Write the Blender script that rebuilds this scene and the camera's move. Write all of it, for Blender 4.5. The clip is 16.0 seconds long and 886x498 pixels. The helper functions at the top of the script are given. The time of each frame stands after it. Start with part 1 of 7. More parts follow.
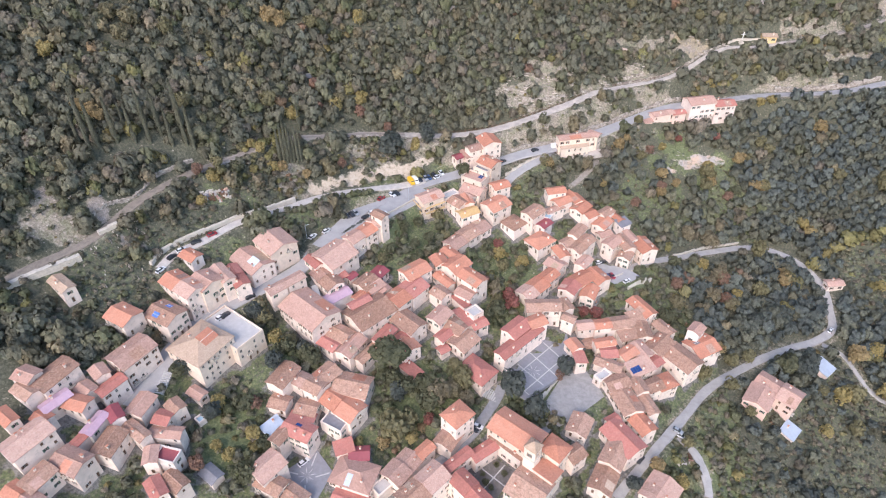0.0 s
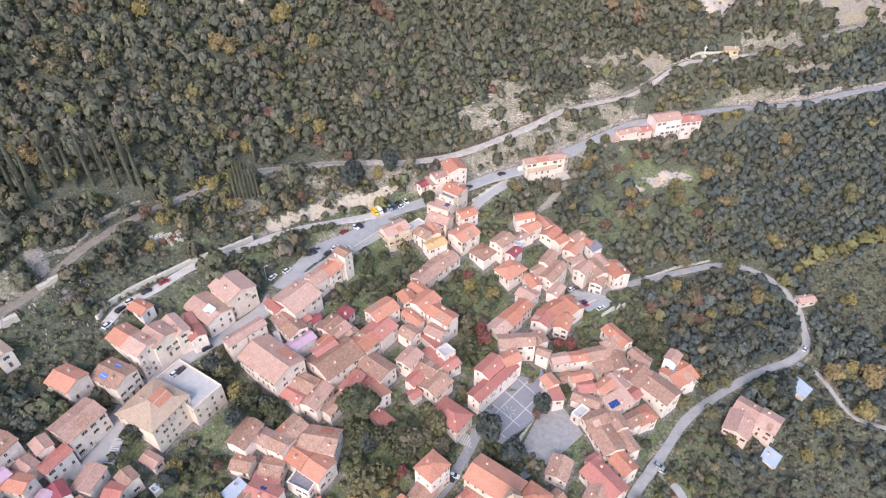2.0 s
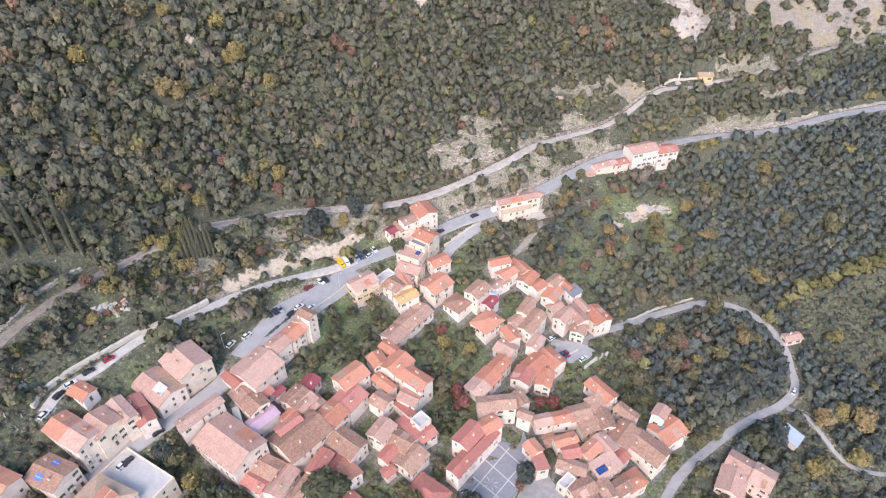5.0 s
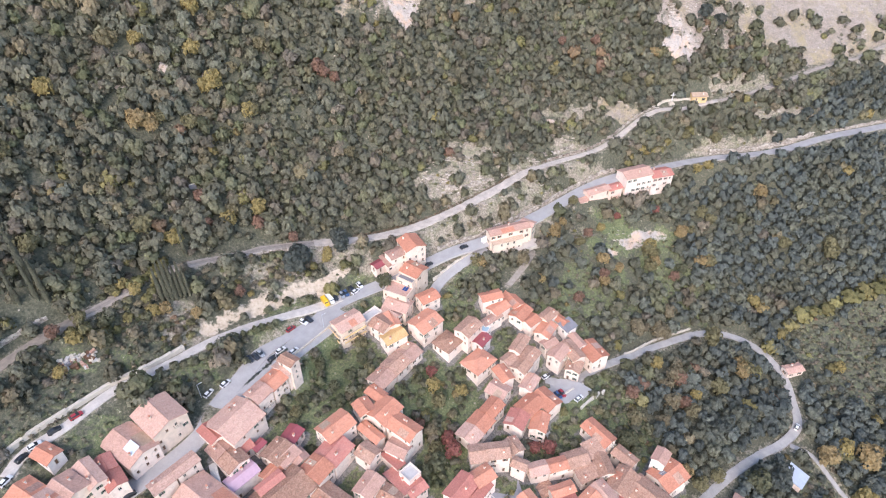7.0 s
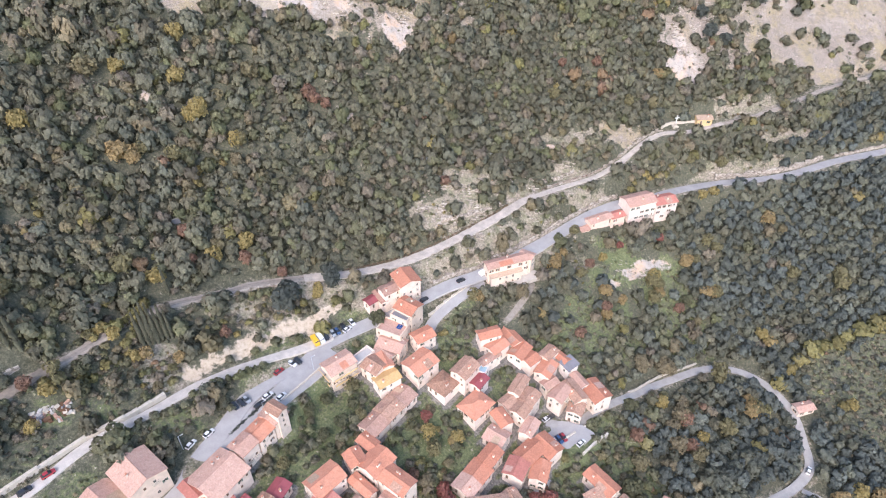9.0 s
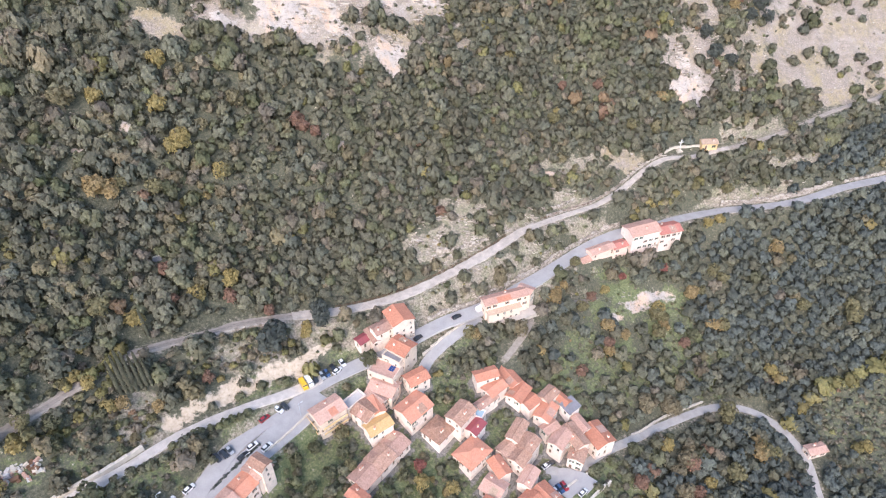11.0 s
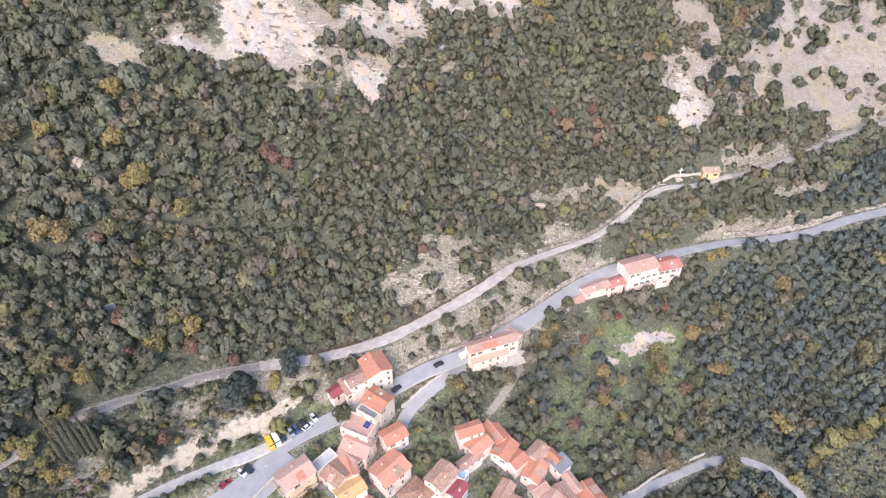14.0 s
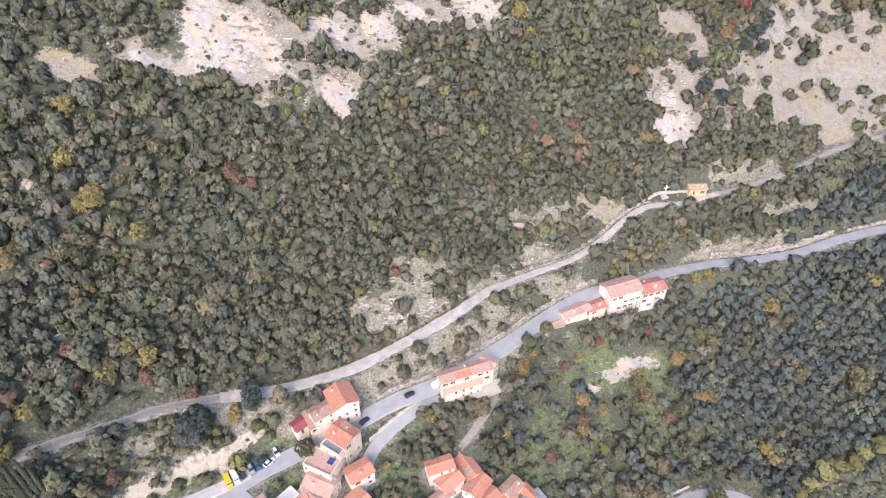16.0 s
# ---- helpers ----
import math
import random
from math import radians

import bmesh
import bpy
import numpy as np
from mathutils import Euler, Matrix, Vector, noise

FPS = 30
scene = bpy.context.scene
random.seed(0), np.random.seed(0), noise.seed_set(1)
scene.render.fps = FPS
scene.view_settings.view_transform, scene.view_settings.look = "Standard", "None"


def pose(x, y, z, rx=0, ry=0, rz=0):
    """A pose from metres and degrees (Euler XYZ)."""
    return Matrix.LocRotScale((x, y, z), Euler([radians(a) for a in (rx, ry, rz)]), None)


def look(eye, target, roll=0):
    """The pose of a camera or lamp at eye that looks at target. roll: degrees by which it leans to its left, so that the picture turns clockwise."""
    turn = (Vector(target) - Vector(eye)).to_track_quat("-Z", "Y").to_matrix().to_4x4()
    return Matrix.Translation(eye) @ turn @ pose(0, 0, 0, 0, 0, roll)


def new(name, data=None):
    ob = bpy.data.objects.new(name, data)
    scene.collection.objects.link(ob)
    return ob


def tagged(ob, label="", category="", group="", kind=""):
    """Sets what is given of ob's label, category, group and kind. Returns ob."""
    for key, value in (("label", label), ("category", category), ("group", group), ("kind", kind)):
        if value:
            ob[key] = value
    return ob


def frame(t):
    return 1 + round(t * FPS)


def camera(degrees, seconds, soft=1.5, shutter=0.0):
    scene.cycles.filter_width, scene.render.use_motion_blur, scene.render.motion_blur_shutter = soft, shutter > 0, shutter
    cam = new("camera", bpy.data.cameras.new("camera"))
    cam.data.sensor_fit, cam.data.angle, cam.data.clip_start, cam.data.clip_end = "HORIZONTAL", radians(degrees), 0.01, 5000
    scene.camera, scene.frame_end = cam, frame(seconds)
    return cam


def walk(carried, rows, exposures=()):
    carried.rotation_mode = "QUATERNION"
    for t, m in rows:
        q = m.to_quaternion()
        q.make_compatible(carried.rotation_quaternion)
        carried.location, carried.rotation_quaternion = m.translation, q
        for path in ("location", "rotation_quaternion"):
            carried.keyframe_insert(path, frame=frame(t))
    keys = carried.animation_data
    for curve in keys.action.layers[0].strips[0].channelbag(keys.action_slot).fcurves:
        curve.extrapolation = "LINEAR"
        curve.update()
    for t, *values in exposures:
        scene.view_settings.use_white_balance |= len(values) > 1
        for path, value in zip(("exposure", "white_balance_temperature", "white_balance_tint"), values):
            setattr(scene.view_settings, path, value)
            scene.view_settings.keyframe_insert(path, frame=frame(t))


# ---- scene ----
cam = camera(71.5, 16.0, 1.16)
METRES, EYE, TILT, LEAN, TURN = 140.0, 180.0, -39.5, 0.0, 0.0
ROWS = [
    (0.0, 0.0, 0.0, 0.0, 0.0, 0.0, -0.0),
    (0.5, 0.0022, 0.0166, 0.0235, -0.84, 0.03, 0.66),
    (1.0, 0.0054, 0.034, 0.0481, -1.77, 0.03, 1.42),
    (1.5, 0.0082, 0.0537, 0.0737, -2.46, 0.06, 1.97),
    (2.0, 0.0116, 0.0731, 0.0986, -2.77, 0.08, 2.24),
    (2.5, 0.015, 0.0926, 0.1239, -3.05, 0.1, 2.47),
    (3.0, 0.0192, 0.1106, 0.1476, -3.31, 0.12, 2.7),
    (3.5, 0.0238, 0.1298, 0.1719, -3.69, 0.17, 3.02),
    (4.0, 0.0288, 0.1488, 0.1973, -4.11, 0.17, 3.36),
    (6.5, 0.0536, 0.2443, 0.3207, -5.93, 0.31, 4.79),
    (7.0, 0.0592, 0.2638, 0.3459, -5.94, 0.33, 4.8),
    (7.5, 0.0659, 0.283, 0.3704, -5.93, 0.37, 4.82),
    (8.0, 0.0723, 0.3021, 0.3953, -5.93, 0.4, 4.82),
    (8.5, 0.0791, 0.3228, 0.421, -5.96, 0.45, 4.84),
    (9.0, 0.0859, 0.3406, 0.4443, -6.02, 0.46, 4.9),
    (11.5, 0.1244, 0.4401, 0.5604, -6.06, 0.7, 4.99),
    (12.0, 0.133, 0.4611, 0.577, -6.05, 0.75, 5.0),
    (12.5, 0.1439, 0.483, 0.5954, -6.05, 0.78, 4.99),
    (13.0, 0.1576, 0.504, 0.6126, -6.07, 0.82, 5.0),
    (13.5, 0.1737, 0.5239, 0.6298, -6.06, 0.84, 5.0),
    (14.0, 0.1915, 0.5435, 0.6462, -6.05, 0.87, 5.02),
    (14.5, 0.2108, 0.5622, 0.6612, -6.03, 0.92, 5.02),
    (15.0, 0.2322, 0.5796, 0.6763, -6.04, 0.93, 5.01),
    (15.5, 0.255, 0.5956, 0.6894, -6.06, 0.96, 5.0),
    (16.0, 0.2791, 0.6104, 0.7017, -6.08, 0.98, 5.01),
]
walk(cam, [(t, pose(0, 0, EYE, TILT, LEAN, TURN) @ pose(METRES * x, METRES * y, METRES * z, 90 + pitch, roll, yaw)) for t, x, y, z, yaw, pitch, roll in ROWS],
     [(0.0, 1.15), (4.0, 1.21), (12.0, 1.36), (16.0, 1.36)])

# ---- light ----
SUN_FROM = (-0.35, -0.85, 0.80)
world = bpy.data.worlds.new("sky")
scene.world = world
world.use_nodes = True
wn = world.node_tree
sky = wn.nodes.new("ShaderNodeTexSky")
sky.sky_type, sky.sun_disc = "NISHITA", False
sd = Vector(SUN_FROM).normalized()
sky.sun_elevation = math.asin(sd.z)
sky.sun_rotation = math.atan2(sd.x, sd.y)
sky.air_density, sky.dust_density, sky.ozone_density = 1.0, 1.5, 1.5
wn.nodes["Background"].inputs["Strength"].default_value = 0.15
wn.links.new(sky.outputs["Color"], wn.nodes["Background"].inputs["Color"])
sun_data = bpy.data.lights.new("sun", "SUN")
sun_data.energy, sun_data.angle, sun_data.color = 1.12, radians(32), (1.0, 0.90, 0.895)
sun = new("sun", sun_data)
sun.matrix_world = look(sd * 600, (0, 0, 0))

# ---- materials ----
def material(name):
    m = bpy.data.materials.new(name)
    m.use_nodes = True
    return m, m.node_tree.nodes, m.node_tree.links, m.node_tree.nodes["Principled BSDF"]


def noise_node(nodes, links, vec, scale, detail=4.0, rough=0.6):
    n = nodes.new("ShaderNodeTexNoise")
    n.inputs["Scale"].default_value, n.inputs["Detail"].default_value, n.inputs["Roughness"].default_value = scale, detail, rough
    links.new(vec, n.inputs["Vector"])
    return n.outputs["Fac"]


def ramp(nodes, links, fac, stops):
    r = nodes.new("ShaderNodeValToRGB")
    while len(r.color_ramp.elements) < len(stops):
        r.color_ramp.elements.new(0.5)
    for e, (p, c) in zip(r.color_ramp.elements, stops):
        e.position, e.color = p, (*c, 1)
    links.new(fac, r.inputs["Fac"])
    return r.outputs["Color"]


def mix(nodes, links, fac, a, b, mode="MIX"):
    m = nodes.new("ShaderNodeMix")
    m.data_type, m.blend_type = "RGBA", mode
    for sock, val in ((m.inputs["Factor"], fac), (m.inputs[6], a), (m.inputs[7], b)):
        if isinstance(val, (int, float)):
            sock.default_value = val
        elif isinstance(val, tuple):
            sock.default_value = (*val, 1)
        else:
            links.new(val, sock)
    return m.outputs[2]


def calc(nodes, links, op, a, b=0.0, clamp=False):
    m = nodes.new("ShaderNodeMath")
    m.operation, m.use_clamp = op, clamp
    for sock, val in ((m.inputs[0], a), (m.inputs[1], b)):
        if isinstance(val, (int, float)):
            sock.default_value = val
        else:
            links.new(val, sock)
    return m.outputs[0]


def bump(nodes, links, bsdf, height, strength, distance):
    b = nodes.new("ShaderNodeBump")
    b.inputs["Strength"].default_value, b.inputs["Distance"].default_value = strength, distance
    links.new(height, b.inputs["Height"])
    links.new(b.outputs["Normal"], bsdf.inputs["Normal"])


def plain(name, colour, rough=0.7, var=0.25, scale=1.5, metal=0.0, bumps=0.15):
    """A worn surface of one colour with variation at two scales."""
    m, n, l, p = material(name)
    co = n.new("ShaderNodeTexCoord").outputs["Object"]
    f = noise_node(n, l, co, scale, 5)
    g = noise_node(n, l, co, scale * 9, 3)
    k = calc(n, l, "ADD", calc(n, l, "MULTIPLY", f, 0.65), calc(n, l, "MULTIPLY", g, 0.35))
    lo = tuple(c * (1 - var) for c in colour)
    hi = tuple(min(1, c * (1 + var)) for c in colour)
    l.new(ramp(n, l, k, [(0.3, lo), (0.7, hi)]), p.inputs["Base Color"])
    p.inputs["Roughness"].default_value, p.inputs["Metallic"].default_value = rough, metal
    bump(n, l, p, g, bumps, 0.05)
    return m


def tile_material(name, colours, patch):
    """Clay roof tiles: courses down the slope, single tiles of differing tone, lichen patches."""
    m, n, l, p = material(name)
    co = n.new("ShaderNodeTexCoord").outputs["Object"]
    geo = n.new("ShaderNodeObjectInfo")
    off = n.new("ShaderNodeVectorMath")
    off.operation = "ADD"
    l.new(co, off.inputs[0])
    l.new(geo.outputs["Location"], off.inputs[1])
    vec = off.outputs[0]
    vor = n.new("ShaderNodeTexVoronoi")
    vor.inputs["Scale"].default_value = 2.6
    l.new(vec, vor.inputs["Vector"])
    cell = n.new("ShaderNodeSeparateColor")
    l.new(vor.outputs["Color"], cell.inputs[0])
    big = noise_node(n, l, vec, 0.35, 4)
    mid = noise_node(n, l, vec, 1.6, 4)
    rnd = geo.outputs["Random"]
    k = calc(n, l, "ADD", calc(n, l, "MULTIPLY", cell.outputs[0], 0.16 + patch * 0.24), calc(n, l, "MULTIPLY", mid, 0.45))
    k = calc(n, l, "ADD", k, calc(n, l, "MULTIPLY", big, 0.35))
    k = calc(n, l, "ADD", k, calc(n, l, "MULTIPLY", calc(n, l, "SUBTRACT", rnd, 0.28), 0.34))
    base = ramp(n, l, k, [(0.3, colours[0]), (0.6, colours[1]), (0.9, colours[2])])
    stain = calc(n, l, "MULTIPLY", calc(n, l, "GREATER_THAN", noise_node(n, l, vec, 0.9, 6, 0.75), 0.56), patch)
    base = mix(n, l, stain, base, (0.27, 0.175, 0.13))
    wav = n.new("ShaderNodeTexWave")
    wav.bands_direction = "X"
    wav.inputs["Scale"].default_value, wav.inputs["Distortion"].default_value = 1.45, 0.6
    l.new(co, wav.inputs["Vector"])
    base = mix(n, l, calc(n, l, "MULTIPLY", wav.outputs["Fac"], 0.17), base, (0.16, 0.09, 0.07))
    l.new(base, p.inputs["Base Color"])
    p.inputs["Roughness"].default_value = 0.85
    bump(n, l, p, wav.outputs["Fac"], 0.6, 0.06)
    return m


def plaster_material(name, colour, dirt):
    m, n, l, p = material(name)
    co = n.new("ShaderNodeTexCoord").outputs["Object"]
    rnd = n.new("ShaderNodeObjectInfo").outputs["Random"]
    f = noise_node(n, l, co, 0.45, 5)
    g = noise_node(n, l, co, 3.5, 5, 0.7)
    hi = tuple(min(1, c * 1.12) for c in colour)
    lo = tuple(c * 0.80 for c in colour)
    k = calc(n, l, "ADD", calc(n, l, "MULTIPLY", f, 0.7), calc(n, l, "MULTIPLY", rnd, 0.35))
    base = ramp(n, l, k, [(0.3, lo), (0.75, hi)])
    stone = ramp(n, l, g, [(0.35, (0.16, 0.13, 0.10)), (0.65, (0.5, 0.43, 0.36))])
    wear = calc(n, l, "MULTIPLY", calc(n, l, "GREATER_THAN", noise_node(n, l, co, 0.7, 6, 0.7), 0.58), dirt)
    l.new(mix(n, l, wear, base, stone), p.inputs["Base Color"])
    p.inputs["Roughness"].default_value = 0.9
    bump(n, l, p, g, 0.3, 0.04)
    return m


TILES = {
    "o": tile_material("orange_tiles", [(0.437, 0.176, 0.112), (0.604, 0.253, 0.163), (0.686, 0.340, 0.235)], 0.15),
    "r": tile_material("red_tiles", [(0.374, 0.141, 0.112), (0.520, 0.195, 0.156), (0.604, 0.270, 0.221)], 0.15),
    "p": tile_material("pink_tiles", [(0.437, 0.253, 0.196), (0.582, 0.352, 0.280), (0.666, 0.446, 0.365)], 0.25),
    "b": tile_material("old_brown_tiles", [(0.262, 0.145, 0.098), (0.43, 0.245, 0.175), (0.585, 0.37, 0.28)], 0.55),
    "n": tile_material("weathered_tiles", [(0.333, 0.188, 0.143), (0.478, 0.288, 0.228), (0.604, 0.400, 0.326)], 0.45),
    "t": tile_material("tan_tiles", [(0.416, 0.294, 0.208), (0.541, 0.387, 0.286), (0.624, 0.470, 0.365)], 0.2),
    "a": tile_material("yellow_tiles", [(0.520, 0.305, 0.117), (0.645, 0.400, 0.170), (0.686, 0.493, 0.261)], 0.15),
    "m": plain("maroon_sheet", (0.30, 0.075, 0.085), 0.6, 0.2, 0.8),
    "l": plain("lilac_sheet", (0.50, 0.33, 0.40), 0.6, 0.15, 0.8),
    "w": plain("pale_terrace", (0.50, 0.47, 0.46), 0.8, 0.15, 0.6),
    "g": plain("grey_sheet", (0.22, 0.21, 0.23), 0.6, 0.25, 0.8),
    "z": plain("zinc_sheet", (0.55, 0.58, 0.64), 0.45, 0.12, 0.6, 0.3),
    "u": plain("blue_terrace", (0.36, 0.50, 0.60), 0.6, 0.12, 0.6),
}
TILE_WORDS = {"o": "orange clay-tile", "r": "red clay-tile", "p": "pale pink clay-tile", "b": "old brown mottled tile", "n": "weathered tile",
              "t": "tan tile", "a": "yellow-orange tile", "m": "maroon sheet", "l": "lilac sheet", "w": "pale terrace", "g": "grey sheet",
              "z": "zinc sheet", "u": "light blue terrace"}
WALLS = {
    "c": plaster_material("cream_plaster", (0.83, 0.69, 0.605), 0.24),
    "w": plaster_material("white_plaster", (0.80, 0.705, 0.655), 0.14),
    "y": plaster_material("buff_plaster", (0.80, 0.655, 0.545), 0.14),
    "v": plaster_material("pale_pink_plaster", (0.77, 0.635, 0.575), 0.16),
    "k": plaster_material("pink_plaster", (0.76, 0.55, 0.47), 0.1),
    "a": plaster_material("yellow_plaster", (0.74, 0.52, 0.28), 0.1),
}
WALL_WORDS = {"c": "cream stone", "w": "white plastered", "y": "buff plastered", "v": "pale pink plastered", "k": "pink plastered", "a": "yellow plastered"}
STONE = plain("limestone", (0.56, 0.50, 0.43), 0.9, 0.3, 0.9, 0, 0.4)
DARK_PANE = plain("dark_pane", (0.025, 0.027, 0.03), 0.15, 0.3, 2.0, 0, 0.0)
WOOD = plain("brown_wood", (0.14, 0.075, 0.045), 0.6, 0.3, 3.0)
GREEN_WOOD = plain("green_wood", (0.06, 0.11, 0.08), 0.6, 0.3, 3.0)
WHITE_FRAME = plain("white_frame", (0.7, 0.68, 0.65), 0.5, 0.1, 2.0)
ASPHALT = plain("asphalt", (0.385, 0.366, 0.364), 0.9, 0.16, 0.25, 0, 0.2)
GRAVEL = plain("pale_gravel", (0.47, 0.41, 0.365), 0.95, 0.34, 0.4, 0, 0.4)
CONCRETE = plain("pale_concrete", (0.60, 0.54, 0.47), 0.9, 0.2, 0.4, 0, 0.3)


def foliage_material(name):
    """Leaves: tone from each tree's tint, and from clump to clump."""
    m, n, l, p = material(name)
    at = n.new("ShaderNodeAttribute")
    at.attribute_name = "tint"
    base = ramp(n, l, at.outputs["Fac"], [
        (0.0, (0.146, 0.163, 0.152)), (0.16, (0.178, 0.182, 0.140)), (0.34, (0.205, 0.193, 0.142)), (0.52, (0.180, 0.190, 0.106)), (0.60, (0.240, 0.207, 0.170)), (0.66, (0.262, 0.222, 0.150)),
        (0.74, (0.236, 0.226, 0.108)), (0.84, (0.315, 0.255, 0.118)), (0.92, (0.292, 0.190, 0.142)), (1.0, (0.34, 0.145, 0.125))])
    geo = n.new("ShaderNodeNewGeometry")
    val = ramp(n, l, geo.outputs["Random Per Island"], [(0.0, (0.84, 0.85, 0.86)), (0.5, (0.98, 0.98, 0.98)), (1.0, (1.16, 1.15, 1.12))])
    fine = noise_node(n, l, geo.outputs["Position"], 1.9, 4, 0.75)
    leaf = ramp(n, l, fine, [(0.34, (0.70, 0.71, 0.73)), (0.5, (0.98, 0.98, 0.97)), (0.66, (1.34, 1.32, 1.27))])
    own = n.new("ShaderNodeAttribute")
    own.attribute_name = "tone"
    base = mix(n, l, 1.0, base, own.outputs["Color"], "MULTIPLY")
    col = mix(n, l, 1.0, mix(n, l, 1.0, base, val, "MULTIPLY"), leaf, "MULTIPLY")
    l.new(col, p.inputs["Base Color"])
    bump(n, l, p, fine, 0.6, 0.35)
    p.inputs["Roughness"].default_value = 0.75
    p.inputs["Specular IOR Level"].default_value = 0.25
    thin = n.new("ShaderNodeBsdfTranslucent")
    l.new(col, thin.inputs["Color"])
    both = n.new("ShaderNodeMixShader")
    both.inputs[0].default_value = 0.42
    l.new(p.outputs[0], both.inputs[1])
    l.new(thin.outputs[0], both.inputs[2])
    l.new(both.outputs[0], n["Material Output"].inputs["Surface"])
    return m


LEAVES = foliage_material("leaves")
BARK = plain("bark", (0.13, 0.10, 0.08), 0.95, 0.3, 3.0, 0, 0.5)


def ground_material():
    m, n, l, p = material("ground")
    co = n.new("ShaderNodeNewGeometry").outputs["Position"]
    a = noise_node(n, l, co, 0.06, 5)
    b = noise_node(n, l, co, 0.6, 6, 0.65)
    c = noise_node(n, l, co, 3.0, 4, 0.7)
    litter = noise_node(n, l, co, 1.1, 5, 0.8)
    earth = ramp(n, l, litter, [(0.34, (0.046, 0.050, 0.036)), (0.48, (0.088, 0.090, 0.060)), (0.58, (0.145, 0.135, 0.095)), (0.70, (0.235, 0.205, 0.16))])
    grass = ramp(n, l, litter, [(0.34, (0.068, 0.088, 0.042)), (0.5, (0.138, 0.158, 0.072)), (0.68, (0.275, 0.268, 0.148))])
    big = noise_node(n, l, co, 0.035, 4)
    rock = ramp(n, l, b, [(0.28, (0.33, 0.29, 0.265)), (0.46, (0.455, 0.395, 0.36)), (0.75, (0.53, 0.47, 0.435))])
    tall = n.new("ShaderNodeMapping")
    tall.inputs["Scale"].default_value = (1.0, 1.0, 0.16)
    l.new(co, tall.inputs["Vector"])
    streak = noise_node(n, l, tall.outputs["Vector"], 0.17, 5, 0.65)
    face = noise_node(n, l, tall.outputs["Vector"], 0.45, 5, 0.7)
    rock = mix(n, l, ramp(n, l, face, [(0.36, (0.75, 0.75, 0.75)), (0.52, (0, 0, 0))]), rock, (0.36, 0.32, 0.29))
    peach = ramp(n, l, streak, [(0.47, (0, 0, 0)), (0.62, (0.85, 0.85, 0.85))])
    rock = mix(n, l, peach, rock, (0.58, 0.41, 0.30))
    flat = n.new("ShaderNodeMapping")
    flat.inputs["Scale"].default_value = (0.45, 0.45, 2.0)
    l.new(co, flat.inputs["Vector"])
    strata = noise_node(n, l, flat.outputs["Vector"], 1.5, 6, 0.75)
    rock = mix(n, l, ramp(n, l, strata, [(0.37, (0.8, 0.8, 0.8)), (0.43, (0, 0, 0))]), rock, (0.16, 0.145, 0.13))
    d = noise_node(n, l, co, 1.7, 7, 0.85)
    vor = n.new("ShaderNodeTexVoronoi")
    vor.inputs["Scale"].default_value = 3.4
    l.new(co, vor.inputs["Vector"])
    chip = n.new("ShaderNodeSeparateColor")
    l.new(vor.outputs["Color"], chip.inputs[0])
    scree = ramp(n, l, d, [(0.38, (0.135, 0.11, 0.088)), (0.48, (0.305, 0.25, 0.212)), (0.60, (0.43, 0.36, 0.315))])
    scree = mix(n, l, calc(n, l, "MULTIPLY", calc(n, l, "GREATER_THAN", chip.outputs[0], 0.9), 0.45), scree, (0.54, 0.47, 0.42))
    scree = mix(n, l, calc(n, l, "MULTIPLY", calc(n, l, "LESS_THAN", chip.outputs[1], 0.13), 0.4), scree, (0.15, 0.135, 0.10))
    dry = ramp(n, l, d, [(0.35, (0.20, 0.165, 0.085)), (0.6, (0.44, 0.355, 0.215))])
    tuft = calc(n, l, "ADD", calc(n, l, "MULTIPLY", a, 0.65), calc(n, l, "MULTIPLY", b, 0.35))
    scree = mix(n, l, ramp(n, l, tuft, [(0.49, (0, 0, 0)), (0.60, (0.8, 0.8, 0.8))]), scree, dry)
    worn = noise_node(n, l, co, 0.28, 5, 0.7)
    scree = mix(n, l, ramp(n, l, worn, [(0.36, (0.6, 0.6, 0.6)), (0.52, (0, 0, 0))]), scree, (0.20, 0.17, 0.135))
    scree = mix(n, l, ramp(n, l, big, [(0.5, (0, 0, 0)), (0.65, (0.35, 0.35, 0.35))]), scree, (0.52, 0.46, 0.42))

    def weight(name):
        at = n.new("ShaderNodeAttribute")
        at.attribute_name = name
        k = calc(n, l, "ADD", at.outputs["Fac"], calc(n, l, "MULTIPLY", calc(n, l, "SUBTRACT", b, 0.5), 2.4))
        return calc(n, l, "MULTIPLY", calc(n, l, "SUBTRACT", k, 0.35), 3.0, True)

    col = mix(n, l, weight("grass"), earth, grass)
    paved = ramp(n, l, litter, [(0.36, (0.085, 0.08, 0.075)), (0.62, (0.29, 0.265, 0.245))])
    col = mix(n, l, weight("paved"), col, paved)
    col = mix(n, l, weight("scree"), col, scree)
    col = mix(n, l, weight("rock"), col, rock)
    bank = ramp(n, l, litter, [(0.34, (0.12, 0.105, 0.078)), (0.48, (0.26, 0.22, 0.17)), (0.64, (0.47, 0.405, 0.345))])
    bank = mix(n, l, calc(n, l, "MULTIPLY", calc(n, l, "GREATER_THAN", chip.outputs[2], 0.93), 0.2), bank, (0.52, 0.45, 0.39))
    bank = mix(n, l, ramp(n, l, worn, [(0.46, (0, 0, 0)), (0.60, (0.5, 0.5, 0.5))]), bank, grass)
    col = mix(n, l, weight("bank"), col, bank)
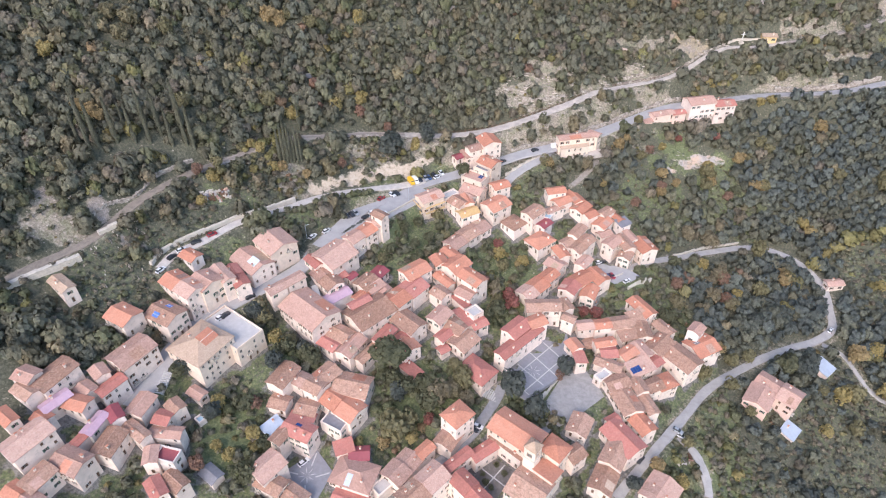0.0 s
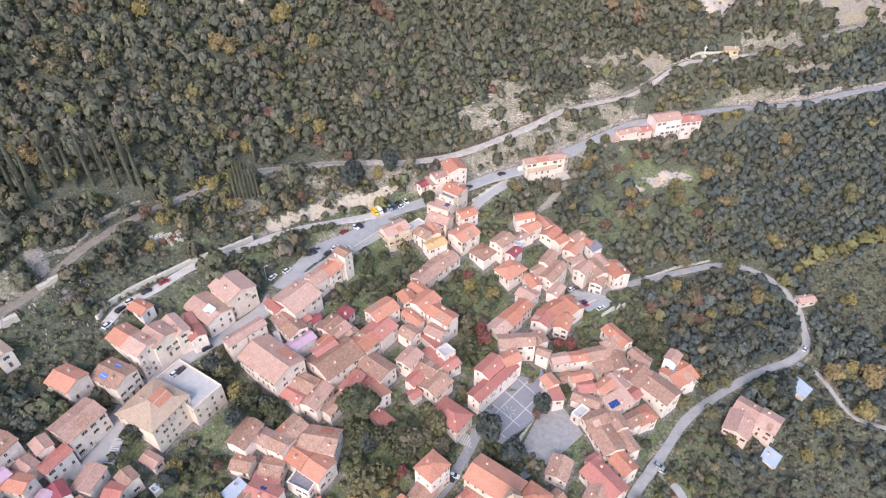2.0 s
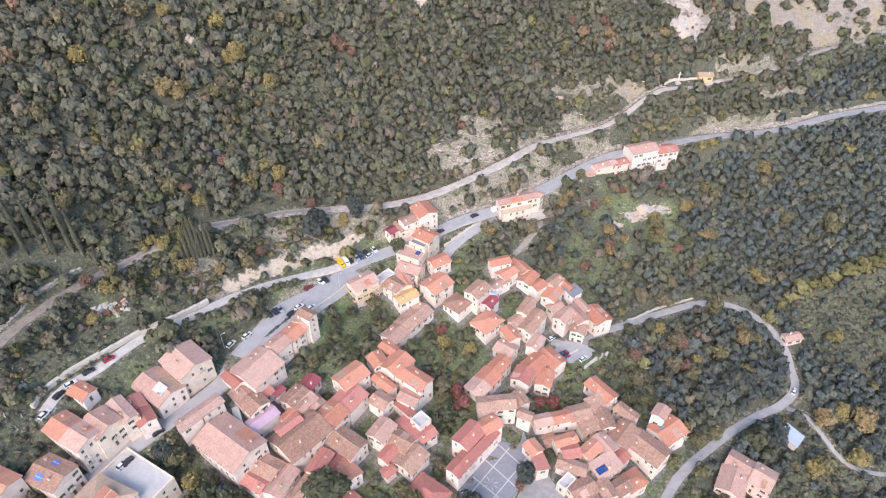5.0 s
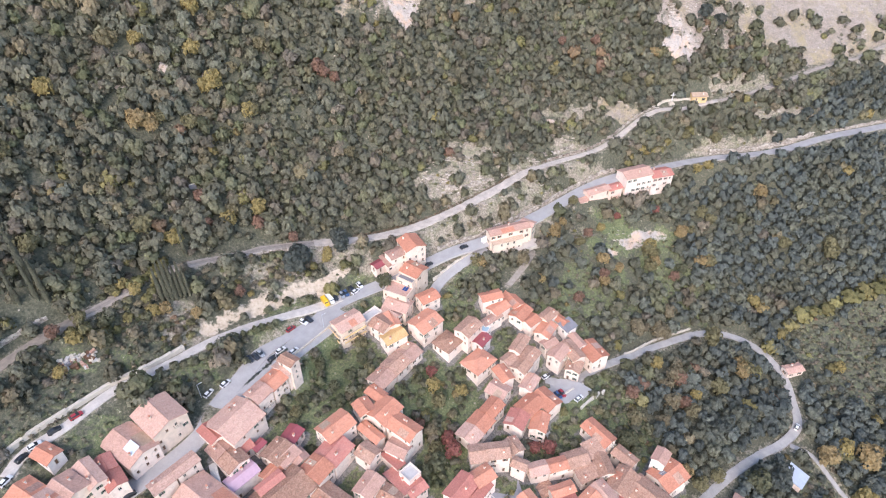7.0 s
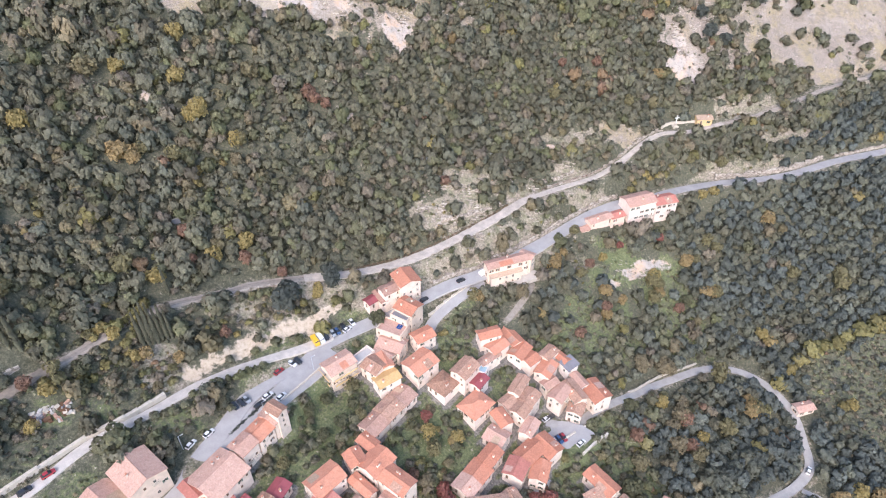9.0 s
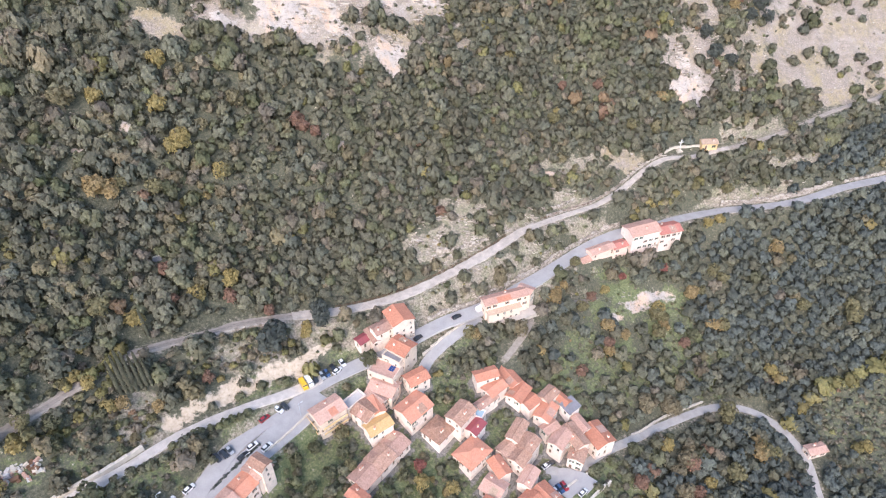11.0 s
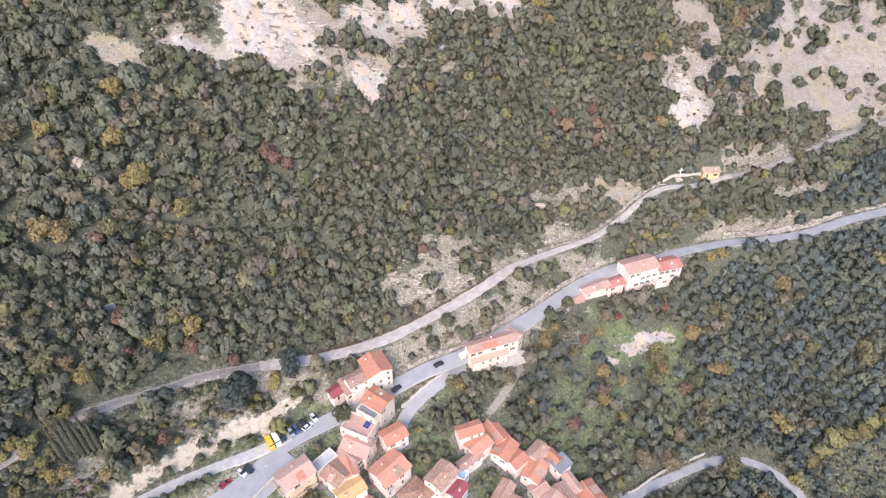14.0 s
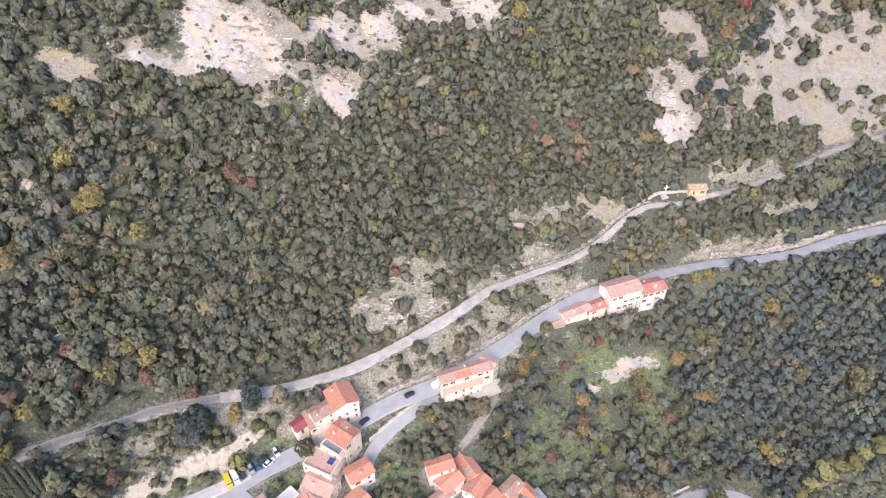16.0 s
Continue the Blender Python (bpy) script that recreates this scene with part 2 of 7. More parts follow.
    cut = ramp(n, l, b, [(0.3, (0.33, 0.265, 0.20)), (0.5, (0.54, 0.435, 0.335)), (0.7, (0.63, 0.54, 0.445))])
    col = mix(n, l, weight("ochre"), col, cut)
    l.new(col, p.inputs["Base Color"])
    p.inputs["Roughness"].default_value = 0.95
    bump(n, l, p, calc(n, l, "ADD", b, calc(n, l, "MULTIPLY", c, 0.4)), 0.7, 0.5)
    return m


GROUND = ground_material()

# ---- where the houses stand ----
HOUSES = []


def house(x, y, w, d, eave, turn, roof, tile, wall, kind="house"):
    """Register a house: centre, length along the ridge, depth, eave height, turn in degrees, roof shape, tile and wall finish. Long rows become
    two or three terraced houses, each with its own height and tiles."""
    if kind == "house" and roof == "g" and tile in "opnbr" and w >= 12.5 and w / d >= 1.6 and y < 262 and (x, y) != (29.9, 162.8):
        count = 3 if w > 19 else 2
        a, rng = radians(turn), random.Random(int(x * 10 + y))
        cuts = [0.0] + [(i + rng.uniform(-0.16, 0.16)) / count for i in range(1, count)] + [1.0]
        for i in range(count):
            u, part_w = (cuts[i] + cuts[i + 1] - 1) * w / 2, (cuts[i + 1] - cuts[i]) * w
            HOUSES.append((round(x + u * math.cos(a), 2), round(y + u * math.sin(a), 2), round(part_w - 0.5, 2), round(d * rng.uniform(0.94, 1.05), 2), eave + rng.choice((-0.55, 0.0, 0.5)) * (i > 0),
                           turn, roof, tile if i == 0 else rng.choice(tile + {"o": "rp", "r": "op", "p": "on", "n": "bp", "b": "np"}[tile]), wall, kind))
        return
    HOUSES.append((x, y, w, d, eave, turn, roof, tile, wall, kind))


house(-111.6, 151.1, 9.7, 8.2, 25.9, 152, "g", "o", "c")
house(-98.9, 154.7, 11.2, 9.0, 23.0, 152, "g", "b", "c")
house(-105.1, 138.1, 12.9, 9.8, 21.3, 58, "g", "n", "c")
house(-85.1, 145.5, 15.9, 15.7, 17.4, 60, "h", "t", "y")
house(-96.3, 167.1, 17.2, 8.4, 25.9, 145, "g", "p", "c")
house(-88.8, 169.6, 9.1, 9.1, 25.1, 144, "g", "p", "y")
house(-84.0, 174.8, 11.1, 4.9, 24.1, 133, "g", "p", "c")
house(-79.5, 176.4, 13.6, 5.2, 21.1, 126, "g", "r", "c")
house(-76.0, 185.9, 14.9, 10.5, 21.0, 139, "g", "p", "c")
house(-67.9, 194.2, 12.9, 12.2, 24.0, 134, "g", "p", "y")
house(-97.0, 180.9, 7.1, 5.3, 27.8, 148, "g", "o", "w")
house(-132.2, 156.8, 9.9, 4.6, 35.3, 143, "g", "t", "c")
house(-61.0, 175.4, 15.9, 4.7, 18.3, 43, "g", "n", "c")
house(-44.6, 193.4, 13.9, 13.6, 17.8, 50, "g", "p", "c")
house(-52.2, 189.5, 7.9, 4.5, 17.5, 133, "g", "r", "c")
house(-33.0, 207.7, 20.9, 7.2, 19.8, 50, "g", "p", "c")
house(-27.1, 212.4, 6.1, 4.3, 24.0, 141, "g", "b", "c")
house(-46.5, 182.6, 13.4, 7.2, 14.4, 133, "g", "b", "c")
house(-41.6, 175.7, 10.0, 5.3, 11.7, 41, "g", "l", "w")
house(-50.8, 166.2, 19.4, 13.8, 13.5, 139, "g", "p", "c")
house(-28.8, 169.8, 16.8, 13.5, 8.7, 43, "g", "b", "c")
house(-32.7, 172.7, 8.8, 3.6, 10.8, 39, "g", "r", "c")
house(-11.6, 191.4, 11.2, 8.3, 11.0, 39, "g", "o", "c")
house(-14.8, 180.4, 17.7, 9.2, 9.5, 49, "g", "o", "c")
house(-13.5, 166.9, 11.5, 8.4, 5.8, 137, "g", "b", "c")
house(-30.9, 183.5, 8.0, 7.8, 11.5, 51, "g", "b", "c")
house(-26.5, 190.3, 5.8, 5.5, 10.7, 58, "g", "m", "c")
house(-32.6, 176.7, 5.7, 4.5, 10.2, 50, "g", "o", "c")
house(-1.7, 199.1, 6.3, 5.9, 9.9, 117, "g", "o", "c")
house(5.6, 196.8, 9.9, 8.8, 9.5, 45, "g", "o", "c")
house(0.3, 189.8, 9.6, 3.9, 7.2, 131, "g", "o", "c")
house(12.1, 189.1, 10.6, 7.1, 9.0, 135, "g", "o", "c")
house(-1.1, 182.2, 6.6, 6.0, 6.9, 138, "g", "b", "c")
house(9.2, 183.0, 7.4, 5.3, 6.0, 144, "g", "p", "c")
house(7.3, 180.3, 8.0, 3.4, 3.7, 129, "s", "r", "c")
house(-1.3, 170.7, 8.2, 6.8, 5.5, 52, "g", "p", "c")
house(8.6, 172.7, 10.3, 3.9, 2.2, 128, "s", "r", "c")
house(14.0, 170.1, 6.4, 5.1, 1.7, 31, "g", "r", "c")
house(12.6, 174.2, 5.4, 5.2, 4.1, 38, "f", "w", "c")
house(5.2, 167.5, 7.7, 7.0, 2.5, 143, "g", "b", "c")
house(0.4, 163.2, 6.1, 4.5, 2.3, 46, "g", "r", "c")
house(8.1, 161.4, 9.5, 8.4, 0.9, 47, "g", "b", "c")
house(0.1, 158.1, 3.9, 3.6, -0.1, 36, "g", "r", "c")
house(-39.5, 159.9, 9.5, 7.0, 7.2, 147, "g", "b", "c")
house(-42.4, 155.3, 7.8, 5.6, 6.5, 146, "g", "r", "c")
house(-34.5, 154.8, 10.7, 6.9, 5.9, 60, "g", "p", "c")
house(-22.3, 160.4, 9.2, 4.9, 5.5, 57, "g", "r", "c")
house(-27.7, 153.2, 11.0, 3.9, 3.7, 53, "g", "b", "c")
house(-13.7, 157.0, 7.5, 7.3, 3.5, 128, "g", "o", "c")
house(-11.8, 148.9, 7.7, 5.0, -1.5, 134, "s", "r", "c")
house(-56.8, 140.4, 10.4, 7.0, 6.2, 63, "g", "b", "c")
house(-49.3, 139.2, 15.6, 6.0, 4.4, 151, "g", "b", "c")
house(-42.6, 142.2, 9.8, 7.2, 3.9, 51, "g", "b", "c")
house(-57.0, 132.0, 6.5, 5.6, 2.0, 164, "g", "b", "c")
house(-47.4, 130.8, 7.3, 6.0, 0.4, 166, "g", "b", "c")
house(-48.5, 127.3, 8.7, 3.7, -0.3, 170, "s", "r", "c")
house(-32.5, 139.7, 12.6, 9.4, 1.6, 166, "g", "b", "c")
house(-35.2, 132.4, 15.0, 8.9, 0.1, 144, "g", "o", "c")
house(-37.3, 126.7, 8.6, 5.8, -1.9, 151, "f", "g", "c")
house(-48.8, 121.7, 10.8, 6.5, 0.6, 156, "g", "r", "c")
house(-54.7, 119.1, 5.5, 4.5, 0.6, 59, "g", "b", "c")
house(-57.9, 123.4, 6.5, 4.8, -0.5, 49, "s", "z", "c")
house(-56.8, 108.7, 9.5, 8.1, -0.5, 51, "g", "p", "c")
house(-55.1, 104.4, 9.2, 5.9, -3.4, 154, "g", "b", "c")
house(-48.0, 101.9, 9.3, 6.0, -5.8, 147, "g", "b", "c")
house(-33.7, 118.7, 6.0, 4.4, -5.2, 20, "s", "r", "c")
house(-28.4, 117.1, 6.4, 5.0, -6.5, 3, "g", "m", "c")
house(-29.2, 109.7, 14.0, 10.0, -6.8, 161, "h", "p", "c")
house(-19.7, 107.7, 7.5, 4.5, -10.1, 44, "f", "w", "c")
house(-13.7, 113.0, 12.8, 7.9, -7.8, 52, "g", "n", "c")
house(-6.3, 119.2, 6.2, 4.1, -7.5, 46, "g", "o", "c")
house(2.1, 123.7, 8.2, 6.9, -6.9, 56, "g", "b", "c")
house(5.1, 127.9, 8.8, 7.6, 0.5, 43, "h", "o", "c")
house(-30.2, 102.0, 11.3, 5.4, -9.5, 163, "g", "r", "c")
house(29.9, 162.8, 22.8, 5.4, -0.5, 43, "g", "r", "c")
house(29.2, 168.0, 10.3, 7.2, 1.3, 44, "g", "r", "c")
house(37.3, 171.7, 7.0, 6.0, 1.2, 26, "g", "o", "c")
house(41.2, 180.4, 14.4, 6.7, 0.9, 0, "g", "b", "c")
house(50.9, 183.3, 6.2, 5.2, -1.3, 111, "g", "b", "c")
house(51.5, 176.0, 5.1, 3.8, -1.6, 149, "g", "b", "c")
house(12.9, 150.0, 12.3, 9.2, -2.5, 137, "h", "r", "c")
house(38.3, 191.6, 13.8, 8.1, 0.3, 44, "g", "p", "c")
house(46.0, 199.0, 7.6, 6.1, 1.2, 44, "g", "o", "c")
house(50.0, 206.9, 7.6, 7.2, 1.0, 137, "g", "p", "c")
house(63.3, 209.8, 7.8, 5.0, -0.3, 50, "g", "p", "c")
house(54.6, 194.3, 7.3, 7.3, -1.3, 56, "g", "r", "c")
house(61.0, 200.2, 9.4, 7.4, -1.6, 35, "g", "o", "c")
house(68.2, 202.3, 9.3, 7.5, -2.1, 122, "g", "o", "c")
house(63.3, 193.3, 8.1, 6.1, -3.2, 63, "g", "o", "c")
house(85.6, 188.7, 11.8, 6.3, -7.8, 120, "g", "o", "c")
house(62.0, 175.9, 14.8, 5.0, -5.0, 8, "g", "p", "c")
house(73.3, 178.6, 8.8, 6.4, -7.0, 10, "g", "b", "c")
house(81.3, 182.4, 6.4, 5.9, -8.3, 20, "s", "b", "c")
house(76.4, 173.3, 7.8, 4.7, -9.0, 17, "s", "b", "c")
house(83.1, 176.0, 8.4, 5.7, -8.6, 94, "g", "b", "c")
house(93.3, 179.4, 8.4, 5.1, -11.1, 124, "g", "b", "c")
house(88.6, 169.5, 10.6, 8.0, -10.4, 43, "g", "b", "c")
house(96.4, 163.9, 13.4, 9.9, -11.9, 126, "g", "b", "c")
house(107.4, 171.6, 11.4, 10.0, -13.4, 26, "g", "o", "c")
house(105.4, 176.1, 5.9, 4.9, -8.0, 45, "g", "p", "w")
house(51.9, 164.0, 5.2, 5.2, -4.3, 116, "g", "o", "c")
house(53.4, 158.7, 5.7, 4.6, -5.9, 99, "s", "r", "c")
house(60.1, 170.2, 5.0, 4.8, -10.4, 17, "g", "b", "c")
house(65.0, 167.2, 8.3, 4.1, -6.4, 12, "g", "o", "c")
house(66.0, 163.2, 6.4, 5.6, -7.8, 4, "g", "r", "c")
house(73.7, 163.5, 7.5, 5.3, -8.5, 35, "g", "o", "y")
house(79.4, 165.6, 7.8, 7.4, -9.5, 114, "g", "p", "c")
house(77.4, 157.1, 10.7, 6.3, -9.8, 25, "s", "p", "c")
house(83.9, 160.4, 7.1, 4.5, -10.9, 33, "g", "r", "c")
house(64.9, 157.4, 10.2, 4.9, -8.1, 151, "g", "b", "c")
house(61.4, 151.8, 6.2, 3.7, -8.0, 37, "f", "w", "c")
house(66.2, 148.8, 9.0, 6.4, -8.3, 19, "g", "b", "c")
house(68.6, 140.8, 10.7, 8.3, -9.7, 108, "g", "b", "c")
house(74.9, 148.5, 6.7, 5.2, -10.1, 108, "g", "b", "c")
house(77.1, 141.6, 9.4, 4.2, -12.1, 106, "g", "b", "c")
house(81.1, 149.7, 6.7, 5.5, -11.3, 23, "g", "b", "c")
house(86.3, 152.0, 8.0, 6.6, -12.2, 24, "h", "o", "c")
house(64.0, 126.1, 13.8, 8.9, -10.9, 123, "g", "r", "c")
house(72.6, 132.1, 7.5, 6.8, -11.6, 118, "g", "o", "c")
house(62.0, 133.8, 4.6, 3.1, -10.9, 30, "g", "r", "c")
house(59.7, 119.6, 9.6, 7.8, -11.3, 56, "g", "b", "c")
house(54.4, 111.0, 9.1, 7.7, -13.1, 59, "g", "b", "c")
house(74.2, 109.3, 10.9, 10.4, -17.0, 48, "g", "p", "c")
house(49.2, 130.6, 8.5, 7.3, -9.5, 61, "g", "b", "c")
house(127.2, 152.9, 10.9, 9.5, -22.9, 50, "g", "p", "k")
house(187.4, 217.2, 8.0, 4.3, -20.0, 6, "g", "p", "c")
house(163.3, 171.5, 6.9, 6.8, -27.4, 37, "s", "z", "c")
house(22.6, 269.0, 9.4, 9.1, 28.0, 112, "g", "o", "c")
house(15.7, 265.5, 8.0, 5.7, 26.0, 29, "g", "n", "c")
house(7.4, 263.8, 4.3, 4.2, 21.8, 36, "g", "m", "c")
house(11.4, 264.8, 7.9, 2.5, 22.5, 115, "g", "n", "c")
house(22.5, 257.4, 8.7, 8.0, 22.7, 138, "g", "o", "y")
house(19.6, 254.3, 8.2, 5.4, 21.1, 140, "f", "g", "y")
house(15.4, 250.0, 11.1, 7.5, 18.8, 147, "f", "p", "y")
house(14.5, 244.3, 10.2, 7.4, 15.8, 149, "g", "p", "y")
house(67.1, 275.5, 19.2, 5.1, 26.6, 13, "g", "p", "y")
house(66.2, 271.6, 14.5, 1.9, 23.0, 13, "s", "t", "y")
house(139.2, 308.6, 15.0, 9.2, 30.0, 13, "g", "p", "v")
house(152.6, 309.4, 11.4, 7.6, 28.2, 9, "g", "r", "v")
house(117.5, 301.2, 12.6, 4.8, 26.3, 19, "g", "p", "k")
house(109.0, 297.7, 4.6, 4.4, 23.6, 19, "g", "p", "k")
house(184.9, 346.4, 7.8, 5.2, 51.5, 175, "g", "t", "a")
house(54.3, 247.2, 9.1, 5.1, 13.0, 12, "g", "o", "c")
house(57.0, 242.8, 8.3, 5.9, 10.0, 34, "g", "o", "c")
house(64.3, 248.7, 9.9, 5.6, 8.2, 115, "g", "o", "c")
house(66.5, 241.5, 8.5, 6.5, 7.0, 47, "g", "o", "c")
house(70.0, 237.4, 6.2, 5.6, 6.1, 34, "g", "o", "c")
house(78.5, 240.3, 7.0, 5.0, 5.2, 38, "g", "b", "c")
house(84.1, 239.1, 5.9, 3.7, 2.6, 122, "g", "o", "c")
house(86.4, 236.0, 6.1, 4.8, 1.8, 31, "s", "g", "w")
house(75.9, 233.8, 8.6, 6.4, 3.5, 49, "g", "o", "c")
house(75.9, 227.9, 6.3, 4.2, 1.6, 27, "g", "p", "c")
house(78.9, 223.3, 8.4, 6.0, 0.3, 45, "g", "p", "c")
house(85.1, 224.4, 10.4, 6.0, -0.9, 109, "g", "b", "c")
house(84.4, 217.9, 6.1, 5.8, -3.1, 57, "g", "b", "c")
house(94.7, 225.0, 10.2, 8.4, -3.1, 111, "g", "o", "c")
house(89.1, 229.7, 7.3, 3.5, -1.0, 111, "g", "p", "w")
house(41.9, 231.2, 9.3, 7.1, 12.0, 44, "g", "b", "c")
house(52.9, 237.9, 9.4, 3.4, 8.7, 31, "g", "n", "c")
house(47.0, 228.0, 6.3, 4.8, 7.4, 45, "g", "m", "w")
house(49.4, 233.0, 4.1, 3.6, 7.7, 56, "f", "u", "w")
house(33.0, 227.9, 8.9, 8.5, 8.1, 42, "h", "b", "c")
house(44.2, 218.8, 11.1, 9.0, 5.0, 38, "h", "o", "c")
house(62.6, 226.1, 9.5, 4.7, 4.6, 51, "g", "b", "c")
house(63.7, 219.0, 13.7, 6.4, 2.4, 45, "g", "b", "c")
house(53.2, 213.4, 7.6, 5.1, 2.5, 112, "g", "o", "c")
house(57.0, 220.3, 5.3, 4.9, 2.6, 35, "g", "b", "c")
house(27.1, 246.5, 8.2, 6.3, 16.6, 26, "g", "o", "c")
house(24.8, 235.3, 11.0, 9.3, 13.4, 38, "g", "o", "c")
house(-6.2, 234.7, 11.0, 7.8, 18.3, 33, "g", "p", "y")
house(2.8, 239.8, 9.1, 4.4, 15.4, 41, "f", "w", "c")
house(7.2, 234.9, 7.4, 7.4, 15.0, 136, "g", "b", "c")
house(11.4, 237.0, 7.7, 4.0, 15.0, 107, "g", "o", "c")
house(11.4, 229.4, 9.2, 5.8, 13.1, 29, "g", "a", "c")
house(16.7, 245.1, 5.9, 4.7, 15.8, 106, "f", "o", "c")
house(11.0, 218.0, 23.9, 8.0, 8.8, 45, "g", "n", "c")
house(3.0, 205.1, 6.8, 4.7, 9.2, 133, "g", "o", "c")
house(-130.3, 123.6, 6.6, 5.5, 27.3, 160, "g", "p", "c")
house(-123.8, 125.6, 12.2, 7.8, 25.0, 63, "g", "b", "c")
house(-128.9, 118.7, 7.5, 4.7, 25.7, 152, "g", "b", "c")
house(-114.5, 123.8, 5.4, 4.5, 20.1, 147, "g", "p", "c")
house(-112.5, 129.9, 5.6, 4.5, 21.1, 137, "g", "p", "c")
house(-107.7, 125.9, 8.7, 4.3, 19.2, 57, "g", "r", "w")
house(-120.4, 117.5, 8.4, 4.3, 22.0, 55, "g", "l", "c")
house(-114.8, 118.0, 8.6, 5.2, 20.7, 165, "g", "o", "c")
house(-121.9, 111.8, 5.2, 4.1, 21.6, 154, "g", "o", "w")
house(-122.6, 104.2, 12.5, 8.5, 21.9, 58, "g", "p", "c")
house(-108.3, 113.2, 7.9, 3.8, 16.4, 73, "g", "l", "w")
house(-111.1, 107.5, 5.5, 2.8, 15.8, 66, "g", "r", "c")
house(-103.9, 117.1, 6.1, 4.0, 16.2, 133, "g", "m", "w")
house(-98.1, 122.1, 8.1, 6.1, 14.1, 74, "g", "p", "c")
house(-90.4, 118.9, 5.2, 5.1, 11.4, 167, "g", "r", "c")
house(-88.1, 123.4, 5.4, 4.5, 11.5, 140, "g", "b", "c")
house(-88.3, 114.5, 10.1, 4.0, 9.9, 175, "g", "p", "w")
house(-85.8, 107.2, 7.2, 4.8, 8.4, 166, "f", "m", "w")
house(-90.7, 106.6, 5.7, 4.0, 9.4, 103, "g", "p", "c")
house(-86.7, 97.5, 7.3, 4.5, 6.2, 131, "g", "r", "c")
house(-82.2, 100.4, 7.9, 4.7, 5.2, 144, "g", "b", "c")
house(-109.9, 100.4, 10.1, 7.4, 16.3, 159, "g", "n", "c")
house(-116.5, 94.7, 8.1, 6.4, 17.0, 63, "g", "b", "c")
house(-102.5, 108.1, 9.2, 7.0, 14.1, 78, "g", "b", "c")
house(-96.6, 113.1, 9.3, 3.7, 12.7, 146, "g", "b", "c")
house(-130.1, 109.5, 7.5, 3.8, 25.2, 146, "g", "o", "c")
house(-83.9, 130.8, 6.1, 3.6, 8.6, 149, "g", "p", "c")
house(-117.5, 88.8, 13.8, 5.1, 16.2, 154, "g", "p", "c")
house(77.1, 279.2, 6.0, 4.5, 26.0, 142, "g", "p", "y")
house(-6.4, 104.3, 17.5, 8.3, -5.0, 45, "g", "b", "c")
house(4.8, 114.3, 11.7, 3.3, -6.0, 41, "g", "r", "c")
house(-77.7, 155.6, 21.4, 12.0, 14.4, 144, "f", "w", "y")
house(25.7, 124.0, 17.7, 10.6, -3.5, 141, "g", "o", "y", "church")
house(38.0, 117.6, 7.8, 7.5, -4.0, 138, "h", "o", "y", "church")
house(34.7, 110.5, 7.3, 6.2, -6.5, 139, "s", "o", "y", "church")
house(45.4, 118.6, 6.4, 5.4, -9.0, 35, "g", "b", "c")
house(22.1, 120.7, 13.4, 2.8, -8.0, 138, "s", "b", "c")
house(13.9, 119.2, 9.6, 4.3, -8.0, 35, "g", "r", "c")
house(28.2, 105.6, 12.0, 11.9, -8.0, 143, "g", "b", "c")
house(9.3, 104.2, 15.2, 6.3, -7.5, 132, "g", "r", "c")
house(-41.6, 185.6, 5.0, 3.8, 13.1, 40, "s", "r", "c")
house(-37.2, 186.2, 4.0, 2.7, 12.3, 50, "g", "m", "c")
house(-28.2, 182.3, 7.2, 6.6, 10.7, 47, "g", "p", "c")
house(-24.2, 182.0, 4.9, 4.9, 9.5, 129, "g", "p", "c")
house(-16.5, 159.8, 6.7, 5.0, 3.8, 47, "g", "r", "c")
house(136.2, 156.5, 17.3, 9.9, -22.5, 133, "g", "p", "k")
house(137.9, 142.7, 6.8, 5.4, -31.5, 43, "s", "z", "w")
house(11.2, 240.7, 8.1, 5.8, 14.7, 133, "g", "n", "c")
house(-74.1, 106.0, 6.4, 4.4, -0.5, 144, "g", "g", "c")
house(-81.3, 122.8, 3.0, 2.6, 4.8, 140, "f", "u", "w")
house(126.8, 303.6, 7.6, 4.8, 25.6, 16, "g", "r", "k")

# ---- the lie of the land ----
PLANE = (43.9, -22.9, 47)
MOUNDS = [
    (-0.4, 12.5, -10.3, -7.7, 21.7, -19.2, -13.1, -0.1, 0.5),
    (0.1, -21.5, -3, -2.2, -4.3, 3.1, 12.9, -1.4, -1),
    (2.3, -8.2, 2.7, -4.9, -18.9, -7.2, -6.1, -15.8, -3.8),
    (-3.7, 1.5, -32.3, -18.5, 16.2, -29.3, -7.6, 13.5, 5.2),
    (-9.8, 4.1, -2.6, -10.6, -5.8, -11.7, 3.2, -2.1, 1.6),
    (-1.1, 1.7, 10.9, 13.1, -13.7, 12, 1.8, -22.5, 8.9),
    (2.9, 0.7, 2.9, 6.9, -5.2, 12.3, 12.4, 6.6, 15),
]
MOUND_X = -170 + 62.5 * np.arange(9)
MOUND_Y = 90 + 62.5 * np.arange(7)


def hillside(x, y):
    """Height of the open hillside: a tilted plane with broad mounds on it."""
    x, y = np.asarray(x, float), np.asarray(y, float)
    z = PLANE[0] + PLANE[1] * np.clip(x, -420, 620) / 100 + PLANE[2] * (np.clip(y, -160, 760) - 200) / 100
    ex = np.exp(-(x[..., None] - MOUND_X) ** 2 / (2 * 62.0 ** 2))
    ey = np.exp(-(y[..., None] - MOUND_Y) ** 2 / (2 * 62.0 ** 2))
    return z + np.einsum("...j,jk,...k->...", ey, np.array(MOUNDS), ex)


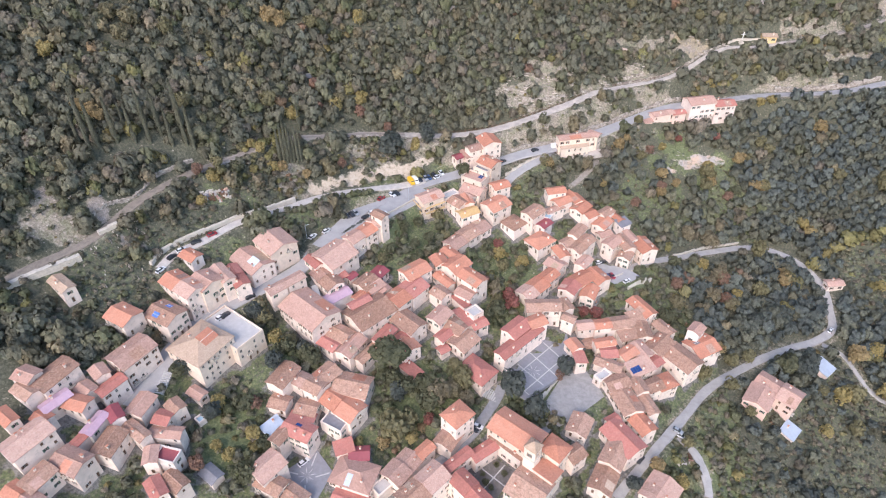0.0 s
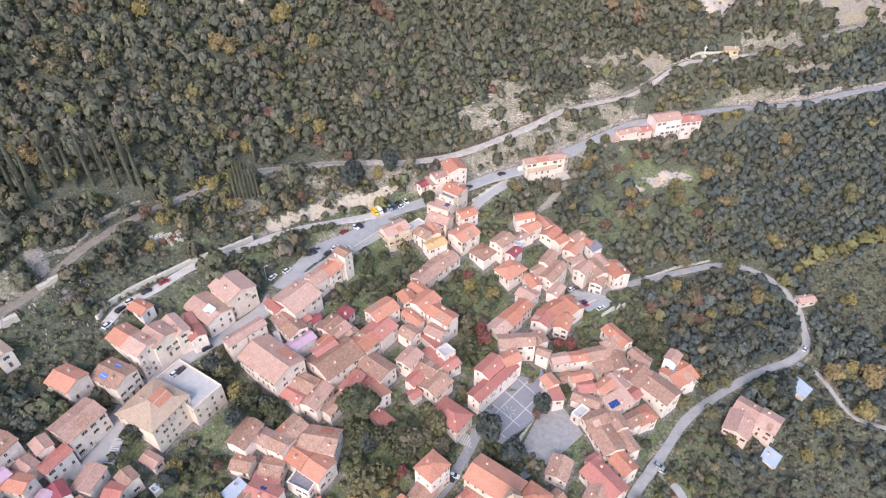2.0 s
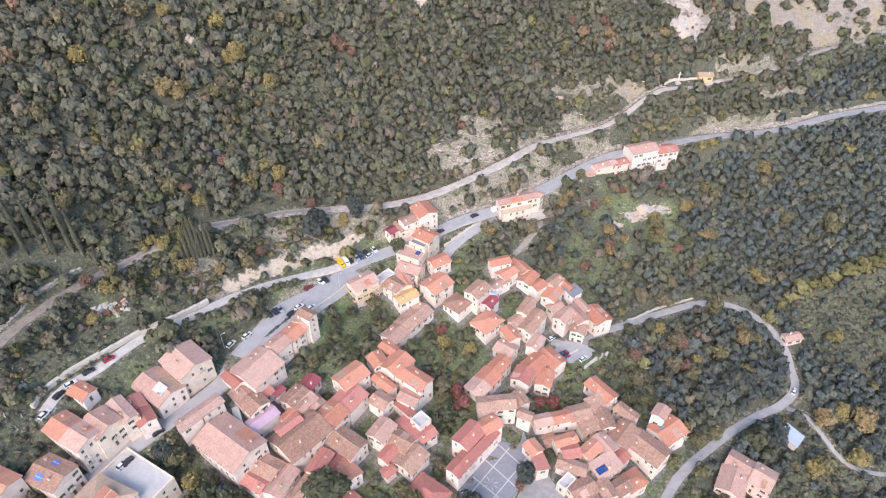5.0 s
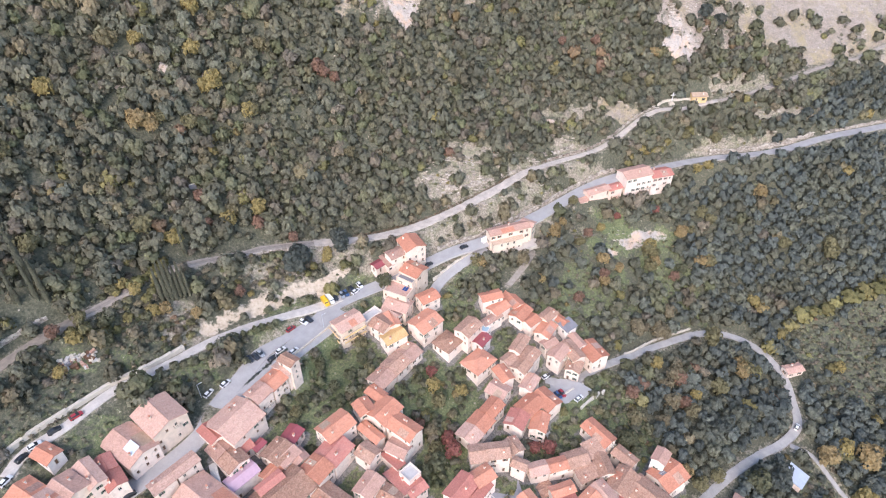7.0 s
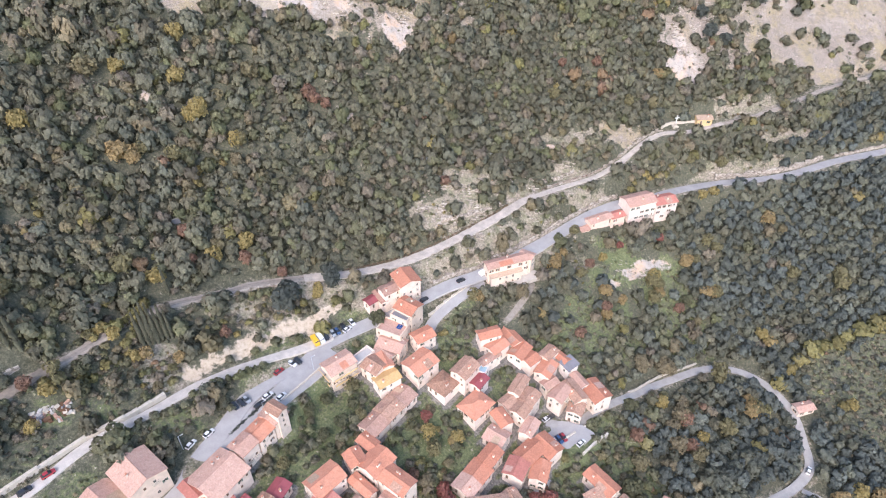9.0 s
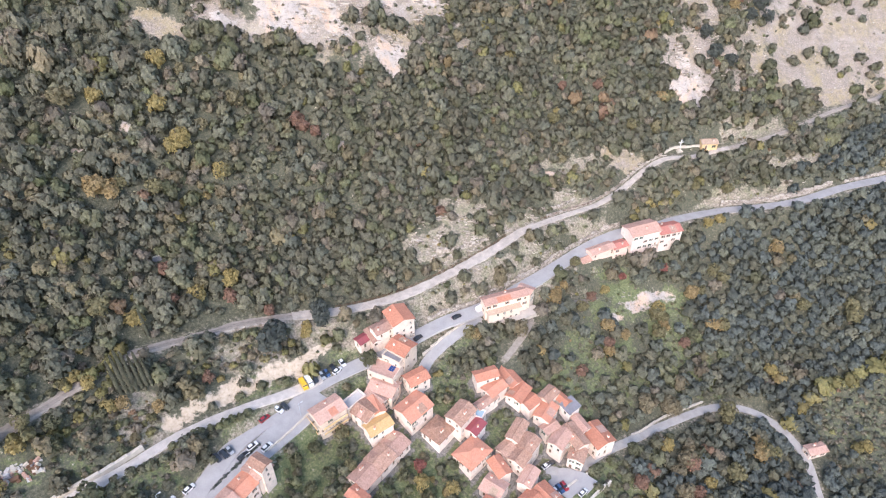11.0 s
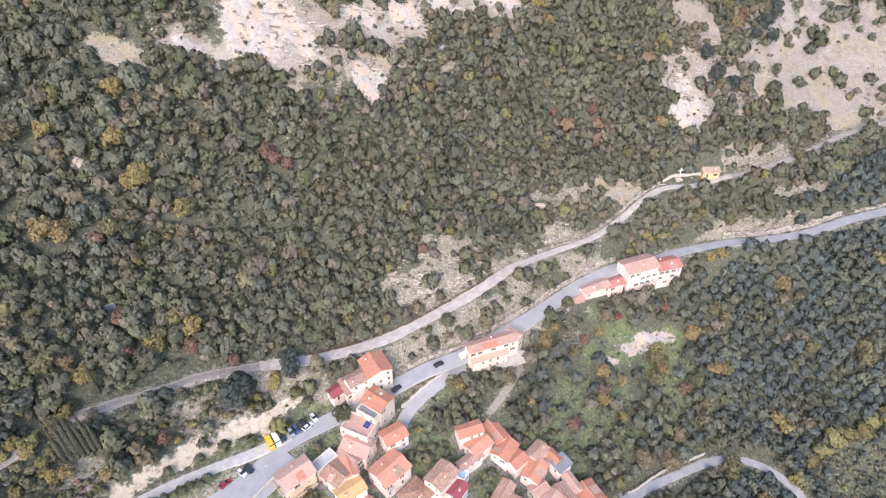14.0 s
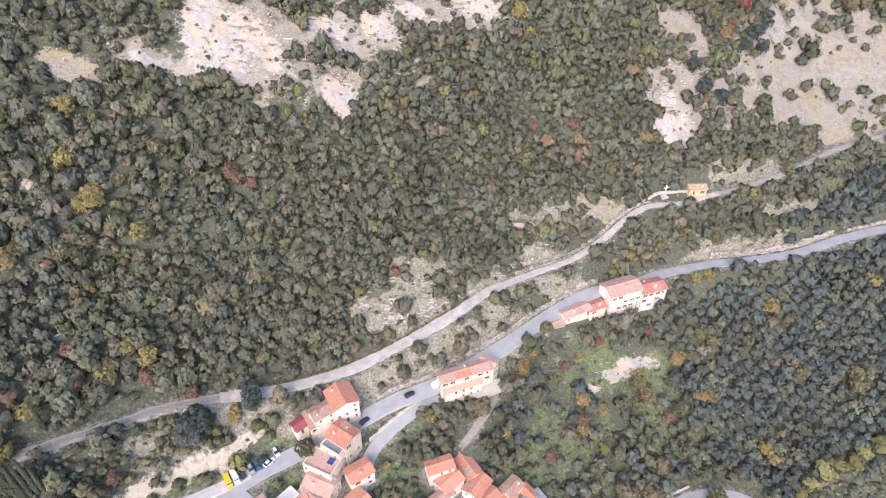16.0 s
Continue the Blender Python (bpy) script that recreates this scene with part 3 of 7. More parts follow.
def smooth_line(points, step=2.0):
    """A curve through the points, at even steps."""
    p = np.array(points, float)
    q = np.vstack([2 * p[0] - p[1], p, 2 * p[-1] - p[-2]])
    out = []
    for i in range(1, len(q) - 2):
        n = max(2, int(np.hypot(*(q[i + 1] - q[i])) / step))
        t = np.arange(n)[:, None] / n
        out.append(0.5 * (2 * q[i] + (q[i + 1] - q[i - 1]) * t + (2 * q[i - 1] - 5 * q[i] + 4 * q[i + 1] - q[i + 2]) * t ** 2
                          + (3 * q[i] - q[i - 1] - 3 * q[i + 1] + q[i + 2]) * t ** 3))
    return np.vstack(out + [p[-1:]])


ROADS = {}


def lay(name, width, points, beside=None):
    line = smooth_line(points)
    if beside:
        _, other, oz = ROADS[beside]
        z = oz[((line[:, None] - other[None]) ** 2).sum(2).argmin(1)] - 0.04
    else:
        z = hillside(line[:, 0], line[:, 1])
    k = np.ones(13) / 13
    z = np.convolve(np.pad(z, 6, "edge"), k, "valid")
    ROADS[name] = (width, line, z)


lay("main", 6.5, [(-103, 123), (-100, 131), (-98, 139), (-96, 148), (-91, 157), (-83, 166), (-74, 175), (-64, 183), (-56, 192), (-53, 201), (-45,
    213), (-37, 226), (-22, 239), (-11, 248), (1, 254), (13, 259), (29, 266), (41, 271), (55, 275), (67, 280), (87, 290), (108.5, 302.2), (130.3, 311.6),
    (147, 314), (158, 317), (182, 319), (205, 318), (226, 318), (246, 321), (268, 323), (284, 325), (305, 328), (330, 333)])
lay("upper", 4.3, [(-150, 153), (-141, 165), (-130, 178), (-120, 198), (-106, 216), (-86, 236), (-75, 249), (-45, 265), (-34, 270), (-17, 274), (-2,
    276), (14, 279), (30, 283), (43, 288), (57, 294), (71, 301), (79, 306), (91, 311), (107, 317), (120, 321), (135, 328), (147, 335), (161, 341),
    (174, 340), (189, 343), (206, 345), (234, 352), (263, 363), (295, 371), (312, 377.5), (335, 384)])
lay("lower", 4.2, [(-107, 175), (-104, 183), (-95, 191), (-85, 203), (-69, 215), (-56, 226), (-38, 237), (-20, 245), (-9, 251)])
lay("right", 4.0, [(72, 216), (80, 214), (87, 216), (95, 221), (111, 227), (130, 234), (153, 240), (168, 238), (178, 230), (183, 217), (181, 204),
    (177, 193), (166, 186), (154, 182), (138, 175), (122, 166), (107, 156), (95, 144), (86, 135), (75, 124), (66, 115), (59, 108)])
lay("spur", 3.0, [(89, 134), (94, 126), (95, 116), (94, 112)])
lay("farm", 3.2, [(169.6, 185.5), (176.5, 180.5), (179.3, 173), (181, 166), (184.5, 161), (190, 158.5), (199, 157), (210, 159)])
lay("ramp", 2.8, [(80, 275.5), (76.5, 269), (70, 262), (64, 256)])
lay("parking", 9.5, [(-49, 201), (-39, 211), (-30, 221), (-20, 231), (-8, 243)], "main")
lay("fork", 4.8, [(56, 273.5), (46, 266.5), (37.5, 261), (32, 256), (29.5, 251), (26.5, 243)])
lay("church_lane", 3.8, [(-6, 113.6), (1.2, 119.6), (6.5, 124.2), (11, 128.6), (15.2, 134.5), (19.5, 141), (22.5, 147)])
lay("path", 1.3, [(83, 278), (92, 280), (103, 282), (112, 284)])

# level places: x, y, radius, height
LEVELS = [(17.3, 112.6, 7.0, -14.6), (34, 156, 14, -8.6), (50, 146, 11, -12.3), (-45, 112, 8, -9.5), (79, 210, 9, -8.2), (-66, 149, 7, 5.5), (-9, 221, 8, 7.5), (168, 343, 7, 48.6)]


def ground_height(x, y):
    x, y = np.asarray(x, float), np.asarray(y, float)
    shape = x.shape
    x, y = x.ravel(), y.ravel()
    z = hillside(x, y)
    z = z + 0.5 * np.sin(x / 7.3 + np.sin(y / 11.0)) * np.sin(y / 8.1 + np.sin(x / 9.0))
    for cx, cy, r, h in LEVELS:
        k = np.clip((np.hypot(x - cx, y - cy) - r) / 8.0, 0, 1)
        k = k * k * (3 - 2 * k)
        z = h + (z - h) * k
    for width, line, rz in ROADS.values():
        near = np.nonzero((x > line[:, 0].min() - 16) & (x < line[:, 0].max() + 16) & (y > line[:, 1].min() - 16) & (y < line[:, 1].max() + 16))[0]
        for part_ in np.array_split(near, max(1, len(near) // 20000)):
            d2 = (x[part_, None] - line[None, :, 0]) ** 2 + (y[part_, None] - line[None, :, 1]) ** 2
            j = d2.argmin(1)
            d = np.sqrt(d2[np.arange(len(part_)), j])
            k = np.clip((d - width / 2 - 1.2) / 5.5, 0, 1)
            k = k * k * (3 - 2 * k)
            h = rz[j] - 0.3
            z[part_] = h + (z[part_] - h) * k
    return z.reshape(shape)


def road_clear(x, y):
    """Distance from each place to the nearest road's edge."""
    best = np.full(len(x), 1e9)
    for width, line, _ in ROADS.values():
        for part_ in np.array_split(np.arange(len(x)), max(1, len(x) // 20000)):
            d2 = (x[part_, None] - line[None, :, 0]) ** 2 + (y[part_, None] - line[None, :, 1]) ** 2
            best[part_] = np.minimum(best[part_], np.sqrt(d2.min(1)) - width / 2)
    return best


# bare limestone: x, y, half length, half depth
CLIFF = [(-90, 309, 2.4, 1.5), (-13, 372, 15, 11), (-14, 364, 10, 4), (5, 369, 9, 5), (31, 363, 8, 7), (26, 385, 9, 4), (46, 391, 8, 5), (62, 398, 14, 4), (92, 408, 15, 5), (177, 367, 8, 6), (178, 377, 4, 5), (100, 331, 8, 1.8),
         (-75, 321, 2.6, 1.6), (-58, 324, 2.4, 1.4), (-37, 359, 6, 2.5),
         (1.5, 332, 4.6, 2.4), (130, 282.5, 7, 2.6), (142, 287, 8, 2.8), (121, 277.5, 5, 2)]
SCREE = [(48, 304, 11, 6), (38, 297, 7, 4), (292, 408, 64, 40), (256, 380, 58, 16), (192, 403, 17, 11), (250, 398, 24, 22), (184, 368, 12, 7), (12, 376, 14, 8), (34, 383, 14, 8), (-61, 353, 11, 4), (-146, 180, 5, 11),
         (-131, 190, 4, 5), (-116, 180, 5, 3)]
# stony banks of dry grass and earth
BANK = [(184, 324.5, 8, 2.5), (200, 324.5, 10, 2.5), (216, 325, 10, 2.5), (-8, 268, 16, 6), (24, 275, 14, 5), (38, 279, 14, 5), (55, 284, 16, 5), (49, 303, 14, 8), (-64, 232, 10, 7), (-34, 255, 20, 5), (78, 291, 30, 6), (108, 312, 25, 4), (39, 298, 16, 6), (54, 312, 16, 6), (85, 309, 18, 5), (106, 323, 14, 4), (232, 336, 25, 4), (215, 352, 26, 5), (110, 335, 16, 5), (70, 285, 20, 4), (90, 299, 20, 4),
        (-20, 268, 20, 5), (-140, 178, 12, 8)]
# warm cut banks of bare earth
OCHRE = [(x_, y_, 2.7 + 1.3 * math.sin(k_ * 0.28), 2.3 + 0.9 * math.sin(k_ * 0.28)) for k_, (x_, y_) in
         enumerate(smooth_line([(-58, 231.5), (-50, 237.5), (-42, 243), (-34, 247.5), (-25, 252), (-18, 255.5), (-12, 259.5), (-5, 264)], 4.0))]
# broken rock with trees growing through it
CRAG = [(-5, 376, 22, 13), (186, 381, 22, 12), (38, 380, 22, 15), (5, 366, 26, 9), (80, 402, 30, 6), (-35, 361, 14, 8), (140, 340, 10, 5), (225, 398, 16, 10)]
BARE = CLIFF + SCREE + CRAG
# meadow and garden grass
MEADOW = [(126, 287, 17, 9), (0, 260, 9, 4), (-16, 213, 16, 14), (27, 207, 14, 14), (-74, 165, 9, 12), (-70, 122, 13, 17), (-9, 143, 18, 13),
          (78, 203, 12, 8), (107, 120, 20, 14), (-82, 190, 14, 9), (104, 256, 26, 14), (-62, 215, 20, 6), (42, 262, 14, 8), (150, 262, 16, 22),
          (30, 187, 8, 12), (70, 280, 14, 3), (-77, 214, 14, 4), (-68, 219, 6, 4), (-95, 211, 7, 3.5), (125, 250, 12, 4), (145, 286, 14, 4),
          (118, 252, 6, 8), (122, 280, 20, 6), (138, 270, 12, 6), (106, 264, 12, 7), (122, 250, 9, 6)]
# open glades with no trees
GLADE = [(126, 287, 16, 8), (142, 287.5, 11, 5), (120, 278, 8, 4), (122, 266, 9, 3.5), (112, 283, 6, 4), (133, 275, 7, 2.5)]
# low brush: hillside thickets and an overgrown field
LOW = [(206, 222, 16, 14), (216, 208, 22, 10), (240, 234, 16, 10), (112, 122, 22, 16), (148, 146, 26, 18), (176, 160, 18, 16), (160, 128, 26, 14), (224, 228, 26, 16), (222, 212, 24, 12), (-122, 165, 22, 18), (-108, 184, 14, 12), (-99, 170, 10, 12), (-80, 226, 14, 6), (-76, 214, 22, 7), (-96, 200, 12, 9)]


def patch_weight(x, y, patches):
    """0 to 1 inside the patches, with ragged, broken rims."""
    w = np.zeros(len(x))
    near = np.zeros(len(x), bool)
    for cx, cy, rx, ry in patches:
        near |= ((x - cx) / rx) ** 2 + ((y - cy) / ry) ** 2 < 4.4
    idx = np.nonzero(near)[0]
    if len(idx) == 0:
        return w
    xs, ys = x[idx], y[idx]
    rag = np.array([noise.fractal(Vector((a / 7, b / 7, 3.3)), 1.0, 2.0, 4) for a, b in zip(xs, ys)]) * 0.55
    for cx, cy, rx, ry in patches:
        d = np.sqrt(((xs - cx) / rx) ** 2 + ((ys - cy) / ry) ** 2)
        w[idx] = np.maximum(w[idx], np.clip((1.2 + 1.25 * rag - d) / 0.6, 0, 1))
    return w


def in_town(x, y):
    """The built-up part of the village, between the road and the lane."""
    return (y < 250 - 0.0 * x) & (y > 95) & (x > -62 + 0.25 * (y - 150)) & (x < 116 - 0.35 * np.abs(y - 185) * (y > 185)) | ((x > -128) & (x < -55) & (y < 132 + 0.5 * (x + 128)) & (y > 60))


def near_house(x, y, margin):
    """Which places lie within the margin of some house."""
    hit = np.zeros(len(x), bool)
    for hx, hy, w, d, _, turn, *_r in HOUSES:
        c, s = math.cos(radians(turn)), math.sin(radians(turn))
        u, v = (x - hx) * c + (y - hy) * s, (y - hy) * c - (x - hx) * s
        hit |= (np.abs(u) < w / 2 + margin) & (np.abs(v) < d / 2 + margin)
    return hit


def mesh_object(name, verts, faces, mats, index=None, parent=None, smooth=False):
    me = bpy.data.meshes.new(name)
    me.from_pydata([tuple(v) for v in verts], [], [tuple(f) for f in faces])
    for m_ in mats if isinstance(mats, (list, tuple)) else [mats]:
        me.materials.append(m_)
    if index is not None:
        me.polygons.foreach_set("material_index", index)
    if smooth:
        me.polygons.foreach_set("use_smooth", [True] * len(me.polygons))
    ob = new(name, me)
    ob.parent = parent
    return ob


def add_float(me, name, values):
    at = me.attributes.new(name, "FLOAT", "POINT")
    at.data.foreach_set("value", np.asarray(values, np.float32))


def axis_steps(lo, hi, step, reach):
    core = np.arange(lo, hi + step, step)
    grow = step * 1.35 ** np.arange(1, 24)
    out = np.cumsum(grow)
    out = out[out < reach]
    return np.concatenate([lo - out[::-1], core, core[-1] + out])


def build_ground():
    gx, gy = axis_steps(-200, 345, 1.8, 2600), axis_steps(70, 470, 1.8, 2600)
    X, Y = np.meshgrid(gx, gy)
    x, y = X.ravel(), Y.ravel()
    z = ground_height(x, y)
    rock, scree = patch_weight(x, y, CLIFF), patch_weight(x, y, SCREE + CRAG)
    rough = np.array([noise.fractal(Vector((a / 9, b / 9, 0)), 1.0, 2.0, 4) for a, b in zip(x, y)])
    clear = np.clip(road_clear(x, y) / 4 - 0.3, 0, 1)
    z = z + rough * (0.35 + 1.7 * rock + 0.9 * scree) * clear
    nx, ny = len(gx), len(gy)
    i = (np.arange(ny - 1)[:, None] * nx + np.arange(nx - 1)[None, :]).ravel()
    faces = np.stack([i, i + 1, i + nx + 1, i + nx], 1)
    ob = mesh_object("ground", np.stack([x, y, z], 1).tolist(), faces.tolist(), GROUND, smooth=True)
    add_float(ob.data, "rock", rock)
    add_float(ob.data, "bank", np.maximum(patch_weight(x, y, BANK), 0.6 * np.clip(1 - road_clear(x, y) / 3.5, 0, 1)))
    grass = patch_weight(x, y, MEADOW)
    add_float(ob.data, "grass", np.where(in_town(x, y), 1.0, 0.6 + 0.35 * patch_weight(x, y, GLADE)) * np.maximum(np.maximum(grass, 0.62 * in_town(x, y)), 0.6 * patch_weight(x, y, LOW)))
    add_float(ob.data, "scree", scree)
    add_float(ob.data, "ochre", patch_weight(x, y, OCHRE))
    add_float(ob.data, "paved", np.where(near_house(x, y, 1.4) & in_town(x, y), 0.95, 0.0) * (1 - np.clip(grass * 0.8, 0, 1)))
    return tagged(ob, "wooded limestone hillside with rock outcrops and grass gardens", "ground", kind="structure")


build_ground()


def ribbon(name, key, mat, label, x0=-1e9, x1=1e9, part_=1.0, lift=0.0, ragged=0.0):
    """A road's surface: a cambered strip with verge skirts, its edges more or less ragged."""
    width, line, z = ROADS[key]
    some = (line[:, 0] > x0) & (line[:, 0] < x1)
    line, z = line[some], z[some]
    t = np.gradient(line, axis=0)
    t /= np.hypot(t[:, 0], t[:, 1])[:, None]
    nrm = np.stack([-t[:, 1], t[:, 0]], 1)
    prof = [(-0.54, -0.7), (-0.5, 0.02), (-0.25, 0.07), (0, 0.09), (0.25, 0.07), (0.5, 0.02), (0.54, -0.7)]
    verts, faces = [], []
    for i in range(len(line)):
        for o, h in prof:
            side = 1 if o > 0 else -1
            wob = 1 + 0.04 * math.sin(i * 0.37) + ragged * noise.fractal(Vector((line[i][0] / 3.0, line[i][1] / 3.0, side * 9.0)), 1.0, 2.0, 3)
            verts.append((*(line[i] + nrm[i] * o * width * wob * part_), z[i] + h + lift))
    m_ = len(prof)
    for i in range(len(line) - 1):
        for j in range(m_ - 1):
            a = i * m_ + j
            faces.append((a, a + m_, a + m_ + 1, a + 1))
    ob = mesh_object(name, verts, faces, mat, smooth=False)
    return tagged(ob, label, "road", kind="structure")


ribbon("road_1", "main", ASPHALT, "grey asphalt village road winding along the hill", -1e9, 152)
ribbon("road_13", "main", plain("old_asphalt", (0.33, 0.315, 0.315), 0.9, 0.2, 0.3, 0, 0.25), "narrow grey asphalt road leaving the village along the hill", 150, 1e9, 0.70, -0.02, 0.08)
DUST = plain("dusty_track", (0.36, 0.31, 0.265), 0.95, 0.35, 0.5, 0, 0.4)
ribbon("road_2", "upper", GRAVEL, "pale dirt road cut into the wooded slope", -20, 90, 1.08, 0, 0.22)
ribbon("road_14", "upper", GRAVEL, "pale dirt road climbing to the wayside cross", 88, 196, 0.70, -0.02, 0.2)
ribbon("road_15", "upper", DUST, "faint dusty track crossing the stony slope", 194, 1e9, 0.62, -0.04, 0.35)
ribbon("road_16", "upper", DUST, "dusty hillside track between old walls", -100, -18, 0.95, -0.02, 0.25)
ribbon("road_10", "upper", plain("brown_dirt", (0.25, 0.21, 0.175), 0.95, 0.35, 0.6, 0, 0.4), "brown rutted track along the hillside", -1e9, -97, 1.0, 0, 0.2)
ribbon("road_11", "upper", plain("dark_ruts", (0.28, 0.24, 0.21), 0.95, 0.4, 0.9, 0, 0.5), "dark rutted middle of the hillside track", -98, -18, 0.42, 0.06)
ribbon("road_3", "lower", plain("worn_concrete", (0.54, 0.485, 0.445), 0.92, 0.25, 0.4, 0, 0.3), "pale concrete lane below the wooded bank", part_=0.94, ragged=0.06)
LANE = plain("worn_lane", (0.39, 0.365, 0.35), 0.95, 0.22, 0.35, 0, 0.3)
ribbon("road_4", "right", LANE, "pale winding lane round the olive grove", part_=0.86, ragged=0.1)
ribbon("road_5", "spur", LANE, "narrow pale track beside the lane", ragged=0.2)
ribbon("road_6", "farm", LANE, "narrow dirt track leading down the slope", part_=0.6, ragged=0.3)
ribbon("road_8", "parking", ASPHALT, "grey asphalt parking beside the village road")
ribbon("road_9", "fork", ASPHALT, "grey asphalt side street going down to the houses")
ribbon("road_17", "church_lane", plain("lane_paving", (0.30, 0.29, 0.30), 0.9, 0.2, 0.6, 0, 0.2), "grey paved lane between the church and the gardens")
ribbon("road_12", "path", plain("trodden_earth", (0.27, 0.235, 0.20), 0.95, 0.3, 0.7, 0, 0.4), "narrow dirt footpath through the orchard")
ribbon("road_7", "ramp", plain("path_dirt", (0.34, 0.295, 0.255), 0.95, 0.3, 0.7, 0, 0.4), "narrow gravel path down to the houses")

# ---- houses ----

def inside_house(px, py, pz, skip, margin=0.0):
    for k, (x, y, w, d, eave, turn, *_) in enumerate(HOUSES):
        if k == skip or pz > eave + 0.5:
            continue
        a = radians(turn)
        u = (px - x) * math.cos(a) + (py - y) * math.sin(a)
        v = -(px - x) * math.sin(a) + (py - y) * math.cos(a)
        if abs(u) < w / 2 + margin and abs(v) < d / 2 + margin:
            return True
    return False


def box_geo(x0, y0, z0, x1, y1, z1, base=0):
    v = [(x0, y0, z0), (x1, y0, z0), (x1, y1, z0), (x0, y1, z0), (x0, y0, z1), (x1, y0, z1), (x1, y1, z1), (x0, y1, z1)]
    f = [(0, 3, 2, 1), (4, 5, 6, 7), (0, 1, 5, 4), (1, 2, 6, 5), (2, 3, 7, 6), (3, 0, 4, 7)]
    return v, [tuple(i + base for i in q) for q in f]


def boxes_mesh(name, boxes):
    """One mesh of several boxes, each with its own material: (x0, y0, z0, x1, y1, z1, material)."""
    verts, faces, mats, idx = [], [], [], []
    for *b, mat in boxes:
        v, f = box_geo(*b, base=len(verts))
        verts += v
        faces += f
        if mat not in mats:
            mats.append(mat)
        idx += [mats.index(mat)] * 6
    me = bpy.data.meshes.new(name)
    me.from_pydata(verts, [], faces)
    for m_ in mats:
        me.materials.append(m_)
    me.polygons.foreach_set("material_index", idx)
    return me


WW, WH = 0.85, 1.25
SILL = (-WW / 2 - 0.12, -0.05, -WH / 2 - 0.14, WW / 2 + 0.12, 0.1, -WH / 2, STONE)
FRAME = (-0.04, 0.06, -WH / 2, 0.04, 0.12, WH / 2, WHITE_FRAME)


def shutters(mat):
    return [(-WW / 2 - 0.5, -0.05, -WH / 2, -WW / 2 - 0.02, -0.01, WH / 2, mat), (WW / 2 + 0.02, -0.05, -WH / 2, WW / 2 + 0.5, -0.01, WH / 2, mat)]


WINDOW_MESHES = [boxes_mesh("window", [FRAME, SILL]), boxes_mesh("window", [FRAME] + shutters(WOOD)), boxes_mesh("window", [SILL]), boxes_mesh("window", [FRAME] + shutters(GREEN_WOOD))]
PANE_MESHES = [boxes_mesh("pane", [(-WW / 2, 0.12, -WH / 2, WW / 2, 0.16, WH / 2, DARK_PANE)]), boxes_mesh("blind", [(-WW / 2, 0.1, -WH / 2, WW / 2, 0.14, WH / 2, WOOD)])]
DOOR_MESH = boxes_mesh("door", [(-WW / 2, 0.08, -1.05, WW / 2, 0.14, 1.05, WOOD), (-WW / 2 - 0.15, -0.06, -1.05, -WW / 2, 0.1, 1.2, STONE),
                                (WW / 2, -0.06, -1.05, WW / 2 + 0.15, 0.1, 1.2, STONE), (-WW / 2, -0.06, 1.05, WW / 2, 0.1, 1.2, STONE)])
RAIL = plain("iron_rail", (0.05, 0.05, 0.055), 0.5, 0.2, 3.0, 0.6)
BALCONY_MESH = boxes_mesh("balcony", [(-1.1, -0.95, -WH / 2 - 0.28, 1.1, 0.02, -WH / 2 - 0.14, STONE)])
RAILING_MESH = boxes_mesh("railing", [(-1.1, -0.95, -0.02, 1.1, -0.9, 0.04, RAIL)] + [(x / 10 - 0.02, -0.94, -WH / 2 - 0.14, x / 10 + 0.02, -0.91, -0.02, RAIL) for x in (-11, 0, 11)]
                          + [(s * 1.08 - 0.02, -0.9, -0.02, s * 1.08 + 0.02, 0.0, 0.04, RAIL) for s in (-1, 1)])
CHIMNEY_MESH = boxes_mesh("chimney", [(-0.3, -0.25, -0.8, 0.3, 0.25, 0.9, WALLS["c"]), (-0.38, -0.33, 0.9, 0.38, 0.33, 1.0, STONE),
                                      (-0.3, -0.25, 1.0, -0.2, 0.25, 1.2, STONE), (0.2, -0.25, 1.0, 0.3, 0.25, 1.2, STONE), (-0.4, -0.33, 1.2, 0.4, 0.33, 1.28, TILES["o"])])


def share(name, me, parent, m, label=""):
    ob = new(name, me)
    ob.parent, ob.matrix_local = parent, m
    return tagged(ob, label) if label else ob


def roof_geo(w, d, rise, shape, over=0.45, thick=0.2):
    """Vertices and faces of a roof slab above the eaves at z = 0."""
    a, b = w / 2 + over, d / 2 + over
    k = rise / (d / 2)
    lo = -over * k * 0.6
    if shape == "h":
        r = max(0.3, w / 2 - d / 2)
        top = [(-a, -b, lo), (a, -b, lo), (a, b, lo), (-a, b, lo), (-r, 0, rise), (r, 0, rise)]
        f = [(0, 1, 5, 4), (1, 2, 5), (2, 3, 4, 5), (3, 0, 4)]
    elif shape == "s":
        top = [(-a, -b, lo), (a, -b, lo), (a, b, rise), (-a, b, rise)]
        f = [(0, 1, 2, 3)]
    else:
        top = [(-a, -b, lo), (a, -b, lo), (a, b, lo), (-a, b, lo), (-a, 0, rise), (a, 0, rise)]
        f = [(0, 1, 5, 4), (2, 3, 4, 5)]
    n = len(top)
    rim = [0, 1, 2, 3] if shape in "hs" else [0, 1, 5, 2, 3, 4]
    verts = [(x, y, z + thick) for x, y, z in top] + top
    faces = f + [tuple(reversed([i + n for i in q])) for q in f]
    faces += [(rim[(i + 1) % len(rim)], rim[i], rim[i] + n, rim[(i + 1) % len(rim)] + n) for i in range(len(rim))]
    return verts, faces


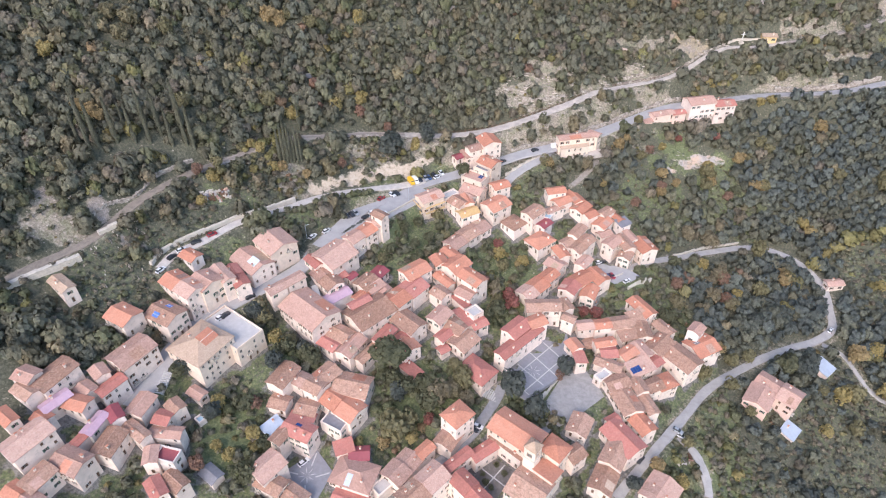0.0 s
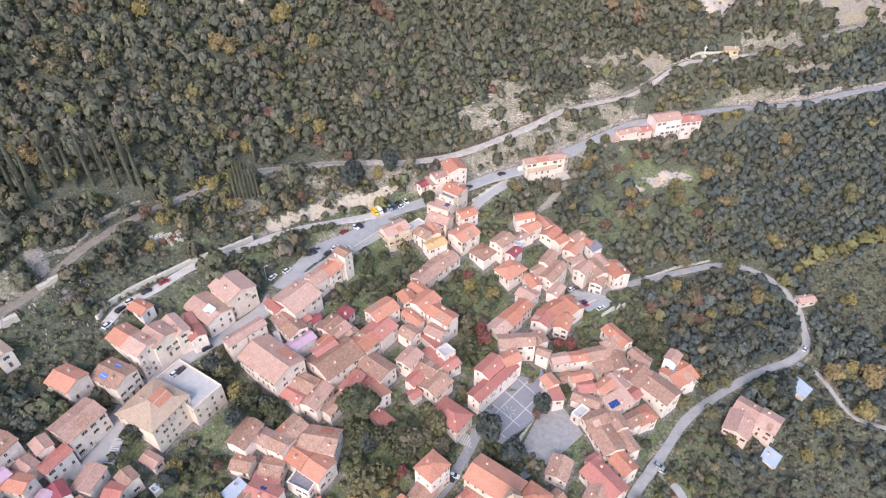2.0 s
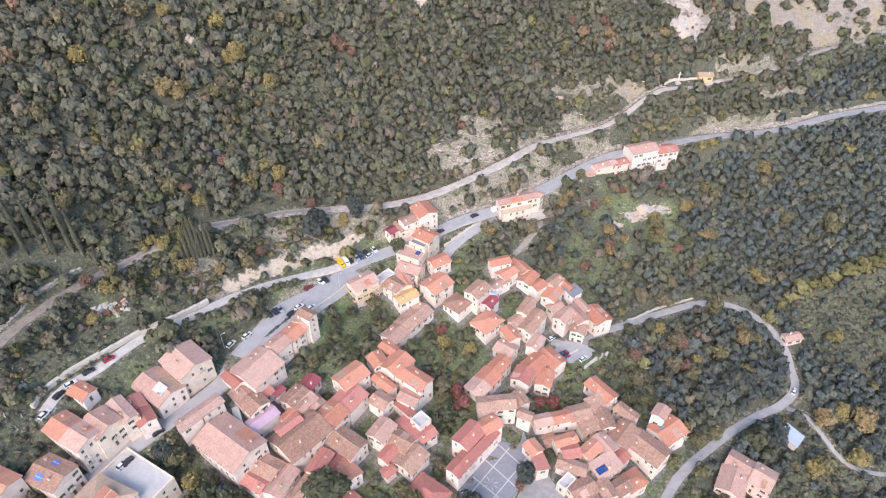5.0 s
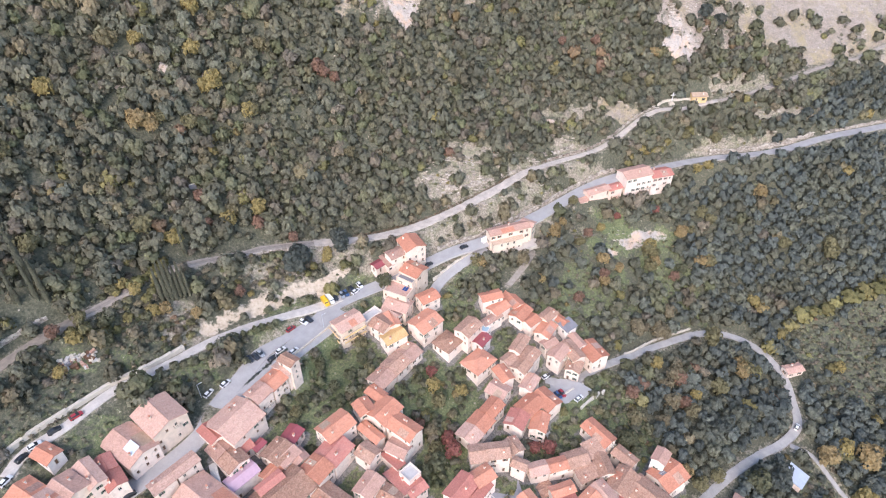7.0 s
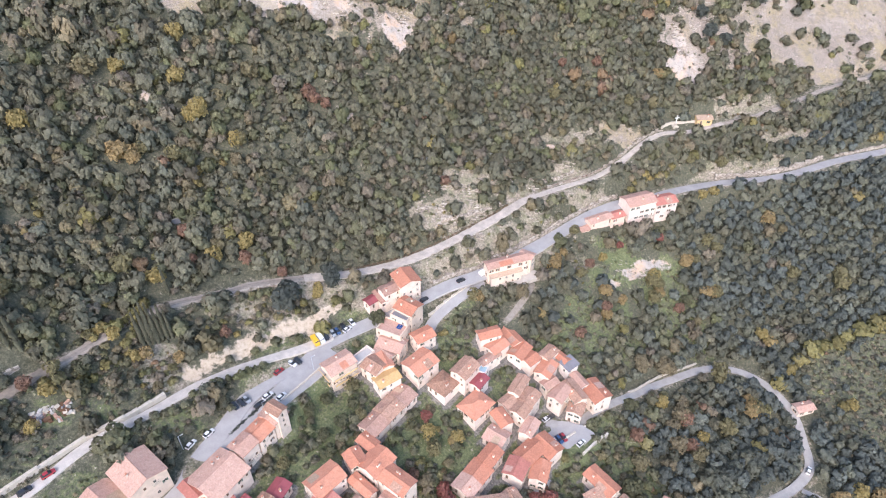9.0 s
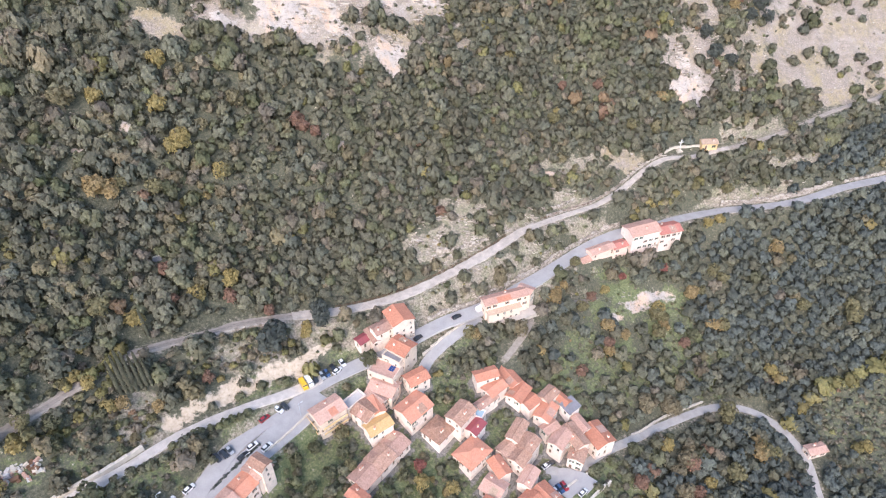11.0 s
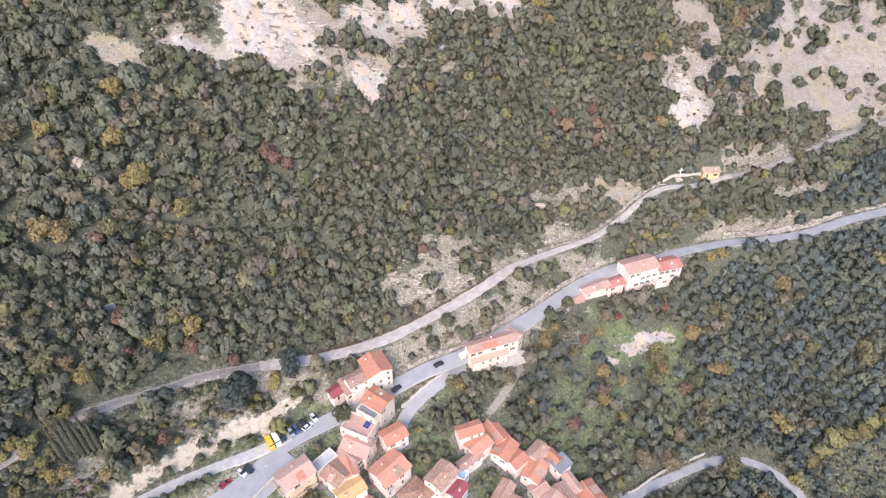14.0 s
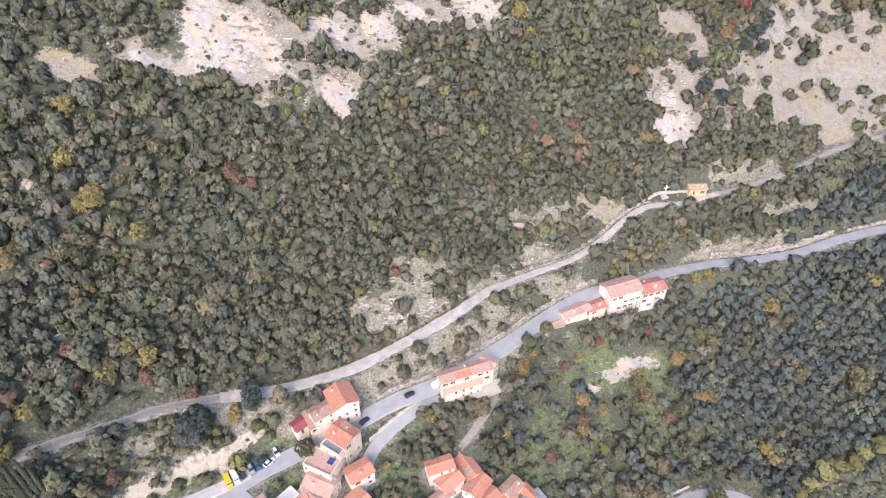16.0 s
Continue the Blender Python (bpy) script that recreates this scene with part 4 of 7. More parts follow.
def wall_side(length, z0, z1, holes):
    """One wall face in the plane y = 0 (outside towards -y) with recessed openings: holes are (x, z, half width, half height)."""
    xs = sorted({-length / 2, length / 2, *(h[0] - h[2] for h in holes), *(h[0] + h[2] for h in holes)})
    zs = sorted({z0, z1, *(h[1] - h[3] for h in holes), *(h[1] + h[3] for h in holes)})
    verts, faces = [], []
    for i in range(len(xs) - 1):
        for j in range(len(zs) - 1):
            cx, cz = (xs[i] + xs[i + 1]) / 2, (zs[j] + zs[j + 1]) / 2
            hole = any(abs(cx - h[0]) < h[2] and abs(cz - h[1]) < h[3] for h in holes)
            b = len(verts)
            q = [(xs[i], zs[j]), (xs[i + 1], zs[j]), (xs[i + 1], zs[j + 1]), (xs[i], zs[j + 1])]
            if not hole:
                verts += [(x, 0, z) for x, z in q]
                faces.append((b, b + 1, b + 2, b + 3))
            else:
                verts += [(x, 0, z) for x, z in q] + [(x, 0.2, z) for x, z in q]
                faces += [(b + 4, b + 5, b + 6, b + 7)] + [(b + k, b + (k + 1) % 4, b + 4 + (k + 1) % 4, b + 4 + k) for k in range(4)]
    return verts, faces


def build_house(k, rng):
    x, y, w, d, eave, turn, shape, tile, wall, what = HOUSES[k]
    a = radians(turn)
    ca, sa = math.cos(a), math.sin(a)
    cs = np.array([(x + ca * u * w / 2 - sa * v * d / 2, y + sa * u * w / 2 + ca * v * d / 2) for u in (-1, 1) for v in (-1, 1)])
    gz = ground_height(cs[:, 0], cs[:, 1])
    base = float(min(gz.min(), eave - 2.6)) - 0.6
    root = new(what)
    root.matrix_world = pose(x, y, base, 0, 0, turn)
    kind = {"g": "gable roof", "h": "hip roof", "s": "lean-to roof", "f": "flat roof"}[shape]
    small = w * d < 30
    tagged(root, f"{WALL_WORDS[wall]} {'cottage' if small and what == 'house' else what} with {'an' if TILE_WORDS[tile][0] in 'aeiou' else 'a'} {TILE_WORDS[tile]} {kind}",
           what, "houses of the hill village" if what == "house" else "parts of the church")
    top = eave - base
    rise = {"g": 0.36 * d / 2, "h": 0.34 * d / 2, "s": 0.22 * d, "f": 0.0}[shape]
    verts, faces, wins, doors = [], [], [], []
    sides = [(w, d / 2, 0), (d, w / 2, 90), (w, d / 2, 180), (d, w / 2, 270)]
    for length, off, spin in sides:
        m = pose(0, 0, 0, 0, 0, spin) @ Matrix.Translation((0, -off, 0))
        out = (pose(0, 0, 0, 0, 0, turn + spin) @ Vector((0, -1, 0)))
        holes = []
        if out.y < 0.45:
            mid = pose(x, y, 0, 0, 0, turn) @ (m @ Vector((0, -0.6, 0)))
            low = float(ground_height(np.array([mid.x]), np.array([mid.y]))[0]) - base
            cols = max(1, int((length - 0.8) // 2.5))
            rows = max(1, int((top - low - 0.4) // 2.8))
            for r in range(min(rows, 4)):
                z = top - 1.55 - r * 2.85
                if z - WH / 2 < max(low + 0.6, 0.3):
                    break
                for c in range(cols):
                    u = (c + 0.5 - cols / 2) * length / cols + rng.uniform(-0.2, 0.2)
                    if rng.random() < 0.36 or length < 2.4:
                        continue
                    p = pose(x, y, base, 0, 0, turn) @ (m @ Vector((u, -0.9, z)))
                    if inside_house(p.x, p.y, p.z, k):
                        continue
                    last = r == rows - 1 and rng.random() < 0.4 and z - 1.4 > low - 0.6
                    if last:
                        holes.append((u, z - 0.35, WW / 2, 1.05))
                        doors.append(m @ Matrix.Translation((u, 0, z - 0.35)))
                    else:
                        holes.append((u, z, WW / 2, WH / 2))
                        wins.append(m @ Matrix.Translation((u, 0, z)))
        v, f = wall_side(length, 0, top, holes)
        n = len(verts)
        verts += [tuple(m @ Vector(p)) for p in v]
        faces += [tuple(i + n for i in q) for q in f]
    n = len(verts)
    if shape == "g":
        verts += [(-w / 2, -d / 2, top), (-w / 2, d / 2, top), (-w / 2, 0, top + rise), (w / 2, -d / 2, top), (w / 2, d / 2, top), (w / 2, 0, top + rise)]
        faces += [(n, n + 2, n + 1), (n + 3, n + 4, n + 5)]
    elif shape == "s":
        verts += [(-w / 2, -d / 2, top), (-w / 2, d / 2, top), (-w / 2, d / 2, top + rise), (w / 2, -d / 2, top), (w / 2, d / 2, top), (w / 2, d / 2, top + rise)]
        faces += [(n, n + 2, n + 1), (n + 3, n + 4, n + 5), (n + 1, n + 2, n + 5, n + 4)]
    mesh_object("wall", verts, faces, WALLS[wall], parent=root)
    if shape == "f":
        t = 0.35
        fl = boxes_mesh("roof", [(-w / 2 + t, -d / 2 + t, top - 0.25, w / 2 - t, d / 2 - t, top - 0.02, TILES[tile])])
        share("roof", fl, root, Matrix())
        pr = boxes_mesh("parapet", [(-w / 2, -d / 2, top - 0.3, w / 2, -d / 2 + t, top + 0.75, WALLS[wall]), (-w / 2, d / 2 - t, top - 0.3, w / 2, d / 2, top + 0.75, WALLS[wall]),
                                    (-w / 2, -d / 2 + t, top - 0.3, -w / 2 + t, d / 2 - t, top + 0.75, WALLS[wall]), (w / 2 - t, -d / 2 + t, top - 0.3, w / 2, d / 2 - t, top + 0.75, WALLS[wall])])
        share("parapet", pr, root, Matrix())
    else:
        v, f = roof_geo(w, d, rise, shape)
        r_ = mesh_object("roof", v, f, TILES[tile], parent=root)
        r_.matrix_local = Matrix.Translation((0, 0, top + 0.02))
        if shape in "gh" and tile not in "mlgz":
            half = w / 2 + 0.4 if shape == "g" else max(0.4, w / 2 - d / 2)
            cap = bpy.data.meshes.new("ridge")
            cap.from_pydata([(s * half, yy, zz) for s in (-1, 1) for yy, zz in ((-0.2, 0), (-0.12, 0.12), (0.12, 0.12), (0.2, 0))], [],
                            [(0, 4, 5, 1), (1, 5, 6, 2), (2, 6, 7, 3), (0, 1, 2, 3), (7, 6, 5, 4)])
            cap.materials.append(TILES[tile])
            share("ridge", cap, root, Matrix.Translation((0, 0, top + rise + 0.18)))
        if shape == "g" and tile in "opnbrt" and w * d > 50 and rng.random() < 0.55:
            # a stretch of one slope relaid with other tiles
            other = rng.choice([q for q in "opnbt" if q != tile])
            a0 = rng.uniform(-0.42, 0.0) * w
            a1 = a0 + rng.uniform(0.25, 0.42) * w
            side = rng.choice((-1, 1))
            k_ = rise / (d / 2)
            y0, y1 = d / 2 + 0.42, rng.uniform(0.0, 0.35) * d / 2 + 0.25
            patch = bpy.data.meshes.new("roof_patch")
            pts = [(a0, y0), (a1, y0), (a1, y1), (a0, y1)]
            patch.from_pydata([(u, side * v_, rise - k_ * v_ + 0.22 + dz) for dz in (0.04, -0.1) for u, v_ in pts], [],
                              [(0, 1, 2, 3), (0, 4, 5, 1), (1, 5, 6, 2), (2, 6, 7, 3), (3, 7, 4, 0)] if side < 0 else [(3, 2, 1, 0), (1, 5, 4, 0), (2, 6, 5, 1), (3, 7, 6, 2), (0, 4, 7, 3)])
            patch.materials.append(TILES[other])
            share("roof_patch", patch, root, Matrix.Translation((0, 0, top + 0.02)), TILE_WORDS[other] + " patch")
        for _ in range(rng.choice((1, 1, 2, 2)) if w * d > 60 else 1 if w * d > 30 and rng.random() < 0.75 else 0):
            u, v_ = rng.uniform(-0.35, 0.35) * w, rng.choice((-0.25, 0.25)) * d
            zz = rise * (1 - abs(v_) / (d / 2)) if shape in "gh" else rise * 0.5
            share("chimney", CHIMNEY_MESH, root, Matrix.Translation((u, v_, top + zz + 0.35)))
    if (x, y) == (-6.2, 234.7):
        for length, off, spin in sides:
            if length > 7 and (pose(0, 0, 0, 0, 0, turn + spin) @ Vector((0, -1, 0))).y < 0:
                for zz in (top - 2.7, top - 5.6):
                    m = pose(0, 0, zz, 0, 0, spin) @ Matrix.Translation((0, -off, 0))
                    bal = share("balcony", boxes_mesh("balcony", [(-length / 2 + 0.4, -1.3, -0.2, length / 2 - 0.4, -0.01, 0, STONE)]), root, m)
                    share("railing", boxes_mesh("railing", [(-length / 2 + 0.4, -1.3, 0, length / 2 - 0.4, -1.22, 0.95, WALLS["a"])]), bal, Matrix())
    style = rng.choice((0, 0, 1, 2, 3))
    for m in wins:
        if w * d > 45 and rng.random() < 0.13:
            share("railing", RAILING_MESH, share("balcony", BALCONY_MESH, root, m), Matrix())
        kind_ = style if rng.random() < 0.7 else rng.randrange(4)
        win = share("window", WINDOW_MESHES[kind_], root, m)
        share("blind" if kind_ == 2 else "pane", PANE_MESHES[1 if kind_ == 2 else 0], win, Matrix())
    for m in doors:
        share("door", DOOR_MESH, root, m)
    return root


house_rng = random.Random(11)
for k_ in range(len(HOUSES)):
    build_house(k_, house_rng)

# ---- trees ----
def crown_template(seed, leaves=122, size=0.195, lobes=7, tall=1.15):
    """A crown of radius 1 whose base is at z = 0: leaf clumps set round several lobes over a small core. Gives vertices, faces and soft normals."""
    rng = np.random.RandomState(seed)
    parts = [(0, 0, 0.62 * tall, 0.58)]
    for i in range(lobes):
        a, r = i * 6.283 / lobes + rng.uniform(-0.5, 0.5), rng.uniform(0.30, 0.60)
        parts.append((r * math.cos(a), r * math.sin(a), rng.uniform(0.3, 0.95) * tall * (1.1 - 0.5 * r), rng.uniform(0.28, 0.42)))
    bm = bmesh.new()
    bmesh.ops.create_icosphere(bm, subdivisions=1, radius=1.0)
    core = np.array([v.co for v in bm.verts])
    cf = [tuple(v.index for v in f.verts) for f in bm.faces]
    bm.free()
    verts, normals = [core * (0.46 + 0.14 * rng.rand(len(core), 1)) * [1, 1, tall * 0.9] + [0, 0, 0.5 * tall]], [core]
    faces = list(cf)
    n, made = len(core), 0
    while made < leaves:
        lx, ly, lz, lr = parts[rng.randint(len(parts))]
        d = rng.normal(size=3)
        d[2] = abs(d[2]) if rng.rand() < 0.8 else d[2]
        d /= np.linalg.norm(d)
        c = np.array([lx, ly, lz]) + d * lr * rng.uniform(0.88, 1.14)
        if c[2] < 0.06 or any(np.linalg.norm(c - np.array(q[:3])) < q[3] * 0.82 for q in parts):
            continue
        face = d + rng.normal(size=3) * 0.38
        face /= np.linalg.norm(face)
        u = np.cross(face, rng.normal(size=3))
        u /= np.linalg.norm(u)
        b = np.cross(face, u)
        s = size * rng.uniform(0.55, 1.3)
        verts.append(np.array([c + (u * math.cos(k) + b * math.sin(k)) * s * rng.uniform(0.6, 1.25) for k in (0.4, 1.9, 3.6, 5.1)]))
        dome = np.array([c[0], c[1], (c[2] - 0.35 * tall) * 0.9])
        soft = 0.5 * dome / np.linalg.norm(dome) + 0.34 * d + rng.normal(size=3) * 0.1 + np.array([0, 0, 0.12])
        normals.append(np.tile(soft / np.linalg.norm(soft), (4, 1)))
        faces.append((n, n + 1, n + 2, n + 3))
        n += 4
        made += 1
    return np.vstack(verts), faces, np.vstack(normals)


def soft_normals(me, normals):
    at = me.attributes.new("custom_normal", "FLOAT_VECTOR", "POINT")
    at.data.foreach_set("vector", np.asarray(normals, np.float32).ravel())


CROWNS = [crown_template(s, tall=0.95 + 0.07 * s) for s in range(8)]
SMALL_CROWNS = [crown_template(s + 40, 44, 0.3, 5, 1.0) for s in range(6)]
ROUND_CROWNS = [crown_template(s + 60, 130, 0.19, 10, 1.1) for s in range(6)]


def wood(name, places, label, crowns=None):
    """Many trees in one mesh: places are rows of x, y, z, radius, height scale, tint."""
    crowns = crowns or CROWNS
    V, N, loops, counts, tint, tone = [], [], [], [], [], []
    n = 0
    rng = np.random.RandomState(len(places))
    flat = [(v, nn, np.array([i for q in f for i in q], np.int32), np.array([len(q) for q in f], np.int32)) for v, f, nn in crowns]
    for x, y, z, r, hs, tn in places:
        v, nn, lo, co = flat[rng.randint(len(flat))]
        a = rng.uniform(0, 6.28)
        c, s = math.cos(a), math.sin(a)
        w = np.empty_like(v)
        w[:, 0] = x + (v[:, 0] * c - v[:, 1] * s) * r
        w[:, 1] = y + (v[:, 0] * s + v[:, 1] * c) * r
        w[:, 2] = z + v[:, 2] * r * hs
        V.append(w)
        N.append(np.stack([nn[:, 0] * c - nn[:, 1] * s, nn[:, 0] * s + nn[:, 1] * c, nn[:, 2]], 1))
        loops.append(lo + n)
        counts.append(co)
        tint.append(np.full(len(v), tn))
        tone.append(np.full(len(v), rng.uniform(0.82, 1.2) * (1.13 + 0.30 * noise.noise(Vector((x / 13, y / 13, 7.0))))))
        n += len(v)
    V, loops, counts = np.vstack(V), np.concatenate(loops), np.concatenate(counts)
    me = bpy.data.meshes.new(name)
    me.vertices.add(len(V))
    me.vertices.foreach_set("co", V.astype(np.float32).ravel())
    me.loops.add(len(loops))
    me.loops.foreach_set("vertex_index", loops)
    me.polygons.add(len(counts))
    me.polygons.foreach_set("loop_start", np.concatenate([[0], np.cumsum(counts)[:-1]]).astype(np.int32))
    me.update(calc_edges=True)
    me.materials.append(LEAVES)
    add_float(me, "tint", np.concatenate(tint))
    add_float(me, "tone", np.concatenate(tone))
    soft_normals(me, np.vstack(N))
    return tagged(new(name, me), label, "trees", kind="stuff")


def house_clear(x, y, margin):
    return ~near_house(x, y, margin)


def level_clear(x, y):
    ok = np.ones(len(x), bool)
    for cx, cy, r, _ in LEVELS:
        ok &= np.hypot(x - cx, y - cy) > r + 1.0
    for cx, cy, r in ((-94.6, 211.6, 6.5), (-90.5, 207.5, 4)):
        ok &= np.hypot(x - cx, y - cy) > r
    return ok


def scatter(x0, x1, y0, y1, step, seed, keep):
    rng = np.random.RandomState(seed)
    gx, gy = np.arange(x0, x1, step), np.arange(y0, y1, step * 0.8)
    X, Y = np.meshgrid(gx, gy)
    X = X + (np.arange(len(gy))[:, None] % 2) * step / 2
    x = X.ravel() + rng.uniform(-0.45, 0.45, X.size) * step
    y = Y.ravel() + rng.uniform(-0.45, 0.45, X.size) * step
    k = keep(x, y, rng)
    return x[k], y[k], rng


def tints(rng, x, y, autumn, mean=0.22):
    n = len(x)
    drift = np.array([noise.noise(Vector((a / 22, b / 22, 5.0))) for a, b in zip(x, y)])
    autumn = autumn * np.clip(0.7 + 2.6 * drift, 0.15, 2.6)
    mean = mean + 0.12 * np.array([noise.noise(Vector((a / 30, b / 30, 9.0))) for a, b in zip(x, y)])
    t = np.clip(rng.normal(mean, 0.11, n), np.clip(mean - 0.15, 0, 1), 0.54)
    r = rng.rand(n)
    t = np.where(r < autumn + np.clip(0.9 * mean - 0.08, 0.02, 0.16), rng.uniform(0.56, 0.68, n), t)
    t = np.where(r < autumn, rng.uniform(0.66, 0.78, n), t)
    t = np.where(r < autumn * 0.4, rng.uniform(0.76, 0.86, n), t)
    return np.where(r < autumn * 0.13, rng.uniform(0.87, 0.925, n), t)


def plant(name, box, step, seed, keep, radius, autumn, label, height=(1.0, 1.6), mean=0.31, crowns=None, turn=None, dry=0.0):
    x, y, rng = scatter(*box, step, seed, keep) if turn is None else rows_of_trees(*box, step, seed, keep, turn)
    z = ground_height(x, y)
    r = radius * (0.66 + 0.85 * rng.rand(len(x)) ** 1.8 if turn is None else 0.8 + 0.45 * rng.rand(len(x)))
    r *= 1 - (0.42 if radius > 2 else 0) * patch_weight(x, y, LOW)
    if radius > 2:
        r *= (1 + 0.16 * near_slope(x)) * (1 + 0.3 * np.array([noise.noise(Vector((a_ / 17, b_ / 17, 4.0))) for a_, b_ in zip(x, y)]))
    hs = rng.uniform(*height, len(x))
    tint = tints(rng, x, y, autumn, mean if turn is None else mean + 0.13 * np.clip((178 - x) / 30, 0, 1) * (y > 218))
    tint = np.where(rng.rand(len(x)) < dry, rng.uniform(0.57, 0.65, len(x)), tint)
    wood(name, np.stack([x, y, z - 0.1 * r, r, hs, tint], 1), label, crowns)
    return len(x)


def rows_of_trees(x0, x1, y0, y1, step, seed, keep, turn):
    """Planted rows: an even grid turned by some degrees, each tree a little off its place."""
    rng = np.random.RandomState(seed)
    half = max(x1 - x0, y1 - y0) * 0.75
    g = np.arange(-half, half, step)
    U, W = np.meshgrid(g, g * 0.94)
    U = U + 1.2 * np.sin(W / 23)
    u, w = U.ravel() + rng.normal(0, 0.13, U.size) * step, W.ravel() + rng.normal(0, 0.13, U.size) * step
    c, s = math.cos(radians(turn)), math.sin(radians(turn))
    x, y = (x0 + x1) / 2 + u * c - w * s, (y0 + y1) / 2 + u * s + w * c
    ok = (x > x0) & (x < x1) & (y > y0) & (y < y1)
    x, y = x[ok], y[ok]
    k = keep(x, y, rng)
    return x[k], y[k], rng


def visible_land(x, y):
    """The land that lies in sight of the flight."""
    return (y > 92) & (y < 402 + 0.16 * x) & (x > -104 - 0.33 * y) & (x > -190 + (y - 257) * 0.82) & (x < 132 + 0.55 * y)


def grove_side(x, y):
    return (x > 60) & (y < 262 + 0.42 * (x - 60)) | (x > 85) & (y < 240)


CYPRESS_SPOTS = [(-139.5, 213.7, 24), (-136.2, 207.7, 17), (-136, 213.3, 21), (-130.7, 217.7, 21), (-125, 220.7, 18), (-122.5, 227.6, 20), (-120.3, 223.4, 17),
                 (-117.5, 228.6, 21), (-112.7, 225.9, 18), (-110.4, 233.2, 25), (-108.1, 228.5, 18), (-105.4, 228.9, 20), (-71.3, 238.9, 19), (-69.9, 239.5, 21),
                 (-68.6, 240.1, 20), (-72.8, 238.0, 17), (-65.8, 241.9, 18), (-64.4, 242.4, 15), (-67.3, 241.1, 17), (-67.6, 259.6, 15), (-141.5, 211, 16), (-128, 222, 15)]


